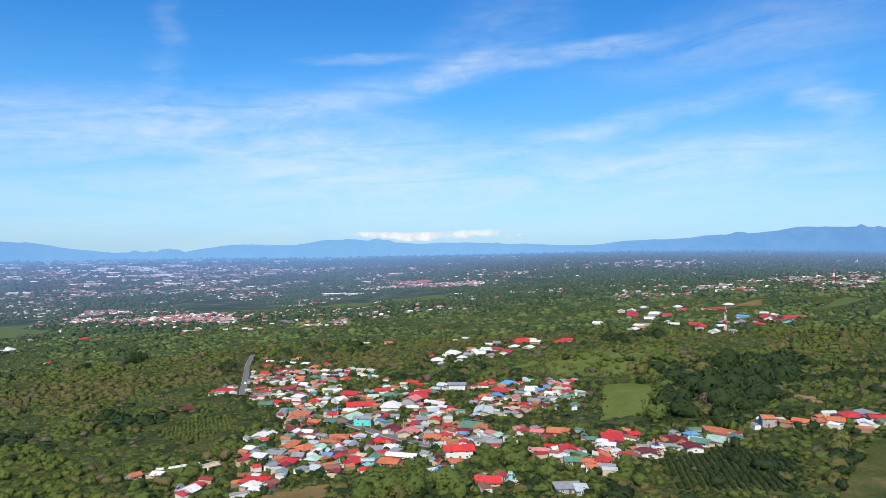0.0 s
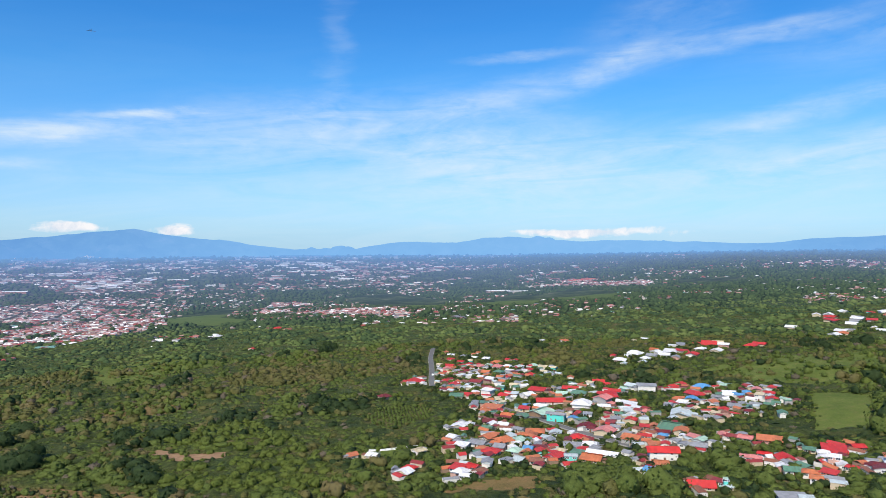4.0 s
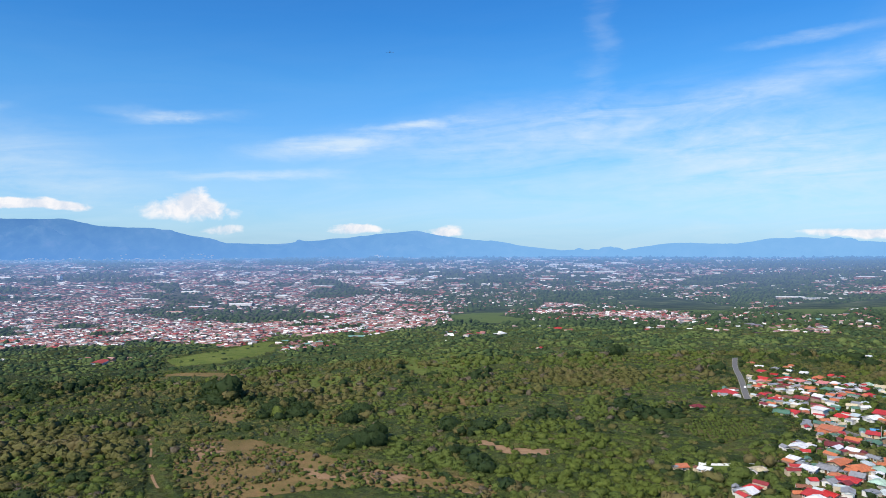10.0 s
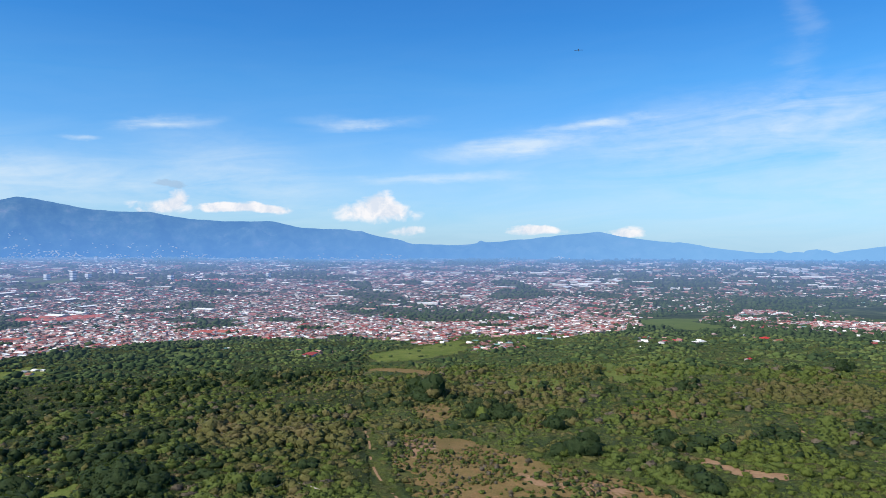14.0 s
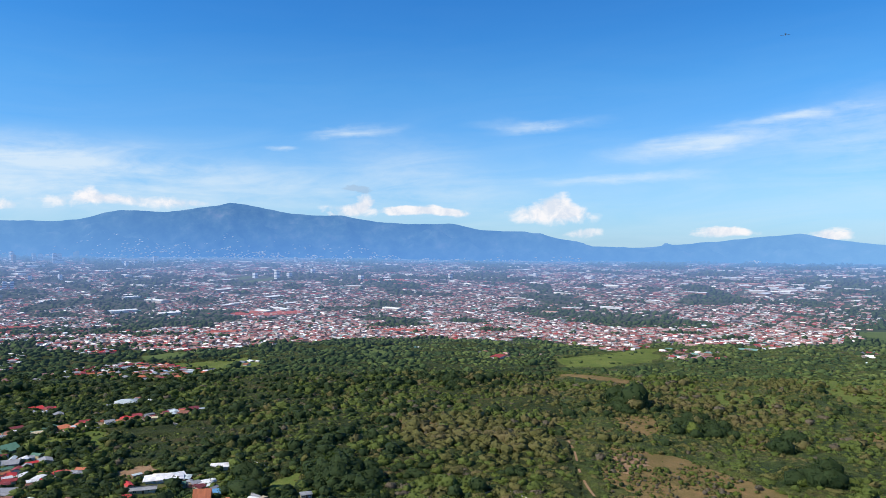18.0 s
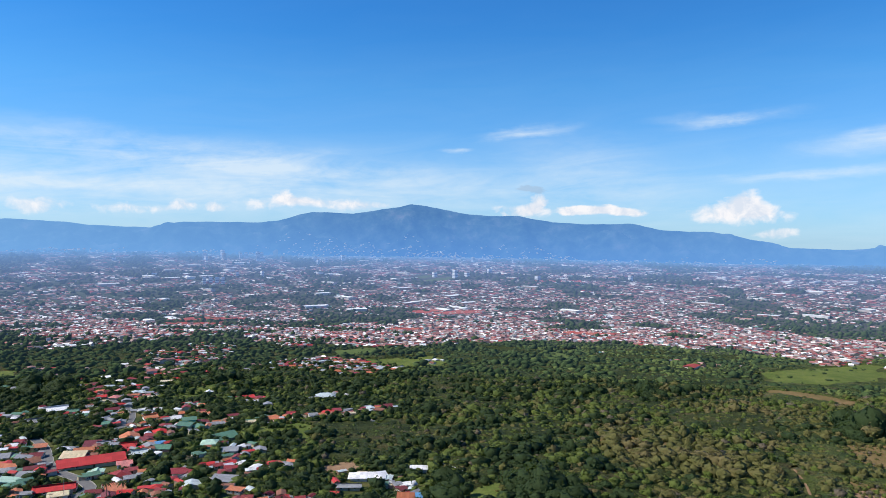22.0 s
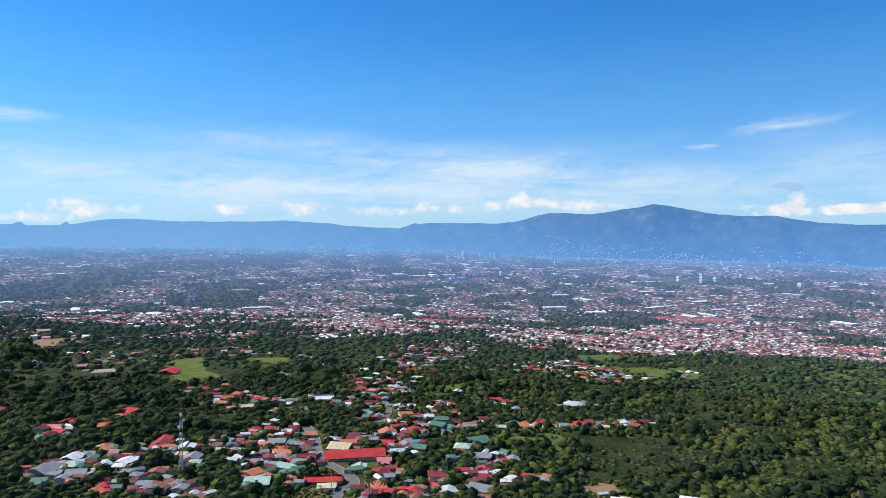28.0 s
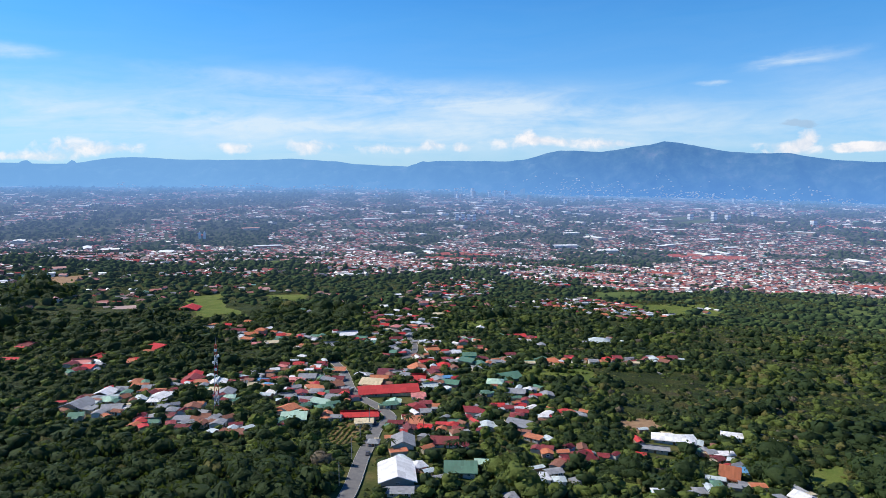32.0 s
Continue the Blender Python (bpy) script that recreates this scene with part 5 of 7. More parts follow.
house(258, 997, 17, 13, 56, "red")
house(278, 973, 11, 11, -19, "grey")
house(264, 1021, 14, 12, -43, "red")
house(268, 951, 12, 13, -19, "white")
house(298, 974, 12, 11, -18, "red")
house(191, 912, 11, 11, -35, "white")
house(216, 835, 10, 10, 44, "white")
house(228, 845, 9, 10, -16, "orange")
house(240, 863, 9, 8, -13, "grey")
house(229, 859, 11, 10, -29, "white")
house(271, 858, 12, 10, -9, "white")
house(274, 892, 7, 7, 64, "white")
house(293, 849, 13, 14, -6, "red")
house(294, 826, 9, 9, -22, "red")
house(283, 804, 8, 6, -22, "grey")
house(288, 771, 11, 11, 63, "white")
house(336, 872, 13, 12, 42, "grey")
house(313, 820, 10, 9, 6, "white")
house(373, 902, 13, 11, -40, "blue")
house(354, 866, 13, 11, 52, "grey")
house(351, 834, 11, 12, -4, "maroon")
house(373, 861, 13, 10, 65, "maroon")
house(392, 873, 16, 17, 82, "red")
house(414, 904, 12, 9, 78, "white")
house(394, 849, 13, 13, -16, "maroon")
house(414, 936, 11, 8, -10, "white")
house(362, 822, 11, 12, 54, "red")
house(409, 853, 16, 13, -11, "red")
house(422, 856, 16, 12, -16, "rust")
house(394, 827, 14, 15, 73, "rust")
house(306, 763, 9, 9, 103, "grey")
house(385, 1020, 15, 11, 61, "red")
house(438, 1113, 14, 12, -37, "white")
house(351, 1051, 15, 11, -11, "red")
house(354, 1099, 12, 11, 2, "white")
house(369, 1021, 11, 12, 65, "orange")
house(335, 1094, 12, 10, 74, "red")
house(334, 1024, 11, 12, 74, "orange")
house(-182, 571, 12, 10, 75, "red")
house(-188, 568, 8, 7, 21, "red")
house(-187, 500, 7, 8, 54, "maroon")
house(-182, 590, 7, 5, 50, "rust")
house(-118, 319, 6, 7, 72, "white")
house(-117, 325, 6, 6, -17, "red")
house(-121, 318, 5, 5, -37, "grey")
house(-93, 325, 6, 7, -16, "red")
house(-86, 327, 6, 5, -28, "red")
house(-80, 334, 6, 5, 94, "grey")
house(-81, 319, 6, 5, 64, "rust")
house(-86, 313, 6, 5, -7, "white")
house(-90, 319, 6, 7, 68, "white")
house(-143, 345, 6, 6, -9, "white")
house(-154, 344, 6, 5, -59, "orange")
house(-120, 353, 6, 6, 56, "cream")
house(-623, 1200, 14, 13, 66, "red")
house(-577, 1145, 13, 13, 62, "rust")
house(-686, 1090, 15, 17, -12, "white")
house(-493, 861, 6, 7, 86, "red")
house(-102, 872, 7, 5, 51, "white")
house(-74, 866, 9, 9, 49, "orange")
house(-450, 1203, 10, 10, 70, "white")
house(-425, 1229, 14, 14, -34, "white")
house(-159, 717, 6, 6, -16, "white")

GROUP = "village along the main road"
house(-432, -121, 17, 14, 12, "white", style="gable", annex=0, rise=2.6)
house(-416, -117, 12, 6, 97, "white", style="shed", annex=0)
house(-442, -114, 7, 8, 211, "white")
house(-471, -125, 14, 11, 10, "pale", style="gable", annex=0, rise=2.4)
house(-444, -96, 15, 10, 95, "green", style="gable", annex=0, rise=3.4)
house(-454, -87, 8, 7, 89, "mint")
house(-475, -106, 13, 8, 92, "red", style="gable", annex=0, rise=2.6)
house(-492, -102, 7, 7, 112, "pink")
house(-506, -88, 9, 8, 181, "pale")
house(-477, -128, 13, 4, 104, "orange", style="shed")
house(-493, -125, 9, 7, 197, "maroon")
house(-507, -125, 11, 11, 103, "orange")
house(-497, -118, 8, 8, 76, "red")
house(-503, -134, 8, 7, 92, "maroon")
house(-468, -138, 6, 6, 94, "grey")
house(-513, -155, 18, 9, 102, "red", style="step", annex=0)
house(-515, -148, 7, 7, 95, "red")
house(-501, -150, 10, 6, 102, "cream", style="shed", annex=0)
house(-505, -148, 5, 4, 96, "cream")
house(-561, -149, 31, 13, 108, "red", style="gable", annex=0, rise=3.0, wall="cream")
house(-580, -162, 15, 15, 83, "cream")
house(-595, -161, 12, 10, 96, "orange")
house(-603, -175, 8, 8, 207, "white")
house(-613, -161, 11, 12, 94, "maroon")
house(-615, -154, 9, 8, 99, "grey")
house(-605, -145, 9, 9, 98, "pale")
house(-597, -136, 10, 11, 90, "red")
house(-621, -145, 9, 8, 199, "grey")
house(-534, -128, 10, 11, 203, "red")
house(-542, -124, 7, 7, 107, "red")
house(-527, -122, 7, 7, 105, "grey")
house(-555, -130, 9, 8, 102, "pink")
house(-535, -143, 9, 7, 116, "green")
house(-541, -141, 7, 7, 185, "mint")
house(-577, -126, 10, 9, 108, "pale")
house(-602, -118, 7, 7, 109, "blue")
house(-594, -123, 10, 8, 200, "grey")
house(-588, -114, 11, 10, 80, "mint")
house(-633, -142, 13, 13, 196, "terra")
house(-663, -140, 12, 9, 122, "red")
house(-648, -125, 12, 10, 198, "red")
house(-675, -126, 10, 9, 180, "red")
house(-635, -128, 10, 8, 78, "red")
house(-617, -128, 9, 8, 204, "maroon")
house(-533, -96, 11, 11, 191, "red")
house(-521, -99, 7, 5, 196, "red")
house(-548, -84, 8, 7, 100, "red")
house(-545, -78, 8, 6, 111, "red")
house(-551, -71, 7, 7, 178, "red")
house(-562, -68, 6, 6, 171, "red")
house(-539, -70, 8, 6, 82, "red")
house(-529, -73, 8, 9, 86, "red")
house(-512, -72, 13, 14, 170, "white")
house(-530, -59, 6, 5, 98, "white")
house(-545, -47, 6, 7, 203, "red")
house(-543, -40, 6, 5, 62, "pale")
house(-511, -105, 7, 7, 95, "green")
house(-504, -105, 6, 6, 175, "red")
house(-572, -92, 7, 7, 106, "mint")
house(-580, -74, 12, 11, 85, "grey")
house(-587, -66, 6, 5, 166, "white")
house(-589, -63, 5, 5, 85, "white")
house(-596, -87, 11, 11, 88, "mint")
house(-613, -79, 14, 15, 123, "green")
house(-579, -55, 9, 9, 187, "white")
house(-669, -121, 10, 9, 86, "pale")
house(-659, -110, 12, 11, 170, "green")
house(-686, -110, 11, 10, 99, "green")
house(-661, -100, 9, 9, 200, "green")
house(-689, -100, 11, 9, 197, "maroon")
house(-674, -92, 10, 8, 101, "grey")
house(-672, -86, 8, 8, 200, "white")
house(-689, -82, 9, 7, 192, "pink")
house(-708, -78, 9, 10, 112, "maroon")
house(-637, -101, 10, 7, 198, "grey")
house(-804, -62, 9, 8, 175, "red")
house(-814, -71, 11, 10, 103, "red")
house(-811, -79, 8, 7, 95, "red")
house(-784, -65, 7, 6, 105, "white")
house(-767, -53, 10, 8, 185, "white")
house(-683, -47, 10, 10, 120, "orange")
house(-693, -54, 8, 8, 185, "green")
house(-710, -34, 9, 10, 97, "red")
house(-695, -31, 7, 8, 178, "red")
house(-685, -29, 8, 8, 197, "white")
house(-668, -43, 9, 9, 204, "orange")
house(-671, -63, 6, 6, 97, "cream")
house(-800, -0, 19, 16, 82, "pale")
house(-814, 9, 12, 9, 170, "grey")
house(-811, 15, 7, 7, 182, "red")
house(-790, -11, 9, 9, 102, "white")
house(-701, -5, 8, 8, 118, "red")
house(-710, 4, 8, 8, 94, "red")
house(-686, -17, 8, 7, 100, "grey")
house(-688, -10, 7, 7, 117, "terra")
house(-693, 9, 7, 6, 128, "rust")
house(-693, 15, 7, 5, 78, "cream")
house(-716, 33, 9, 8, 182, "pale")
house(-725, 41, 8, 6, 192, "red")
house(-729, 50, 8, 7, 92, "maroon")
house(-709, 39, 8, 7, 57, "rust")
house(-726, 32, 7, 5, 108, "grey")
house(-704, 23, 7, 5, 183, "rust")
house(-513, 5, 18, 9, 80, "white", style="hip", annex=0)
house(-497, -7, 15, 7, 80, "white", style="step", annex=0)
house(-515, 13, 7, 6, 96, "white")
house(-516, 3, 7, 6, 181, "cream")
house(-525, 37, 12, 9, 75, "white", style="hip", annex=0, wall="white")
house(-496, 25, 10, 5, 95, "white", style="shed", annex=0)
house(-497, 19, 6, 6, 110, "white")
house(-500, 17, 5, 4, 178, "grey")
house(-462, 18, 9, 5, 68, "orange", style="gable", annex=0, rise=5.0, wall="cream")
house(-471, 25, 7, 7, 88, "blue")
house(-453, 10, 6, 7, 93, "green")
house(-452, 21, 6, 5, 173, "white")
house(-443, 1, 6, 6, 95, "grey")
house(-488, 20, 6, 6, 121, "maroon")
house(-454, -57, 8, 6, 114, "white")
house(-446, -63, 8, 9, 195, "white")
house(-446, -55, 6, 6, 187, "pale")
house(-493, -65, 9, 5, 60, "terra", style="shed", annex=0)
house(-475, -59, 6, 6, 188, "orange")
house(-476, -43, 11, 12, 117, "maroon")
house(-481, -40, 5, 5, 188, "red")
house(-468, -51, 6, 6, 182, "red")
house(-424, -75, 6, 6, 201, "white")
house(-439, 39, 8, 9, 215, "white")
house(-435, 30, 8, 6, 205, "white")
house(-439, -16, 6, 6, 96, "white")
house(-439, 64, 6, 5, 81, "grey")
house(-480, -33, 6, 5, 90, "red")
house(-480, -290, 13, 13, 173, "white")
house(-465, -281, 7, 7, 109, "mint")
house(-475, -281, 6, 6, 181, "grey")
house(-509, -294, 11, 11, 184, "white")
house(-495, -289, 9, 8, 185, "grey")
house(-493, -283, 9, 9, 96, "mint")
house(-480, -272, 10, 9, 109, "pale")
house(-511, -283, 7, 6, 190, "green")
house(-531, -287, 10, 10, 108, "orange")
house(-542, -295, 9, 7, 187, "orange")
house(-526, -281, 9, 8, 105, "grey")
house(-521, -292, 8, 7, 199, "white")
house(-514, -270, 7, 7, 176, "maroon")
house(-523, -270, 6, 5, 97, "terra")
house(-506, -262, 12, 10, 175, "white")
house(-498, -260, 7, 7, 103, "white")
house(-499, -268, 7, 7, 204, "pale")
house(-485, -285, 6, 6, 84, "pale")
house(-470, -273, 6, 6, 189, "grey")
house(-475, -266, 6, 5, 84, "rust")
house(-488, -250, 6, 7, 81, "grey")
house(-485, -244, 6, 7, 179, "grey")
house(-488, -266, 6, 5, 62, "cream")
house(-500, -278, 6, 7, 161, "rust")
house(-498, -297, 6, 6, 79, "pink")
house(-467, -244, 8, 7, 103, "green")
house(-466, -249, 6, 6, 194, "red")
house(-493, -237, 8, 9, 196, "pink")
house(-486, -238, 6, 6, 183, "maroon")
house(-475, -234, 8, 8, 197, "white")
house(-477, -228, 7, 6, 185, "rust")
house(-483, -226, 7, 6, 106, "rust")
house(-473, -223, 7, 5, 183, "rust")
house(-483, -221, 6, 6, 171, "white")
house(-476, -216, 7, 7, 183, "grey")
house(-476, -221, 5, 4, 117, "rust")
house(-466, -208, 6, 5, 178, "rust")
house(-466, -202, 6, 7, 116, "rust")
house(-471, -229, 6, 5, 125, "white")
house(-477, -241, 6, 5, 93, "maroon")
house(-559, -269, 12, 13, 189, "red")
house(-573, -274, 9, 9, 196, "red")
house(-553, -261, 9, 9, 215, "orange")
house(-550, -268, 7, 7, 87, "red")
house(-558, -252, 12, 10, 194, "white")
house(-534, -244, 7, 6, 94, "cream")
house(-529, -235, 12, 10, 186, "pale")
house(-520, -229, 7, 7, 106, "mint")
house(-544, -255, 6, 6, 194, "white")
house(-648, -343, 14, 15, 75, "red")
house(-632, -338, 9, 7, 99, "orange")
house(-593, -325, 8, 7, 109, "red")
house(-585, -324, 6, 7, 119, "terra")
house(-596, -354, 13, 10, 178, "red")
house(-577, -352, 13, 12, 106, "pink")
house(-564, -338, 9, 9, 83, "red")
house(-568, -354, 8, 8, 187, "maroon")
house(-556, -340, 8, 8, 207, "maroon")
house(-602, -352, 6, 4, 204, "red")
house(-626, -425, 12, 12, 73, "maroon")
house(-617, -425, 8, 6, 91, "red")
house(-578, -402, 14, 13, 93, "red")
house(-573, -404, 5, 5, 101, "red")
house(-748, -345, 12, 11, 117, "white")
house(-769, -350, 8, 9, 187, "orange")
house(-774, -339, 9, 8, 102, "red")
house(-742, -315, 12, 9, 100, "maroon")
house(-762, -322, 10, 9, 192, "pink")
house(-732, -300, 12, 10, 117, "orange")
house(-740, -294, 9, 10, 91, "orange")
house(-716, -296, 11, 8, 76, "orange")
house(-700, -283, 8, 7, 103, "pink")
house(-710, -274, 12, 9, 112, "cream")
house(-736, -275, 8, 8, 105, "red")
house(-738, -271, 10, 10, 175, "orange")
house(-737, -258, 8, 7, 195, "red")
house(-761, -295, 7, 7, 162, "white")
house(-801, -330, 7, 7, 85, "orange")
house(-851, -413, 20, 17, 192, "red")
house(-870, -291, 8, 6, 189, "white")
house(-877, -301, 7, 7, 75, "mint")
house(-742, -246, 9, 8, 86, "green")
house(-727, -244, 6, 5, 180, "white")
house(-745, -242, 6, 6, 177, "green")
house(-756, -222, 17, 15, 111, "white")
house(-745, -207, 11, 10, 88, "green")
house(-718, -194, 10, 9, 82, "green")
house(-706, -223, 13, 11, 101, "white")
house(-712, -230, 8, 6, 90, "pale")
house(-694, -245, 8, 6, 83, "rust")
house(-685, -245, 6, 5, 188, "white")
house(-653, -230, 7, 6, 171, "white")
house(-626, -234, 6, 7, 181, "red")
house(-618, -233, 6, 6, 171, "pink")
house(-629, -225, 8, 8, 102, "red")
house(-632, -227, 5, 4, 111, "red")
house(-637, -211, 7, 6, 97, "red")
house(-625, -211, 6, 6, 92, "white")
house(-608, -235, 7, 6, 115, "white")
house(-611, -229, 6, 6, 94, "rust")
house(-616, -214, 7, 6, 101, "white")
house(-623, -213, 5, 4, 191, "orange")
house(-621, -194, 9, 8, 97, "terra")
house(-582, -213, 10, 7, 98, "pink")
house(-573, -213, 7, 6, 117, "maroon")
house(-586, -222, 7, 6, 194, "pink")
house(-595, -208, 12, 12, 97, "white")
house(-592, -187, 9, 9, 91, "maroon")
house(-585, -192, 8, 9, 183, "grey")
house(-574, -184, 9, 9, 113, "rust")
house(-558, -190, 11, 9, 72, "terra")
house(-568, -195, 6, 7, 185, "red")
house(-555, -216, 7, 7, 193, "terra")
house(-562, -222, 6, 6, 76, "blue")
house(-558, -205, 8, 6, 113, "pale")
house(-549, -189, 9, 9, 96, "pale")
house(-534, -201, 10, 11, 109, "white")
house(-544, -196, 8, 7, 205, "red")
house(-538, -212, 6, 7, 88, "white")
house(-532, -189, 9, 7, 89, "grey")
house(-552, -176, 11, 8, 106, "maroon")
house(-547, -172, 6, 6, 178, "red")
house(-540, -176, 9, 10, 85, "grey")
house(-560, -174, 6, 7, 110, "pale")
house(-527, -181, 9, 9, 176, "mint")
house(-520, -176, 10, 9, 117, "mint")
house(-511, -193, 10, 10, 153, "orange")
house(-500, -186, 14, 15, 102, "mint")
house(-491, -189, 6, 6, 208, "mint")
house(-508, -171, 6, 6, 203, "terra")
house(-592, -232, 6, 6, 86, "rust")
house(-573, -228, 6, 7, 86, "maroon")
house(-585, -238, 6, 6, 96, "white")
house(-594, -246, 7, 7, 104, "white")
house(-582, -245, 6, 7, 207, "pale")
house(-576, -231, 7, 6, 85, "blue")
house(-569, -238, 6, 7, 95, "rust")
house(-561, -231, 7, 8, 103, "cream")
house(-554, -221, 7, 6, 96, "terra")
house(-735, -195, 7, 7, 99, "white")
house(-836, -199, 9, 8, 94, "maroon")
house(-828, -211, 8, 7, 92, "red")
house(-809, -199, 9, 9, 92, "red")
house(-902, -193, 10, 10, 166, "white")
house(-841, -191, 8, 9, 191, "pink")
house(-866, -181, 8, 8, 189, "red")
house(-807, -188, 9, 9, 165, "pink")
house(-854, -220, 8, 8, 92, "maroon")
house(-790, -193, 7, 6, 97, "cream")
house(-796, -205, 7, 6, 102, "red")
house(-813, -178, 7, 8, 176, "rust")
house(-823, -164, 8, 6, 106, "pink")
house(-813, -157, 9, 9, 101, "cream")
house(-920, -161, 13, 13, 87, "cream")
house(-947, -155, 11, 10, 91, "red")
house(-876, -159, 7, 7, 91, "white")
house(-868, -229, 7, 5, 199, "white")
house(-835, -227, 7, 6, 191, "maroon")
house(-776, -178, 9, 7, 120, "red")
house(-744, -177, 12, 12, 111, "maroon")
house(-774, -170, 7, 7, 185, "white")
house(-798, -165, 7, 7, 179, "pink")
house(-740, -159, 7, 6, 102, "white")
house(-765, -199, 7, 5, 101, "white")
house(-736, -168, 6, 7, 180, "pale")
house(-845, -110, 9, 9, 179, "white")
house(-779, -122, 7, 7, 187, "mint")
house(-766, -123, 6, 7, 121, "grey")
house(-747, -143, 7, 6, 197, "rust")
house(-771, -111, 7, 5, 196, "mint")
house(-705, -141, 11, 12, 113, "orange")
house(-721, -122, 9, 9, 112, "orange")
house(-732, -111, 8, 7, 78, "pink")
house(-736, -118, 8, 7, 184, "red")
house(-726, -104, 6, 5, 98, "terra")
house(-703, -122, 8, 9, 114, "white")
house(-690, -159, 6, 7, 184, "white")
house(-679, -150, 6, 7, 197, "rust")
house(-682, -168, 6, 7, 94, "green")
house(-693, -133, 7, 5, 172, "terra")
house(-728, -146, 6, 7, 197, "white")
house(-697, -173, 6, 7, 212, "white")
house(-718, -170, 6, 7, 203, "white")
house(-961, -229, 10, 10, 110, "white")
house(-948, -200, 8, 9, 158, "red")
house(-954, -188, 10, 8, 118, "pink")
house(-982, -179, 9, 8, 114, "red")
house(-939, -251, 7, 6, 196, "red")
house(-990, -152, 9, 10, 101, "red")
house(-1023, -141, 8, 8, 80, "white")
house(-1021, -113, 9, 8, 168, "pink")
house(-1063, -123, 10, 10, 196, "red")
house(-986, -105, 8, 7, 201, "white")
house(-1049, -26, 9, 8, 92, "orange")
house(-1041, -40, 9, 8, 15, "red")
house(-1025, -51, 8, 9, 94, "white")
house(-1073, -32, 8, 9, -10, "red")
house(-1026, -16, 9, 8, -1, "white")
house(-998, -5, 9, 8, 16, "red")
house(-1019, 7, 8, 8, 1, "orange")
house(-996, 11, 9, 7, 24, "grey")
house(-1015, 23, 9, 7, 15, "red")
house(-990, 27, 9, 10, 93, "orange")
house(-1049, 41, 9, 8, 6, "white")
house(-1014, 43, 9, 9, 35, "pale")
house(-1048, 55, 10, 8, 36, "blue")
house(-1005, 55, 9, 9, 19, "grey")
house(-1057, 70, 10, 10, 109, "white")
house(-1001, 64, 9, 8, -7, "rust")
house(-1044, 78, 10, 10, 104, "pale")
house(-1006, 75, 9, 10, 21, "orange")
house(-981, 64, 9, 8, 113, "orange")
house(-1036, 87, 9, 8, 25, "white")
house(-1085, 71, 8, 9, 109, "grey")
house(-986, 43, 8, 7, 93, "rust")
house(-973, 31, 7, 7, 21, "grey")
house(-978, 48, 8, 7, 24, "red")
house(-985, 75, 8, 6, 131, "red")
house(-1042, 98, 8, 7, 10, "red")
house(-1025, 105, 9, 8, 26, "white")
house(-1034, 113, 9, 9, 115, "white")
house(-1013, 99, 8, 8, 9, "orange")
house(-1145, 174, 9, 9, 35, "white")
house(-1147, 186, 11, 10, 13, "white")
house(-1094, 169, 9, 9, 37, "rust")
house(-1132, 193, 8, 6, 26, "white")
house(-1074, -750, 20, 22, 130, "pale")
house(-1090, -745, 15, 12, 41, "grey")
house(-1083, -605, 8, 6, 32, "white")
house(-967, -527, 10, 10, 26, "green")
house(-976, -547, 9, 8, 101, "white")
house(-1180, -871, 12, 9, 123, "white")

rest_of_houses()


# ---- the valley: backdrop of suburbs and distance ----
vr = np.geomspace(1350, 4985, 46)
va = np.arange(-62, 162, 1.0)
vx, vy = polar_grid(vr, va)
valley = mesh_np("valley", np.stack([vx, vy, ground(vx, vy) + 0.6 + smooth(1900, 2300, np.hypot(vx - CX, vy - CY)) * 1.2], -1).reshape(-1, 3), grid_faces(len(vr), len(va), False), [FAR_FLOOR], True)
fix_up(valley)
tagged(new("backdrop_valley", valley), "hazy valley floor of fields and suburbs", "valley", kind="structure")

crng = np.random.default_rng(23)


def boxes(name, x, y, w, d, h, rot, rise, mats, label, category="buildings", on=None):
    """Many small far buildings as one piece: walls and a pitched or flat roof each."""
    n = len(x)
    if not n:
        return
    c, s = np.cos(rot), np.sin(rot)
    z0 = ground(x, y) if on is None else on
    sx, sy = np.array([-1, 1, 1, -1]), np.array([-1, -1, 1, 1])

    def corner(kx, ky, z):
        lx, ly = kx * w[:, None] / 2, ky * d[:, None] / 2
        return np.stack([x[:, None] + lx * c[:, None] - ly * s[:, None], y[:, None] + lx * s[:, None] + ly * c[:, None], np.broadcast_to(z, lx.shape)], -1)

    low, high = corner(sx, sy, (z0 - 2)[:, None]), corner(sx, sy, (z0 + h)[:, None])
    eave, ridge_v = corner(sx * 1.08, sy * 1.08, (z0 + h)[:, None]), corner(np.array([-1.06, 1.06]), np.zeros(2), (z0 + h + rise)[:, None])
    v = np.concatenate([low, high, eave, ridge_v], 1)          # n x 14 x 3
    f = np.array([[0, 1, 5, 4], [1, 2, 6, 5], [2, 3, 7, 6], [3, 0, 4, 7], [8, 9, 13, 12], [10, 11, 12, 13]])
    faces = (np.arange(n) * 14)[:, None, None] + f[None]
    me = mesh_np(name, v.reshape(-1, 3), faces.reshape(-1, 4), mats, False, np.tile([0, 0, 0, 0, 1, 1], n))
    tagged(new(name, me), label, category, kind="stuff")


def ragged(az, r):
    """Tongues of wood that reach into the town, and of houses that reach out."""
    x, y = CX - np.sin(np.radians(az)) * r, CY + np.cos(np.radians(az)) * r
    return (patchy(x, y, 95, 61) - 0.70) * 420 * smooth(24, 45, az)


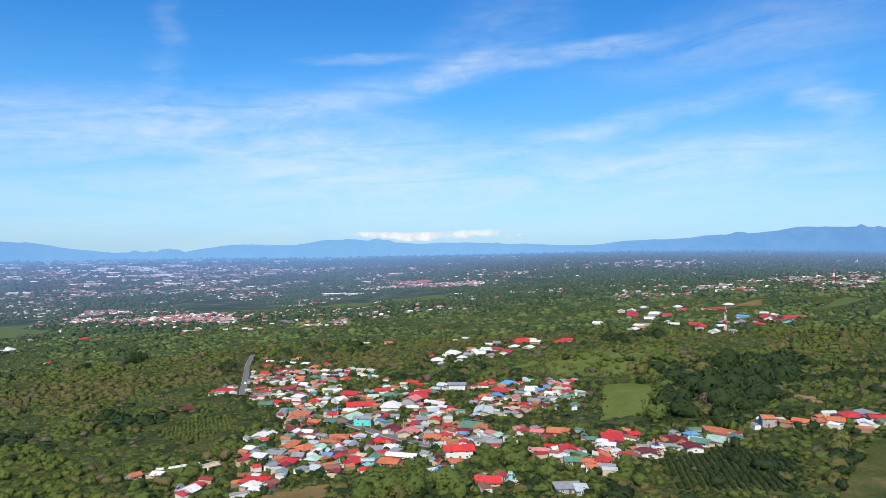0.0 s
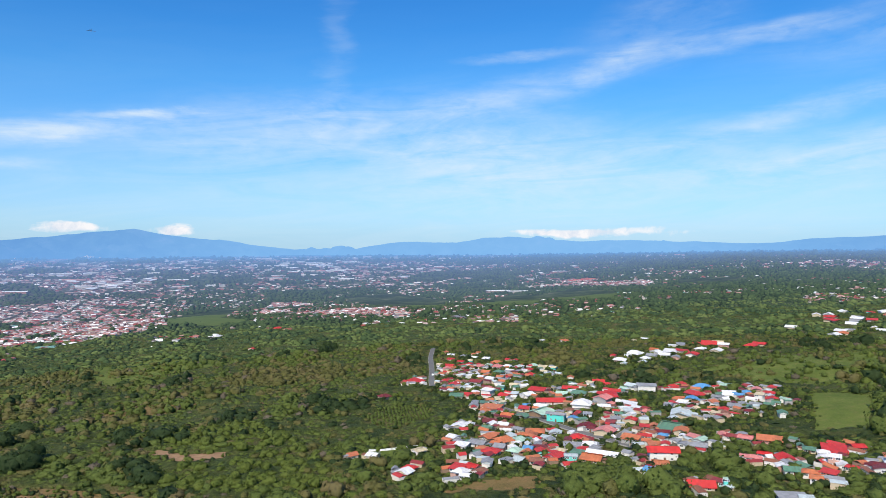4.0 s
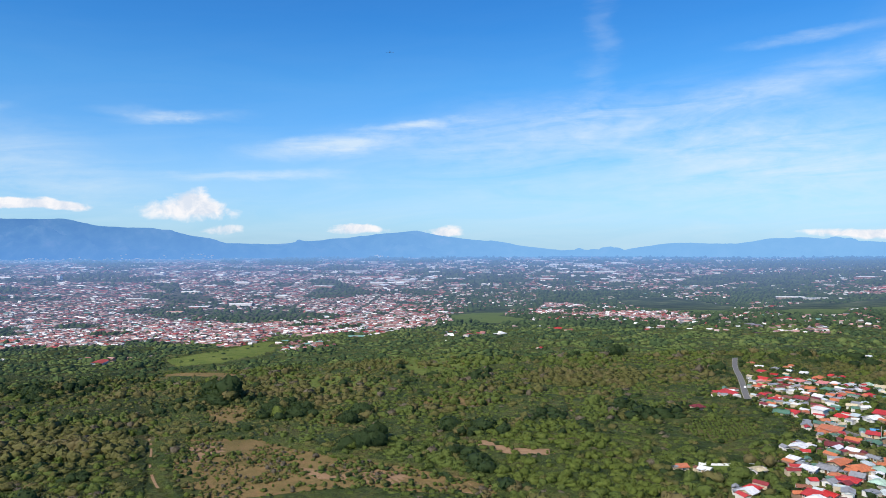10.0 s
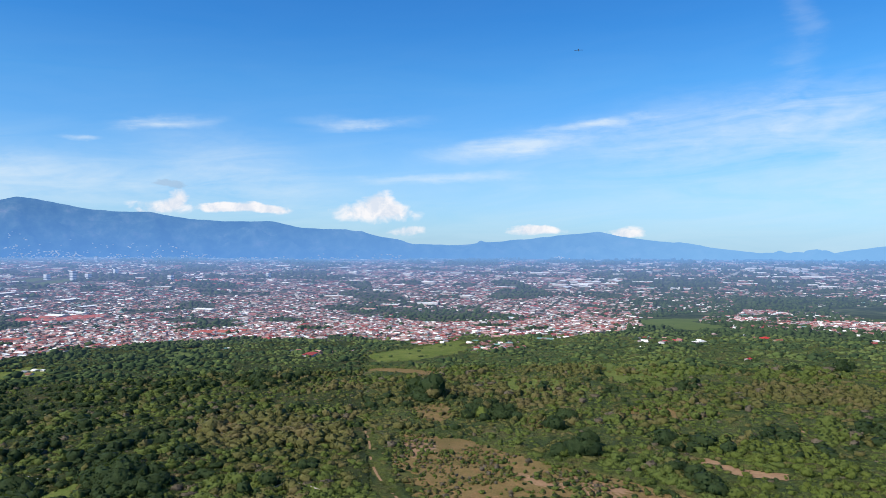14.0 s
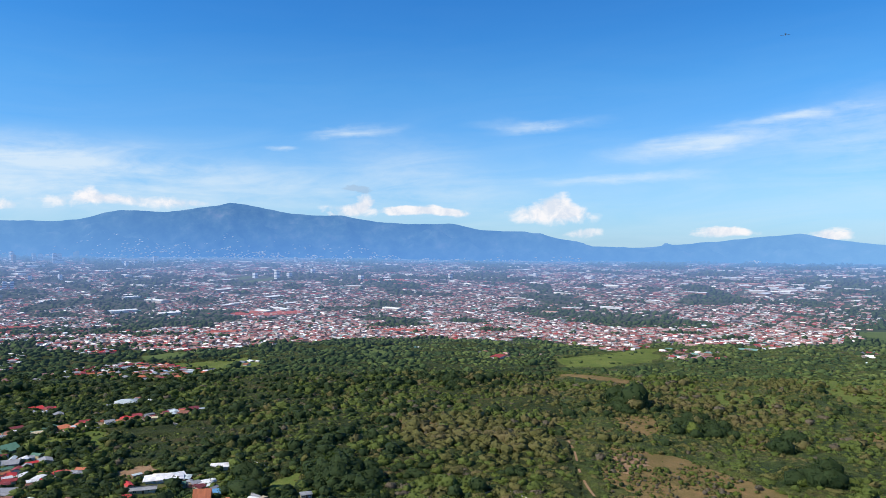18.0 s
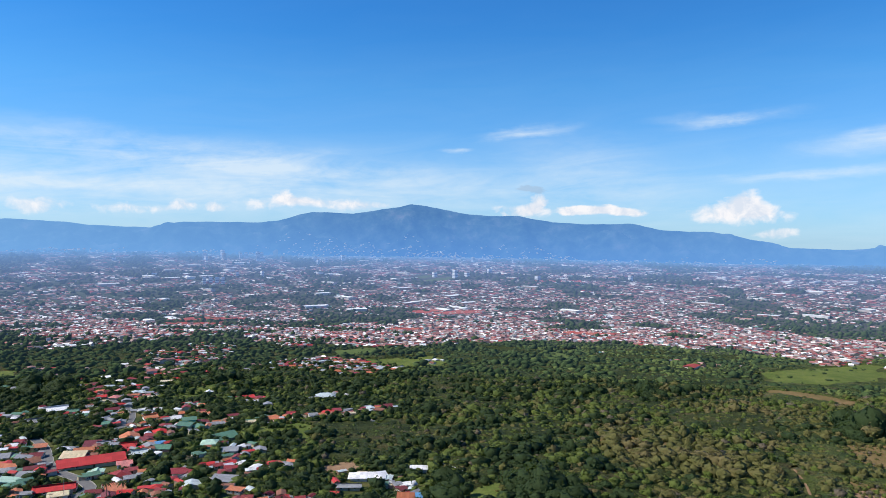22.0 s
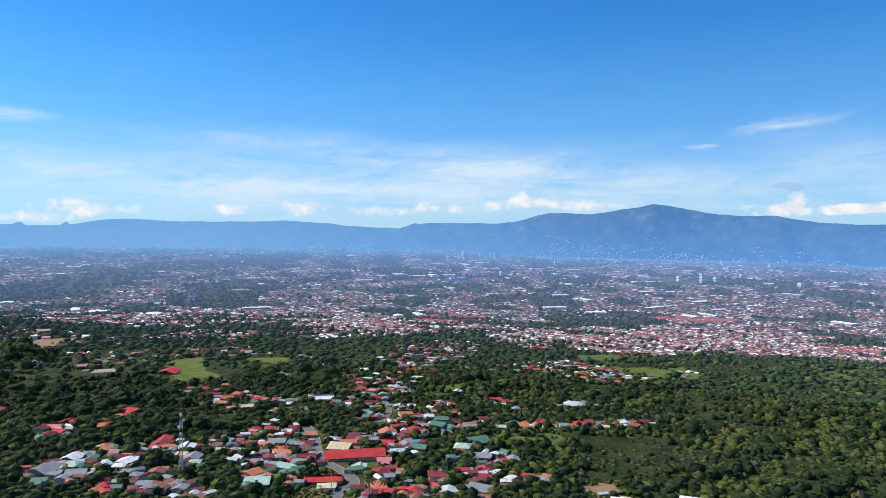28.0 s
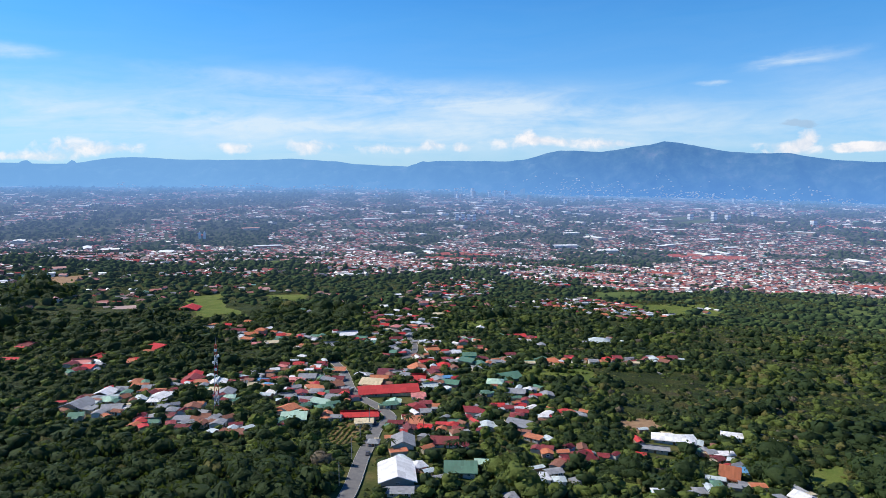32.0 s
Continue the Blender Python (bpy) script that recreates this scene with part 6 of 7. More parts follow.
def town_edge(az, r):
    raw = np.interp(az, [-60, -30, -10, 0, 9, 13, 18, 26, 31, 34, 37, 40, 45, 52, 59, 65, 70, 77, 82, 90, 96, 101, 106, 112, 123, 150],
                     [2000, 1800, 1500, 1300, 1250, 1250, 1250, 1400, 1600, 1600, 1450, 1400, 1330, 1380, 1420, 1540, 1600, 1700, 1420, 1080, 960, 910, 890, 890, 900, 950])
    return raw + ragged(az, r)


def town_density(az, r):
    base = np.interp(az, [-60, -25, -5, 8, 20, 30, 36, 42, 60, 85, 100, 110, 122, 150], [0.06, 0.08, 0.15, 0.27, 0.30, 0.32, 0.65, 0.97, 1.0, 0.92, 0.84, 0.78, 0.72, 0.5])
    thinned = (1 - 0.62 * smooth(84, 96, az) * (1 - smooth(1200, 1750, r))) * (1 - 0.25 * smooth(36, 30, az) * (1 - smooth(1700, 2200, r)))
    return np.clip(base * thinned + (0.12 + 0.33 * smooth(2, 14, az)) * smooth(2600, 3300, r) * (1 - base), 0, 0.95)


def in_district(x, y):
    hit = np.zeros(len(x))
    for ring, share in DISTRICTS:
        hit[inside(x, y, ring)] = 1
    return hit


def suburbs():
    for k, (r0, r1, step) in enumerate(((900, 2100, 11.8), (2100, 2900, 14.0), (2900, 3550, 18.0), (3550, 4060, 19.0), (4060, 4520, 20.0))):
        n = int(2 * r1 / step)
        i, j = np.meshgrid(np.arange(n), np.arange(n))
        i, j = i.ravel(), j.ravel()
        tilt = 0.5
        px, py = (i - n / 2) * step, (j - n / 2) * step
        x, y = CX + px * np.cos(tilt) - py * np.sin(tilt), CY + px * np.sin(tilt) + py * np.cos(tilt)
        x, y = x + crng.normal(0, step * 0.24, len(x)), y + crng.normal(0, step * 0.24, len(x))
        r, az = np.hypot(x - CX, y - CY), np.degrees(np.arctan2(-(x - CX), y - CY))
        az = np.where(az < -120, az + 360, az)
        ok = (r > r0) & (r <= r1) & (az > -44) & (az < 140) & (r > town_edge(az, r) + crng.normal(0, 45, len(x)) - 260 * in_district(x, y))
        ok &= ((i % 9 != 0) & (j % 7 != 0)) | (town_density(az, r) < 0.5)
        x, y, r, az, i, j = x[ok], y[ok], r[ok], az[ok], i[ok], j[ok]
        clump = patchy(x, y, 110, 31 + k)
        dens = town_density(az, r)
        for ring, share in DISTRICTS:
            sel = inside(x, y, ring)
            dens = np.where(sel, share, dens)
            clump = np.where(sel, np.maximum(clump, 0.75 * (share > 0.1)), clump)
        dens = dens * np.where(patchy(x, y, 75, 91) > 0.90 - 0.16 * smooth(76, 92, az), 0.2, 1.0) * np.where((patchy(x, y, 170, 37) > 0.80) & (r > 2000), 0.25, 1.0)
        ok = (crng.uniform(0, 1, len(x)) < np.clip(dens * 1.15, 0, 0.96)) & (clump > (1 - dens) * np.where(az < 34, 0.62, 0.85) - 0.05)
        ok &= ~blocked(x, y) & ~((r < 1500) & near_spot(x, y))
        gap = ~ok & (crng.uniform(0, 1, len(x)) < np.where((az > 80) & (r < 1800), 1.0, np.where(dens < 0.45, 0.85, 0.6))) & ~blocked(x, y)
        GAPS.append((x[gap], y[gap], step))
        x, y, r = x[ok], y[ok], r[ok]
        size = step * crng.uniform(0.55, 0.98, len(x)) * np.where(crng.uniform(0, 1, len(x)) < (0.02, 0.03, 0.07, 0.10, 0.10)[k], 2.4, 1.0)
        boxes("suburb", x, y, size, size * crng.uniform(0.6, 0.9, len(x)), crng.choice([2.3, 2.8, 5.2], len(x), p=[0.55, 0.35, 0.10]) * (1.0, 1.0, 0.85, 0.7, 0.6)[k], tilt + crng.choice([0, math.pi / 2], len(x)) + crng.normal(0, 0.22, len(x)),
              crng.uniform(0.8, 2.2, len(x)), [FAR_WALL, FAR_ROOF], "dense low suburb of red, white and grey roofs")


def near_spot(x, y):
    hit = np.zeros(len(x), bool)
    for hx, hy, hr in HOUSE_SPOTS:
        if hx < -600:
            hit |= (np.abs(x - hx) < hr * 0.8) & (np.abs(y - hy) < hr * 0.8)
    return hit


def blocked(x, y):
    hit = np.zeros(len(x), bool)
    for ring, share in KEEP_OUT:
        hit |= inside(x, y, ring)
    return hit


GAPS = []
suburbs()


def sheds(count, az0, az1, r0, r1, seed):
    """Long white warehouse and factory roofs."""
    g = np.random.default_rng(seed)
    az, r = g.uniform(az0, az1, count), g.uniform(r0, r1, count)
    x, y = CX - np.sin(np.radians(az)) * r, CY + np.cos(np.radians(az)) * r
    boxes("warehouses", x, y, g.uniform(35, 90, count), g.uniform(18, 40, count), g.uniform(6, 9, count), g.choice([0.5, 2.07], count) + g.normal(0, 0.1, count), g.uniform(1.0, 2.5, count), [FAR_WALL, FAR_WHITE], "large white and grey warehouse roofs")


sheds(60, 18, 45, 3000, 4450, 1)
sheds(45, 60, 100, 2500, 4300, 2)
sheds(25, 45, 62, 2400, 4200, 3)
sheds(14, -8, 18, 2300, 4300, 4)
sheds(16, 98, 135, 2000, 4200, 6)
sheds(16, 33, 41, 3080, 3330, 7)
sheds(34, 18, 34, 3500, 4300, 8)
sheds(24, 80, 100, 3300, 3900, 9)


def estate(cx, cy, half_w, half_d, rot, step, label):
    """A housing estate of like red roofs in rows."""
    i, j = np.meshgrid(np.arange(-half_w, half_w, step), np.arange(-half_d, half_d, step * 1.3))
    i, j = i.ravel() + crng.normal(0, 1, i.size), j.ravel() + crng.normal(0, 1, i.size)
    x, y = cx + i * math.cos(rot) - j * math.sin(rot), cy + i * math.sin(rot) + j * math.cos(rot)
    ok = (np.hypot(i / half_w, j / half_d) + crng.normal(0, 0.16, len(x)) < 1.0) & (crng.uniform(0, 1, len(x)) < 0.86)
    x, y = x[ok], y[ok]
    n = len(x)
    boxes("red_estate", x, y, np.full(n, step * 0.95), np.full(n, step * 0.8), np.full(n, 3.5), np.full(n, rot), np.full(n, 2.6), [FAR_WALL, FAR_RED], label)


for spot in ESTATES:
    estate(*spot, "housing estate of like red roofs in the valley")


def slope_houses(count):
    """Pale houses that climb the foot of the mountains."""
    az = crng.uniform(38, 135, count)
    high = 0.12 + 0.26 * smooth(66, 74, az) * (1 - smooth(90, 97, az))
    F = crng.uniform(0, 1, count) ** 1.6 * high
    keep = crng.uniform(0, 1, count) < (0.15 + 0.85 * patchy(az * 14, F * 900, 45, 77)) * (1 - 0.75 * F / high)
    az, F = az[keep], F[keep]
    r = MOUNT_R0 + (MOUNT_R1 - MOUNT_R0) * F
    x, y = CX - np.sin(np.radians(az)) * r, CY + np.cos(np.radians(az)) * r
    n = len(x)
    boxes("slope_houses", x, y, crng.uniform(6, 13, n), crng.uniform(5, 9, n), crng.uniform(1.0, 2.2, n), crng.uniform(0, 3.1, n), crng.uniform(0.6, 1.6, n), [FAR_SPECK, FAR_SPECK], "pale houses scattered up the mountain foot", on=mountain_height(az, F))


slope_houses(6500)


def roof_pile(name, x, y, w, d, rot, h, colours, label):
    """Small roofs that stand close together, each with its own colour of sheet."""
    pick = crng.integers(0, len(colours), len(x))
    for k, c in enumerate(colours):
        m = pick == k
        boxes(name, x[m], y[m], w[m], d[m], h[m], rot[m], crng.uniform(0.3, 1.2, m.sum()), [WALL[crng.choice(["grey", "cream", "brown", "white"])], ROOF[c]], label, "houses")


def clear_of_houses(x, y, gap):
    ok = np.ones(len(x), bool)
    for hx, hy, hr in HOUSE_SPOTS:
        ok &= (np.abs(x - hx) > hr * 0.5 + gap) | (np.abs(y - hy) > hr * 0.5 + gap)
    return ok


def hamlets():
    """Close-built clusters of small houses in the woods below the town."""
    for ring, share in HAMLETS:
        c = np.array(ring)
        lo, hi = c.min(0), c.max(0)
        gx, gy = np.meshgrid(np.arange(lo[0], hi[0], 9.5), np.arange(lo[1], hi[1], 9.5))
        x, y = gx.ravel() + crng.normal(0, 1.6, gx.size), gy.ravel() + crng.normal(0, 1.6, gx.size)
        ok = inside(x, y, ring) & (crng.uniform(0, 1, len(x)) < share) & clear_of_houses(x, y, 1.5) & ~blocked(x, y)
        x, y = x[ok], y[ok]
        n = len(x)
        roof_pile("hamlet", x, y, crng.uniform(6, 11, n), crng.uniform(5, 8, n), crng.uniform(0.2, 0.5) + crng.choice([0, math.pi / 2], n) + crng.normal(0, 0.15, n), crng.uniform(2.2, 3.0, n),
                  ["red", "dull", "dull", "grey", "grey", "terra", "rust", "white", "pale", "maroon"], "close-built cluster of small sheet-roofed houses")
        HOUSE_SPOTS.extend((float(a), float(b), 8.0) for a, b in zip(x, y))


def lean_tos(per_house, spots):
    """Lean-tos, porches and sheds crowded between the village houses."""
    spots = np.array(spots)
    gap = np.hypot(spots[:, None, 0] - spots[None, :, 0], spots[:, None, 1] - spots[None, :, 1])
    spots = spots[np.sort(gap, 1)[:, 2] < 24]
    s = np.tile(spots, (per_house, 1))
    a, q = crng.uniform(0, 6.28, len(s)), s[:, 2] * crng.uniform(0.55, 0.9, len(s))
    x, y = s[:, 0] + np.cos(a) * q, s[:, 1] + np.sin(a) * q
    ok = clear_of_houses(x, y, 0.0) & ~blocked(x, y)
    x, y = x[ok], y[ok]
    keep = []
    for k in range(len(x)):
        if all(abs(x[k] - x[j]) > 4.5 or abs(y[k] - y[j]) > 4.5 for j in keep):
            keep.append(k)
    x, y = x[keep], y[keep]
    n = len(x)
    roof_pile("lean_tos", x, y, crng.uniform(4.0, 8.0, n), crng.uniform(3.0, 5.0, n), crng.uniform(0, 3.14, n), crng.uniform(1.9, 2.5, n),
              ["grey", "grey", "rust", "red", "dull", "terra", "pale", "white", "orange", "maroon", "green"], "sheet-roofed lean-tos and sheds crowded between the houses")
    HOUSE_SPOTS.extend((float(a), float(b), 4.5) for a, b in zip(x, y))


hamlets()
lean_tos(3, [h for h in HOUSE_SPOTS if h[1] > 150 and math.hypot(h[0] - CX, h[1] - CY) < 700])
lean_tos(2, [h for h in HOUSE_SPOTS if h[1] < 150 and math.hypot(h[0] + 150, h[1] - CY) < 700])


# ---- masts ----
def bar(bm, a, b, r, seg=4):
    a, b = Vector(a), Vector(b)
    m = Matrix.Translation((a + b) / 2) @ (b - a).to_track_quat("Z", "Y").to_matrix().to_4x4()
    bmesh.ops.create_cone(bm, segments=seg, radius1=r, radius2=r, depth=(b - a).length, matrix=m, cap_ends=True)


def mast(x, y, height, foot, thick, sections, label, drums):
    """A square lattice mast in red and white sections."""
    base = tagged(new("radio_mast"), label, "mast")
    base.matrix_basis = pose(x, y, gz(x, y) - 0.3, 0, 0, 20)
    for k in range(sections):
        bm = bmesh.new()
        z0, z1 = height * k / sections, height * (k + 1) / sections
        w0, w1 = foot * (1 - 0.55 * k / sections) / 2, foot * (1 - 0.55 * (k + 1) / sections) / 2
        c0 = [(-w0, -w0, z0), (w0, -w0, z0), (w0, w0, z0), (-w0, w0, z0)]
        c1 = [(-w1, -w1, z1), (w1, -w1, z1), (w1, w1, z1), (-w1, w1, z1)]
        for i in range(4):
            j = (i + 1) % 4
            bar(bm, c0[i], c1[i], thick)
            bar(bm, c0[i], c1[j], thick * 0.55)
            bar(bm, c0[j], c1[i], thick * 0.55)
            bar(bm, c1[i], c1[j], thick * 0.6)
        hang("lattice_section", bm_mesh("lattice_section", bm, RED_PAINT if (sections - k) % 2 else WHITE_PAINT), base, label="red lattice section" if (sections - k) % 2 else "white lattice section")
    bm = bmesh.new()
    bar(bm, (0, 0, height), (0, 0, height + 4), thick * 0.5, 6)
    hang("lightning_rod", bm_mesh("lightning_rod", bm, WHITE_PAINT), base)
    for k in range(drums):
        bm = bmesh.new()
        a = k * 2.1
        bar(bm, (math.cos(a) * 0.9, math.sin(a) * 0.9, height * (0.93 - 0.09 * k)), (math.cos(a) * 1.6, math.sin(a) * 1.6, height * (0.93 - 0.09 * k)), 0.75, 12)
        hang("drum_antenna", bm_mesh("drum_antenna", bm, WHITE_PAINT), base)
    return base


mast(-493, -224, 36, 2.2, 0.13, 7, "tall red and white lattice radio mast among the houses", 4)
mast(291, 750, 28, 2.0, 0.15, 5, "red and white lattice mast on the far rise", 2)
mast(770, 1425, 32, 2.6, 0.28, 4, "pale lattice mast on the far ridge", 2)


# ---- towers of the distant city ----
def tower(x, y, w, d, h, rot, label, mat=None):
    base = tagged(new("apartment_tower"), label, "tower", "towers of the distant city")
    base.matrix_basis = pose(x, y, gz(x, y) - 1, 0, 0, rot)
    body = hang("body", shared(("tower_body", mat), lambda: box_mesh("body", mat or FAR_WHITE)), base, Matrix.Diagonal((w, d, h, 1)))
    hang("roof_slab", shared("tower_slab", lambda: box_mesh("roof_slab", FAR_WALL)), base, Matrix.Translation((0, 0, h)) @ Matrix.Diagonal((w * 0.6, d * 0.6, 3, 1)))
    for k in range(1, int(h / 7)):
        hang("window_band", shared("tower_band", lambda: box_mesh("window_band", FAR_GLASS)), base, Matrix.Translation((0, 0, k * 7.0)) @ Matrix.Diagonal((w * 1.01, d * 1.01, 2.4, 1)))
    return base


FAR_GLASS = hazed_mat("tower_windows", lambda n: n.mix(n.noise(place(n), 0.2, 2), (0.08, 0.10, 0.13), (0.16, 0.18, 0.22)))
for k in range(4):
    tower(-3268 - 3 * k, -350 + k * 25, 14, 14, 31, 8, "white apartment tower, one of four in a row")
for tx, ty, th in ((-3403, 781, 42), (-3235, 1137, 24), (-3464, 694, 26), (-3445, 852, 24)):
    tower(tx, ty, 22, 18, th, 20, "pale high-rise block above the low suburbs")
trng = random.Random(9)
for k in range(18):
    a = radians(trng.uniform(84, 97))
    rr = trng.uniform(4100, 4450)
    tower(CX - math.sin(a) * rr, CY + math.cos(a) * rr, trng.uniform(14, 24), trng.uniform(14, 20), trng.uniform(22, 52), trng.uniform(0, 90), "high-rise block in the distant city centre", FAR_WHITE if k % 3 else FAR_WALL)
for k in range(9):
    a = radians(trng.uniform(62, 118))
    rr = trng.uniform(3300, 4300)
    tower(CX - math.sin(a) * rr, CY + math.cos(a) * rr, trng.uniform(14, 22), trng.uniform(12, 18), trng.uniform(16, 30), trng.uniform(0, 90), "single pale block in the distant suburbs")


def church(x, y, rot):
    base = tagged(new("church"), "grey-white church with two belfries in the suburbs", "church")
    base.matrix_basis = pose(x, y, gz(x, y) - 1, 0, 0, rot)
    wall = FAR_WALL
    hang("nave", box_mesh("nave", wall), base, Matrix.Diagonal((44, 18, 13, 1)))
    v, f, s = roof_shape("gable")
    hang("nave_roof", quadmesh("nave_roof", v, f, [FAR_RED, wall], s), base, Matrix.Translation((0, 0, 13)) @ Matrix.Diagonal((44, 18, 6, 1)))
    for sy in (-8, 8):
        t = hang("belfry", box_mesh("belfry", FAR_WHITE), base, Matrix.Translation((20, sy, 0)) @ Matrix.Diagonal((8, 8, 25, 1)))
        v, f, s = roof_shape("hip")
        hang("belfry_cap", quadmesh("belfry_cap", v, f, [FAR_WHITE], [0] * len(f)), base, Matrix.Translation((20, sy, 25)) @ Matrix.Diagonal((8, 8, 7, 1)))


church(-2526, -1183, 25)


# ---- by the main road ----
def pole(x, y, rot):
    base = tagged(new("utility_pole"), "grey concrete utility pole with crossarm by the road", "pole", "utility poles")
    base.matrix_basis = pose(x, y, gz(x, y) - 0.3, 0, 0, rot)

    def shaft():
        bm = bmesh.new()
        bmesh.ops.create_cone(bm, segments=8, radius1=0.2, radius2=0.12, depth=10, matrix=Matrix.Translation((0, 0, 5)), cap_ends=True)
        return bm_mesh("shaft", bm, CONCRETE)

    def arm():
        bm = bmesh.new()
        bmesh.ops.create_cube(bm, size=1, matrix=Matrix.Translation((0, 0, 9.3)) @ Matrix.Diagonal((2.2, 0.12, 0.14, 1)))
        return bm_mesh("crossarm", bm, TIMBER)

    hang("shaft", shared("pole_shaft", shaft), base)
    hang("crossarm", shared("pole_arm", arm), base)


def car(x, y, rot, paint, label):
    base = tagged(new("car"), label, "car", "cars on the road")
    base.matrix_basis = pose(x, y, gz(x, y) + 0.24, 0, 0, rot)

    def body():
        prof = [(-2.1, 0.35), (-2.1, 0.85), (-1.2, 0.95), (-0.7, 1.45), (0.8, 1.45), (1.4, 0.95), (2.1, 0.8), (2.1, 0.35)]
        v = [(a, sy * (0.85 if z < 1 else 0.7), z) for sy in (-1, 1) for a, z in prof]
        n = len(prof)
        f = [(i, (i + 1) % n, n + (i + 1) % n, n + i) for i in range(n)] + [tuple(range(n))[::-1], tuple(range(n, 2 * n))]
        me = quadmesh("body", v, f, [paint], [0] * len(f))
        return me

    def glazing():
        prof = [(-1.12, 0.98), (-0.66, 1.40), (0.74, 1.40), (1.30, 0.98)]
        v = [(a, sy * (0.83 if z < 1.1 else 0.72), z) for sy in (-1, 1) for a, z in prof]
        f = [(3, 2, 1, 0), (4, 5, 6, 7)]
        return quadmesh("side_windows", v, f, [GLASS], [0, 0])

    def wheel():
        bm = bmesh.new()
        bmesh.ops.create_cone(bm, segments=12, radius1=0.32, radius2=0.32, depth=0.22, matrix=pose(0, 0, 0, 90), cap_ends=True)
        return bm_mesh("wheel", bm, TYRE)

    hang("body", shared(("car", paint.name), body), base)
    hang("side_windows", shared("car_glass", glazing), base)
    for a in (-1.3, 1.3):
        for b in (-0.8, 0.8):
            hang("wheel", shared("car_wheel", wheel), base, Matrix.Translation((a, b, 0.32)))


TYRE = plain_mat("tyre_rubber", (0.02, 0.02, 0.02), (0.04, 0.04, 0.04), 4.0)
CAR_GREY = plain_mat("car_dark_grey", (0.05, 0.05, 0.055), (0.07, 0.07, 0.075), 1.0, 0.3)
CAR_RED = plain_mat("car_red", (0.40, 0.02, 0.03), (0.45, 0.03, 0.04), 1.0, 0.3)
CAR_WHITE = plain_mat("car_white", (0.75, 0.75, 0.75), (0.8, 0.8, 0.8), 1.0, 0.3)
pole(-417, -141, -85)
pole(-446, -143, -85)
pole(-475, -146, -87)
pole(-500, -147, 251)
car(-453.3, -137.6, -175, CAR_GREY, "dark grey car driving on the main road")
car(-545.8, -163.4, -145, CAR_RED, "red car parked in the village street")
car(-503.2, -145.0, -175, CAR_GREY, "dark car on the main road")
car(-19.8, 399.3, -45, CAR_WHITE, "white car in the village street")
car(-63.2, 445.7, -45, CAR_GREY, "dark car parked in the village street")
car(-175.8, 604.6, -76, CAR_WHITE, "white car on the edge street")
pole(-73, 456, 45)
pole(-49, 432, 45)
pole(-27, 408, 45)


def wall_line(line, h, name, label, mat, step=3.0):
    """A low wall of upright panels with posts, along a line."""
    p = resample(line, step)
    base = tagged(new(name), label, "wall")
    me = shared(("panel", mat.name), lambda: box_mesh("panel", mat))
    for a, b in zip(p[:-1], p[1:]):
        m = (a + b) / 2
        ang = math.degrees(math.atan2(b[1] - a[1], b[0] - a[0]))
        hang("panel", me, base, pose(m[0], m[1], gz(*m) - 0.3, 0, 0, ang) @ Matrix.Diagonal((step * 0.96, 0.18, h + 0.3, 1)))
    return base


# ---- a small aeroplane over the valley ----
def aeroplane(at, heading):
    base = tagged(new("aeroplane"), "small dark aeroplane high over the valley", "aeroplane")
    base.matrix_basis = pose(*at, 0, 0, heading)
    bm = bmesh.new()
    bmesh.ops.create_uvsphere(bm, u_segments=10, v_segments=8, radius=1, matrix=Matrix.Diagonal((8.5, 1.0, 1.0, 1)))
    hang("fuselage", bm_mesh("fuselage", bm, CAR_GREY), base)
    bm = bmesh.new()
    bmesh.ops.create_cube(bm, size=1, matrix=Matrix.Diagonal((2.2, 19, 0.25, 1)))
    hang("wing", bm_mesh("wing", bm, CAR_GREY), base)
    bm = bmesh.new()
    bmesh.ops.create_cube(bm, size=1, matrix=Matrix.Translation((-7.6, 0, 0.4)) @ Matrix.Diagonal((1.2, 6, 0.2, 1)))
    hang("tailplane", bm_mesh("tailplane", bm, CAR_GREY), base)
    bm = bmesh.new()
    bmesh.ops.create_cube(bm, size=1, matrix=Matrix.Translation((-7.6, 0, 1.3)) @ Matrix.Diagonal((1.4, 0.2, 2.4, 1)))
    hang("fin", bm_mesh("fin", bm, CAR_GREY), base)


aeroplane((CX - math.sin(radians(38.1)) * 1700, CY + math.cos(radians(38.1)) * 1700, 98 + 1700 * math.tan(radians(14.6))), 130)

wall_line([(-533.4, 52.7), (-528.8, 56.3), (-522.4, 59.7), (-513.9, 61.5)], 1.6, "garden_wall", "white-painted garden wall on the slope", WHITE_PAINT)
wall_line([(-649.3, -87.3), (-656.7, -55.4), (-669.2, -14.5), (-684.6, 7.8)], 1.8, "boundary_wall", "pale concrete boundary wall by the lane", CONCRETE)
wall_line([(-401.8, 135.6), (-408.8, 152.8), (-411.3, 159.5), (-392.4, 161.6), (-381.8, 161.5)], 2.0, "plot_wall", "grey concrete wall round a plot", CONCRETE)
wall_line([(-152.2, 356.1), (-142.6, 357.3), (-132.6, 361.4), (-123.5, 364.7)], 1.3, "garden_wall", "white low wall along the lawn", WHITE_PAINT)
wall_line([(-416.6, -126.5), (-423.1, -113.2), (-425.5, -105.7)], 1.6, "front_wall", "grey front wall of the white-roofed house", CONCRETE)


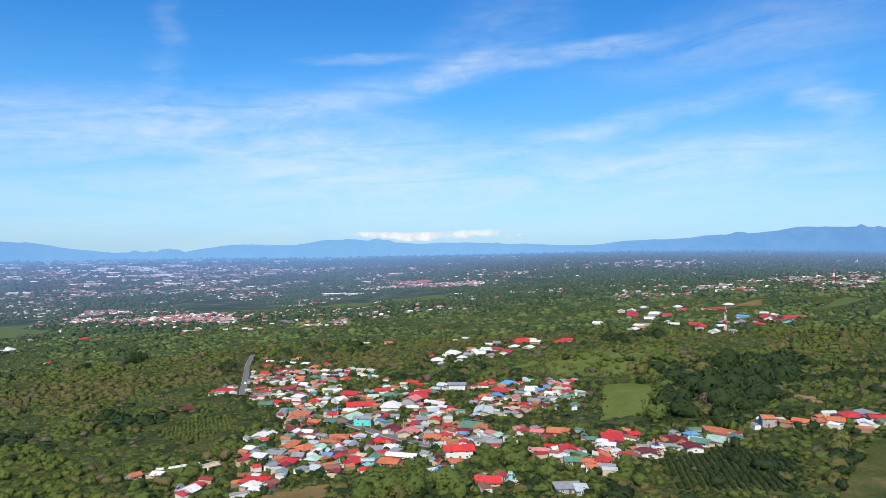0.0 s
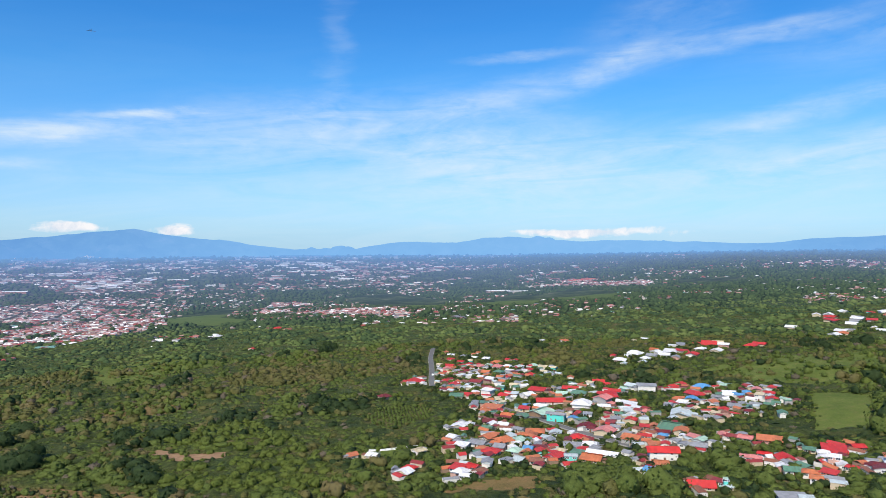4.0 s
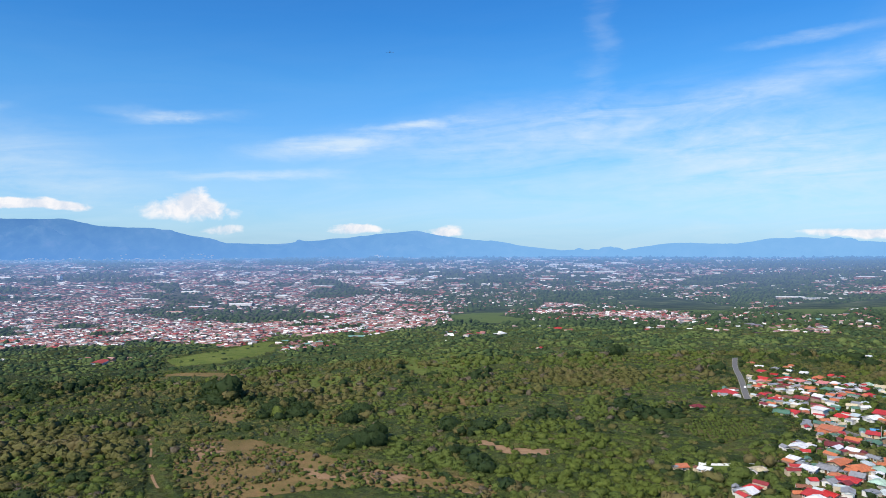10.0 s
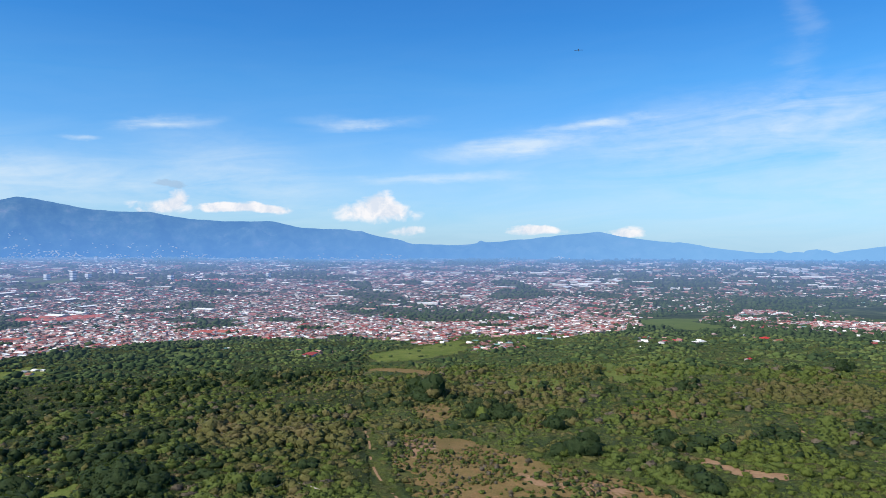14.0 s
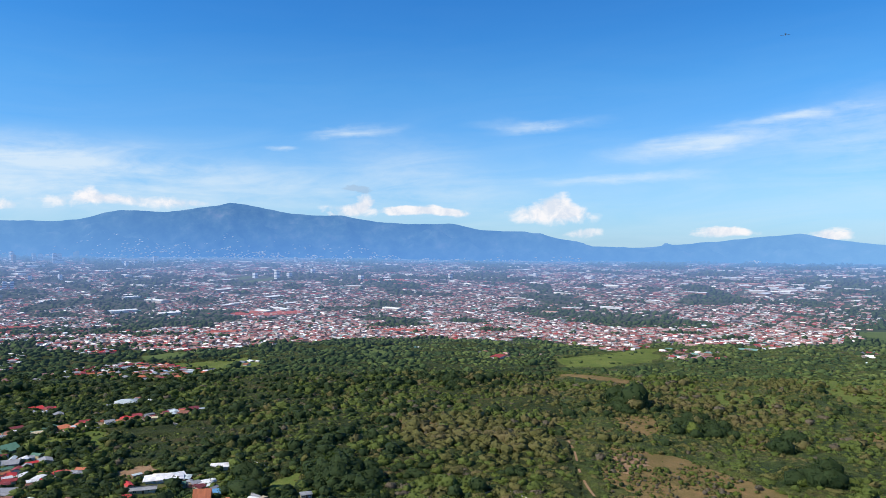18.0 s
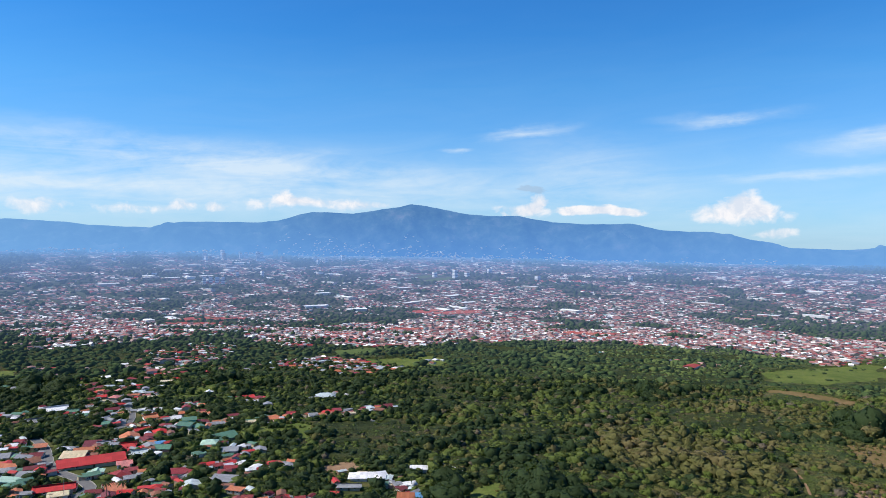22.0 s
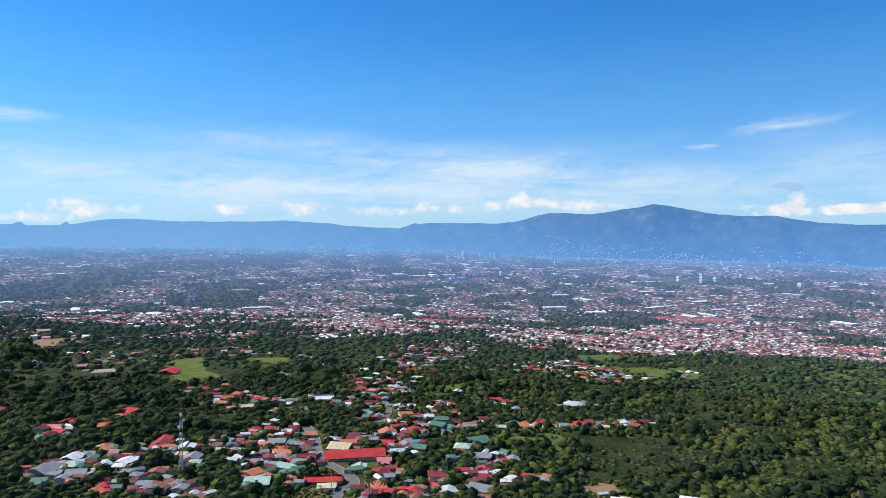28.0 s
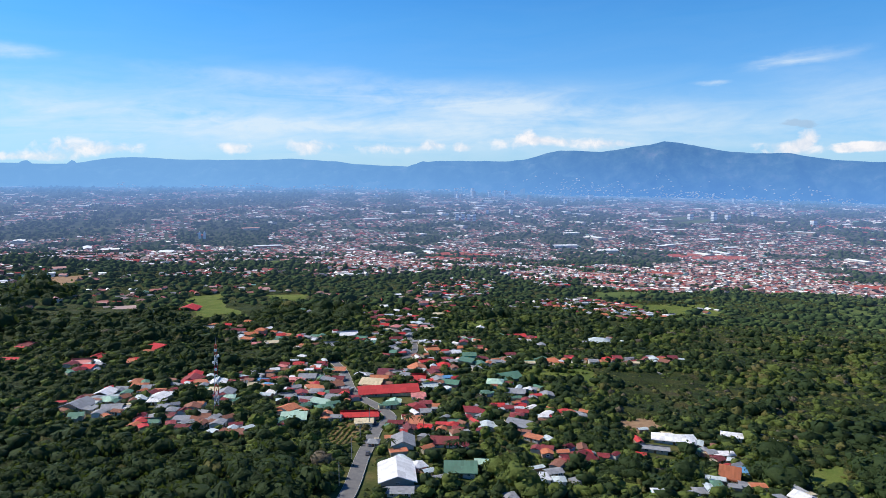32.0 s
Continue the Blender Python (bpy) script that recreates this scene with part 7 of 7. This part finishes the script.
# ---- palms in the gardens ----
def palm(x, y, h, turn):
    base = tagged(new("palm_tree"), "tall palm with drooping green fronds in a garden", "palm", "garden palms")
    base.matrix_basis = pose(x, y, gz(x, y) - 0.2, 0, 0, turn)

    def trunk():
        bm = bmesh.new()
        z = 0.0
        for k in range(6):
            bmesh.ops.create_cone(bm, segments=7, radius1=0.022 - 0.002 * k, radius2=0.020 - 0.002 * k, depth=1 / 6, matrix=Matrix.Translation((0.012 * k * k / 6, 0, (k + 0.5) / 6)), cap_ends=True)
        return bm_mesh("trunk", bm, BARK)

    def frond():
        v, f = [], []
        for k in range(6):
            t = k / 5
            w = 0.42 * math.sin(math.pi * min(0.95, t * 0.85 + 0.12))
            v += [(3.4 * t, -w, 0.9 * t - 2.3 * t * t - 0.12), (3.4 * t, 0, 0.9 * t - 2.3 * t * t + 0.08), (3.4 * t, w, 0.9 * t - 2.3 * t * t - 0.12)]
        for k in range(5):
            a = 3 * k
            f += [(a, a + 3, a + 4, a + 1), (a + 1, a + 4, a + 5, a + 2)]
        return quadmesh("frond", v, f, [LEAF["dark"]], [0] * len(f))

    hang("trunk", shared("palm_trunk", trunk), base, Matrix.Diagonal((h, h, h, 1)))
    for k in range(13):
        hang("frond", shared("palm_frond", frond), base, Matrix.Translation((0.05 * h, 0, h)) @ pose(0, 0, 0, 0, -12 if k % 2 else 8, k * 27.7))


palm(-489, -125, 10, 0)
palm(-488, -118, 10, 47)
palm(-466, -100, 6, 94)
palm(-467, -103, 5, 141)
palm(-469, -96, 6, 188)
palm(-551, -78, 8, 235)
palm(-483, -50, 7, 282)
palm(96, 332, 7, 329)
palm(-460, -129, 6, 16)
palm(-495, 27, 6, 63)
palm(-11, 371, 7, 110)
palm(29, 388, 7, 157)


# ---- trees ----
def crown_template(rng, rings, sides, leaves, flat, leaf, core=0.9):
    """A lumpy dome, radius about 1, standing on z = 0, with leaf clumps standing off it: corners and four-cornered faces."""
    lob = rng.normal(0, 1, (9, 3))
    lob[:, 2] = np.abs(lob[:, 2]) * 0.8
    lob /= np.linalg.norm(lob, axis=1)[:, None]

    def push(d, grow=1.0):
        return grow * (0.60 + 0.52 * np.max(np.clip(d @ lob.T, 0, 1) ** 6, axis=1)) + rng.normal(0, 0.07, len(d))

    th = np.linspace(-0.35, 1.0, rings) * math.pi / 2
    ph = np.arange(sides) * 2 * math.pi / sides
    d = np.array([(math.cos(t) * math.cos(f + 0.4 * k), math.cos(t) * math.sin(f + 0.4 * k), math.sin(t)) for k, t in enumerate(th) for f in ph])
    v = d * push(d, core)[:, None] * (1, 1, 0.95 * flat)
    v[:, 2] += 0.45 * flat
    faces = grid_faces(rings, sides)[:, ::-1]
    e = rng.normal(0, 1, (leaves, 3))
    e[:, 2] = np.abs(e[:, 2]) * 1.1 - 0.3
    e /= np.linalg.norm(e, axis=1)[:, None]
    c = e * (push(e) * rng.uniform(0.90, 1.06, leaves))[:, None] * (1, 1, 0.95 * flat)
    c[:, 2] += 0.45 * flat
    nrm = e + rng.normal(0, 0.40, (leaves, 3))
    nrm /= np.linalg.norm(nrm, axis=1)[:, None]
    t = np.cross(nrm, rng.normal(0, 1, (leaves, 3)))
    t /= np.linalg.norm(t, axis=1)[:, None]
    b = np.cross(nrm, t)
    s = leaf * rng.uniform(0.6, 1.3, (leaves, 1))
    q = np.stack([c - t * s - b * s * 0.7, c + t * s - b * s * 0.6, c + t * s * 0.8 + b * s, c - t * s * 0.6 + b * s * 0.8], 1).reshape(-1, 3)
    k = len(v)
    return np.concatenate([v, q]), np.concatenate([faces, k + np.arange(len(q)).reshape(-1, 4)])


def trunk_mesh(rng):
    """A tapered trunk that forks into limbs; crown radius 1, trunk from z = -1 upwards."""
    bm = bmesh.new()

    def limb(a, b, r0, r1):
        a, b = Vector(a), Vector(b)
        m = Matrix.Translation((a + b) / 2) @ (b - a).to_track_quat("Z", "Y").to_matrix().to_4x4()
        bmesh.ops.create_cone(bm, segments=6, radius1=r0, radius2=r1, depth=(b - a).length, matrix=m, cap_ends=True)

    limb((0, 0, -0.75), (0.02, 0.02, 0.35), 0.085, 0.06)
    for k in range(5):
        a = k * 1.26 + rng.uniform(-0.4, 0.4)
        limb((0.02, 0.02, 0.25), (math.cos(a) * 0.55, math.sin(a) * 0.55, rng.uniform(0.75, 1.1)), 0.05, 0.015)
    return bm_mesh("trunk", bm, BARK)


rng = np.random.default_rng(11)
NEAR_CROWNS = [crown_template(rng, 4, 8, 56, f, 0.10, 0.90) for f in (0.62, 0.78, 0.54, 0.92, 0.7)]
MID_CROWNS = [crown_template(rng, 3, 7, 16, f, 0.13, 0.91) for f in (0.66, 0.82, 0.56, 0.98)]
FAR_CROWNS = [crown_template(rng, 3, 5, 2, f, 0.22, 1.0) for f in (0.6, 0.78, 0.5)]
SPECK_CROWNS = [crown_template(rng, 3, 4, 0, f, 0.3, 1.1) for f in (0.6, 0.8, 0.5)]
GROVE_CROWNS = [crown_template(rng, 5, 9, 110, f, 0.075, 0.88) for f in (0.8, 1.0, 0.66)]


def joined_crowns(name, x, y, size, kinds, templates, mat, label):
    """Many crowns as one piece of woodland."""
    vs, fs, at = [], [], 0
    for k, (tv, tf) in enumerate(templates):
        sel = np.nonzero(kinds == k)[0]
        if not len(sel):
            continue
        a = rng.uniform(0, 6.28, len(sel))
        c, s, R = np.cos(a)[:, None], np.sin(a)[:, None], size[sel][:, None]
        wide, tall = rng.uniform(0.8, 1.3, (len(sel), 1)), rng.uniform(0.75, 1.25, (len(sel), 1))
        lx, ly = tv[None, :, 0] * wide, tv[None, :, 1] / wide
        vx = (lx * c - ly * s) * R + x[sel][:, None]
        vy = (lx * s + ly * c) * R + y[sel][:, None]
        vz = tv[None, :, 2] * R * tall + ground(x[sel], y[sel])[:, None]
        vs.append(np.stack([vx, vy, vz], -1).reshape(-1, 3))
        fs.append((at + np.arange(len(sel))[:, None, None] * len(tv) + tf[None]).reshape(-1, 4))
        at += len(sel) * len(tv)
    if not vs:
        return
    me = mesh_np(name, np.concatenate(vs), np.concatenate(fs), [mat], True)
    tagged(new(name, me), label, "trees", kind="stuff")


def scatter(r0, r1, az0, az1, step):
    """Jittered points on a ring sector of the plan."""
    n = int(r1 * 2 / step)
    i, j = np.meshgrid(np.arange(n), np.arange(n))
    x = CX - r1 + (i + rng.uniform(0, 1, i.shape)) * step
    y = CY - r1 + (j + rng.uniform(0, 1, i.shape)) * step
    x, y = x.ravel(), y.ravel()
    r, a = np.hypot(x - CX, y - CY), np.degrees(np.arctan2(-(x - CX), y - CY))
    a = np.where(a < -120, a + 360, a)
    ok = (r >= r0) & (r < r1) & (a > az0) & (a < az1)
    return x[ok], y[ok]


def allowed(x, y):
    ok = np.ones(len(x), bool)
    for ring, share in KEEP_OUT:
        ok &= ~(inside(x, y, ring) & (rng.uniform(0, 1, len(x)) >= share * 0.8))
    return ok


def by_houses(x, y):
    """How tall a tree may stand: 0 on a house, low in the gardens on its downhill and open side, 1 elsewhere."""
    lim = np.ones(len(x))
    for hx, hy, hr in HOUSE_SPOTS:
        dx, dy = x - hx, y - hy
        near = (np.abs(dx) < 60) & (np.abs(dy) < 60)
        if not near.any():
            continue
        dx, dy = dx[near], dy[near]
        u = np.array([(CX if hy > 100 else -150) - hx, CY - hy])
        u = u / np.hypot(*u)
        along, across = dx * u[0] + dy * u[1], np.abs(dy * u[0] - dx * u[1])
        l = np.ones(len(dx))
        l[np.hypot(dx, dy) < hr * 0.5 + 6] = 0.75
        reach = 10 + 0.035 * math.hypot(hx - CX, hy - CY)
        l[(along > 0) & (along < reach + 12) & (across < hr * 0.5)] = 0.75
        l[(along > 0) & (along < reach) & (across < hr * 0.5)] = 0.55
        l[(np.abs(dx) < hr * 0.56) & (np.abs(dy) < hr * 0.56)] = 0.0
        lim[near] = np.minimum(lim[near], l)
    return lim


LABELS = {"green": "mid green broadleaf woodland on the hillside", "bright": "bright yellow-green scrub and young trees", "dark": "dark green tall broadleaf trees",
          "olive": "olive and half-dry trees", "dry": "bare grey-brown dry-season trees"}
SORTS = ["green", "bright", "dark", "olive", "dry"]


def species(x, y, tone=0.0):
    u = np.clip(0.62 * patchy(x, y, 13, 44) + 0.38 * rng.uniform(0, 1, len(x)), 0, 0.999)
    d, o = patchy(x, y, 70, 3), patchy(x, y, 90, 8)
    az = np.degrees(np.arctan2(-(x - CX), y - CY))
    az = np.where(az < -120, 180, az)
    # past 50 degrees the extra dark leaves stand in for back-lit shade
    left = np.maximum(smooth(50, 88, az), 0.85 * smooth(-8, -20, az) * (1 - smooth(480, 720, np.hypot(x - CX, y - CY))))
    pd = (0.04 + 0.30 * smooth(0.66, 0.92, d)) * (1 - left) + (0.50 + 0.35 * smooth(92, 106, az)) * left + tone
    po = (0.20 + 0.40 * smooth(0.55, 0.9, o)) * (1 - 0.85 * left)
    pb = 0.30 * (1 - smooth(0.4, 0.8, d)) * (1 - 0.9 * left)
    py = 0.03
    k = np.zeros(len(x), int)
    k[u < pd + po + pb + py] = 4
    k[u < pd + po + pb] = 3
    k[u < pd + pb] = 1
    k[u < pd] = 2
    return k


def crown_mesh(tpl, sort):
    return mesh_np("crown", tpl[0], tpl[1], [LEAF[sort]], True)


TREE_WORDS = {"green": "mid green leafy tree on the hillside", "bright": "bright yellow-green young leafy tree", "dark": "large dark green spreading tree", "olive": "olive half-dry leafy tree",
              "dry": "grey-brown dry-season tree with thin crown"}


def tree_things(x, y, R, k, kind):
    """The trees that stand nearest to the flight become things with trunk and crown; the rest is handed back."""
    line = np.stack([np.interp(np.linspace(0, 1, 12), [0, 1], [0, -155]), np.interp(np.linspace(0, 1, 12), [0, 1], [0, -70])], 1)
    far = np.min(np.hypot(x[:, None] - line[None, :, 0], y[:, None] - line[None, :, 1]), 1)
    az = np.degrees(np.arctan2(-(x - CX), y - CY))
    pick = np.argsort(np.where((R > 2.3) & (far > 205) & (az > -32) & (az < 128), far, 1e9))[:300]
    trunks = [trunk_mesh(random.Random(q)) for q in range(3)]
    for q in pick:
        base = new("tree")
        base.matrix_basis = Matrix.Translation((x[q], y[q], gz(x[q], y[q]) - 0.05)) @ pose(0, 0, 0, 0, 0, float(rng.uniform(0, 360))) @ Matrix.Scale(float(R[q]), 4)
        sort = SORTS[k[q]]
        tagged(base, TREE_WORDS[sort], "tree", "trees nearest below")
        hang("trunk", trunks[q % 3], base, Matrix.Translation((0, 0, 0.74)))
        hang("crown", shared(("crown", int(kind[q]), sort), lambda: crown_mesh(NEAR_CROWNS[kind[q]], sort)), base, Matrix.Translation((0, 0, 0.30)) @ Matrix.Diagonal((1, 1, 1.1, 1)))
    keep = np.ones(len(x), bool)
    keep[pick] = False
    return x[keep], y[keep], R[keep], k[keep], kind[keep]


def forest(tag, r0, r1, az0, az1, step, size, templates, tone=0.0, thin=0.0, things=0):
    x, y = scatter(r0, r1, az0, az1, step)
    ok = allowed(x, y)
    az = np.degrees(np.arctan2(-(x - CX), y - CY))
    az = np.where(az < -120, az + 360, az)
    ok &= np.hypot(x - CX, y - CY) < town_edge(az, np.hypot(x - CX, y - CY)) + rng.normal(20, 25, len(x))
    if thin:
        ok &= rng.uniform(0, 1, len(x)) > thin
    x, y = x[ok], y[ok]
    lim = by_houses(x, y)
    ok = (lim > 0) & ((lim == 1) | (rng.uniform(0, 1, len(x)) < 0.95))
    x, y, lim = x[ok], y[ok], lim[ok]
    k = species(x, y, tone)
    k[(lim < 1) & (k == 2)] = 0
    R = (size[0] + (size[1] - size[0]) * rng.uniform(0, 1, len(x)) ** 1.7) * np.where(k == 2, 1.35, 1.0) * np.where(k == 1, 0.8, 1.0) * (0.6 + 0.6 * patchy(x, y, 40, 21)) * lim
    big = np.zeros(len(x), bool)
    for ring, sort, size_k in GROVES:
        sel = inside(x, y, ring)
        k[sel] = np.where(rng.uniform(0, 1, sel.sum()) < 0.85, SORTS.index(sort), k[sel])
        R[sel] = np.maximum(R[sel], rng.uniform(size[0], size[1], sel.sum())) * size_k * lim[sel]
        if size_k > 1.4:
            big |= sel
    for i, s in enumerate(SORTS):
        m = big & (k == i) & (rng.uniform(0, 1, len(x)) < 0.6)
        joined_crowns("grove", x[m], y[m], R[m], rng.integers(0, 3, m.sum()), GROVE_CROWNS, LEAF[s], "grove of tall dark spreading trees")
    x, y, R, k = x[~big], y[~big], R[~big], k[~big]
    kind = rng.integers(0, len(templates), len(x))
    if things:
        x, y, R, k, kind = tree_things(x, y, R, k, kind)
    # crowns past 880 m take the leaf colours with haze painted in
    deep = np.hypot(x - CX, y - CY) > 880
    for i, s in enumerate(SORTS):
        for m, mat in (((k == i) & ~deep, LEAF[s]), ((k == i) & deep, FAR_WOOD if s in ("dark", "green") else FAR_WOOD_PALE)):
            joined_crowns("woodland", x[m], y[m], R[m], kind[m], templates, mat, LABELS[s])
    return len(x)


def scrub_cover(r0, r1, dr, az0, az1, da, tall, mat):
    """A low uneven mat of scrub that closes the ground between the trees; it dips under clearings, roads and gardens."""
    rr, aa = np.arange(r0, r1 + dr, dr), np.arange(az0, az1, da)
    x, y = polar_grid(rr, aa)
    x, y = x + rng.normal(0, dr * 0.3, x.shape), y + rng.normal(0, dr * 0.3, x.shape)
    fx, fy = x.ravel(), y.ravel()
    lump = rng.uniform(0, 1, x.shape) ** 1.5
    lump = (2 * lump + np.roll(lump, 1, 1) + np.roll(lump, 1, 0)) / 3
    up = tall * (0.15 + 0.35 * patchy(fx, fy, 6, 72) + lump.ravel() * 1.1)
    edge = np.minimum(np.arange(len(rr)), np.arange(len(rr))[::-1])[:, None] + 0 * x
    up = np.where(edge.ravel() < 1, -0.6, up)
    for ring, share in KEEP_OUT:
        if share < 0.72:
            up[inside(fx, fy, ring)] = -1.5
    for hx, hy, hr in HOUSE_SPOTS:
        wide = 1.0 if hr == 6.0 else hr * 0.5 + 5      # 6.0: the verge of a road or clearing
        near = (np.abs(fx - hx) < wide) & (np.abs(fy - hy) < wide)
        up[near] = -1.5
    z = ground(fx, fy) + up
    me = mesh_np("scrub_cover", np.stack([fx, fy, z], -1), grid_faces(len(rr), len(aa), False), [mat], True)
    fix_up(me)
    tagged(new("scrub_cover", me), "low green scrub that covers the hillside", "scrub", kind="stuff")


HOUSES = list(HOUSE_SPOTS)
# gardens and verges are kept low beside the roads and in front of the clearings
for ring, share in KEEP_OUT:
    for (ax, ay), (bx, by) in zip(ring, ring[1:] + ring[:1]):
        if share < 0.3:
            HOUSE_SPOTS += [(ax + (bx - ax) * q, ay + (by - ay) * q, 6.0) for q in np.linspace(0, 1, max(2, int(math.hypot(bx - ax, by - ay) / 9)))]

# left of 56 degrees lies the darkened copy, for the back-lit slopes
for az0, az1, mat in ((-37, 56, SCRUB), (56, 133, SHADED_SCRUB)):
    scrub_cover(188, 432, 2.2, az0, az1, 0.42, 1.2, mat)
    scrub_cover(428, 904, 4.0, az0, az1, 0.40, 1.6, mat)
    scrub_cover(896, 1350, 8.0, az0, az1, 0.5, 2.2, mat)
forest("near", 190, 430, -37, 133, 5.2, (1.9, 5.2), NEAR_CROWNS, things=300)
forest("mid", 430, 600, -37, 133, 5.2, (1.9, 5.0), MID_CROWNS)
forest("mid", 600, 900, -37, 133, 6.4, (2.4, 5.8), MID_CROWNS)
forest("far", 900, 2150, -37, 133, 9.2, (3.4, 6.8), FAR_CROWNS)


def gardens():
    """Shrubs, fruit trees and tall shade trees between the houses."""
    hx, hy, hr = (np.array([h[k] for h in HOUSES], float) for k in range(3))
    for c0, c1, c2, step, size, share, odds in ((150, 900, "spur", 4.6, (1.3, 3.3), 0.9, [0.42, 0.13, 0.45]), (-900, 150, "road", 5.0, (1.9, 4.9), 0.92, [0.24, 0.06, 0.70])):
        sel = (hy > c0) & (hy <= c1) & (np.hypot(hx - CX, hy - CY) < 1000)
        qx, qy, qr = hx[sel], hy[sel], hr[sel]
        reach = 17 if c0 > 0 else 25
        gx, gy = np.meshgrid(np.arange(qx.min() - 20, qx.max() + 20, step), np.arange(qy.min() - 20, qy.max() + 20, step))
        x, y = gx.ravel() + rng.normal(0, step * 0.35, gx.size), gy.ravel() + rng.normal(0, step * 0.35, gx.size)
        R = rng.uniform(*size, len(x))
        by, free = np.zeros(len(x), bool), rng.uniform(0, 1, len(x)) < share
        for k in range(len(qx)):
            dx, dy, half = np.abs(x - qx[k]), np.abs(y - qy[k]), (qr[k] - 3.0) * 0.5 if qr[k] > 8 else qr[k] * 0.5
            by |= (dx < reach) & (dy < reach)
            free &= (dx > half + R * 0.25) | (dy > half + R * 0.25)
        ok = by & free & allowed(x, y)
        x, y, R = x[ok], y[ok], R[ok]
        k, sort = rng.integers(0, 4, len(x)), rng.choice(3, len(x), p=odds)
        for i in range(3):
            m = sort == i
            joined_crowns("garden_trees", x[m], y[m], R[m], k[m], MID_CROWNS, LEAF[SORTS[i]], "garden shrubs and fruit trees between the houses")


gardens()


def hedges():
    """Shrubs that have grown up along the edges of the open patches."""
    xs, ys = [], []
    for ring, share in KEEP_OUT:
        c = np.array(ring, float)
        if np.hypot(*(c.mean(0) - (CX, CY))) > 900 or len(c) > 9:
            continue
        for a, b in zip(c, np.roll(c, -1, 0)):
            n = int(np.hypot(*(b - a)) / 2.6) + 1
            q = a + (b - a) * rng.uniform(0, 1, (n, 1)) + rng.normal(0, 1.8, (n, 2))
            xs.append(q[:, 0])
            ys.append(q[:, 1])
    x, y = np.concatenate(xs), np.concatenate(ys)
    ok = rng.uniform(0, 1, len(x)) < 0.75
    x, y = x[ok], y[ok]
    sort = rng.choice(4, len(x), p=[0.45, 0.2, 0.2, 0.15])
    R, k = rng.uniform(0.8, 2.3, len(x)), rng.integers(0, 4, len(x))
    for i in range(4):
        m = sort == i
        joined_crowns("hedge_shrubs", x[m], y[m], R[m], k[m], MID_CROWNS, LEAF[SORTS[i]], "shrubs along the edges of the clearings")


hedges()


def dry_scrub():
    """Low ochre and olive bushes that half cover the dry pastures and the bare soil."""
    for corners, share, mat in OPEN_SCRUB:
        c = np.array(corners, float)
        lo, hi = c.min(0), c.max(0)
        step = 3.3 if mat is DRYGRASS else 5.5
        gx, gy = np.meshgrid(np.arange(lo[0], hi[0], step), np.arange(lo[1], hi[1], step))
        x, y = gx.ravel() + rng.normal(0, step * 0.4, gx.size), gy.ravel() + rng.normal(0, step * 0.4, gx.size)
        ok = inside(x, y, corners) & (patchy(x, y, 16, 55) > (0.42 if mat is DRYGRASS else 0.6)) & (by_houses(x, y) > 0)
        x, y = x[ok], y[ok]
        sort = rng.choice([0, 1, 3, 4], len(x), p=[0.14, 0.12, 0.56, 0.18])
        R, k = rng.uniform(0.6, 2.0, len(x)) * (0.6 + 0.6 * patchy(x, y, 25, 12)), rng.integers(0, 4, len(x))
        for i in (0, 1, 3, 4):
            m = sort == i
            joined_crowns("dry_scrub", x[m], y[m], R[m], k[m], MID_CROWNS, LEAF[SORTS[i]], "low olive and ochre scrub on dry ground")


dry_scrub()


def valley_trees():
    """Dark trees and hedges between the far houses."""
    for x, y, step in GAPS:
        R = rng.uniform(0.35, 0.66, len(x)) * step
        x, y = x + rng.normal(0, step * 0.4, len(x)), y + rng.normal(0, step * 0.4, len(x))
        close = np.hypot(x - CX, y - CY) < 1350
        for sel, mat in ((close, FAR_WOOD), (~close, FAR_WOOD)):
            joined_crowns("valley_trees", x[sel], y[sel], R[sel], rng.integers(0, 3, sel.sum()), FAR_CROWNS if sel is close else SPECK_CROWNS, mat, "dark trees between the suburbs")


valley_trees()


# ---- planted rows ----
def crop_rows(corners, angle, gap, step, size, label):
    c = np.array(corners, float)
    m, reach = c.mean(0), np.ptp(c, axis=0).max()
    u, v = np.meshgrid(np.arange(-reach, reach, step), np.arange(-reach, reach, gap))
    u, v = u.ravel() + rng.normal(0, 0.25, u.size), v.ravel() + rng.normal(0, 0.18, u.size)
    a = radians(angle)
    x, y = m[0] + u * math.cos(a) - v * math.sin(a), m[1] + u * math.sin(a) + v * math.cos(a)
    ok = inside(x, y, corners) & (by_houses(x, y) > 0) & (rng.uniform(0, 1, len(x)) < 0.93)
    x, y = x[ok], y[ok]
    joined_crowns("crop_rows", x, y, rng.uniform(0.8, 1.2, len(x)) * size, rng.integers(0, 4, len(x)), MID_CROWNS, LEAF["dark" if "dark" in label else "green"], label)


for rows in ROWS:
    crop_rows(*rows)
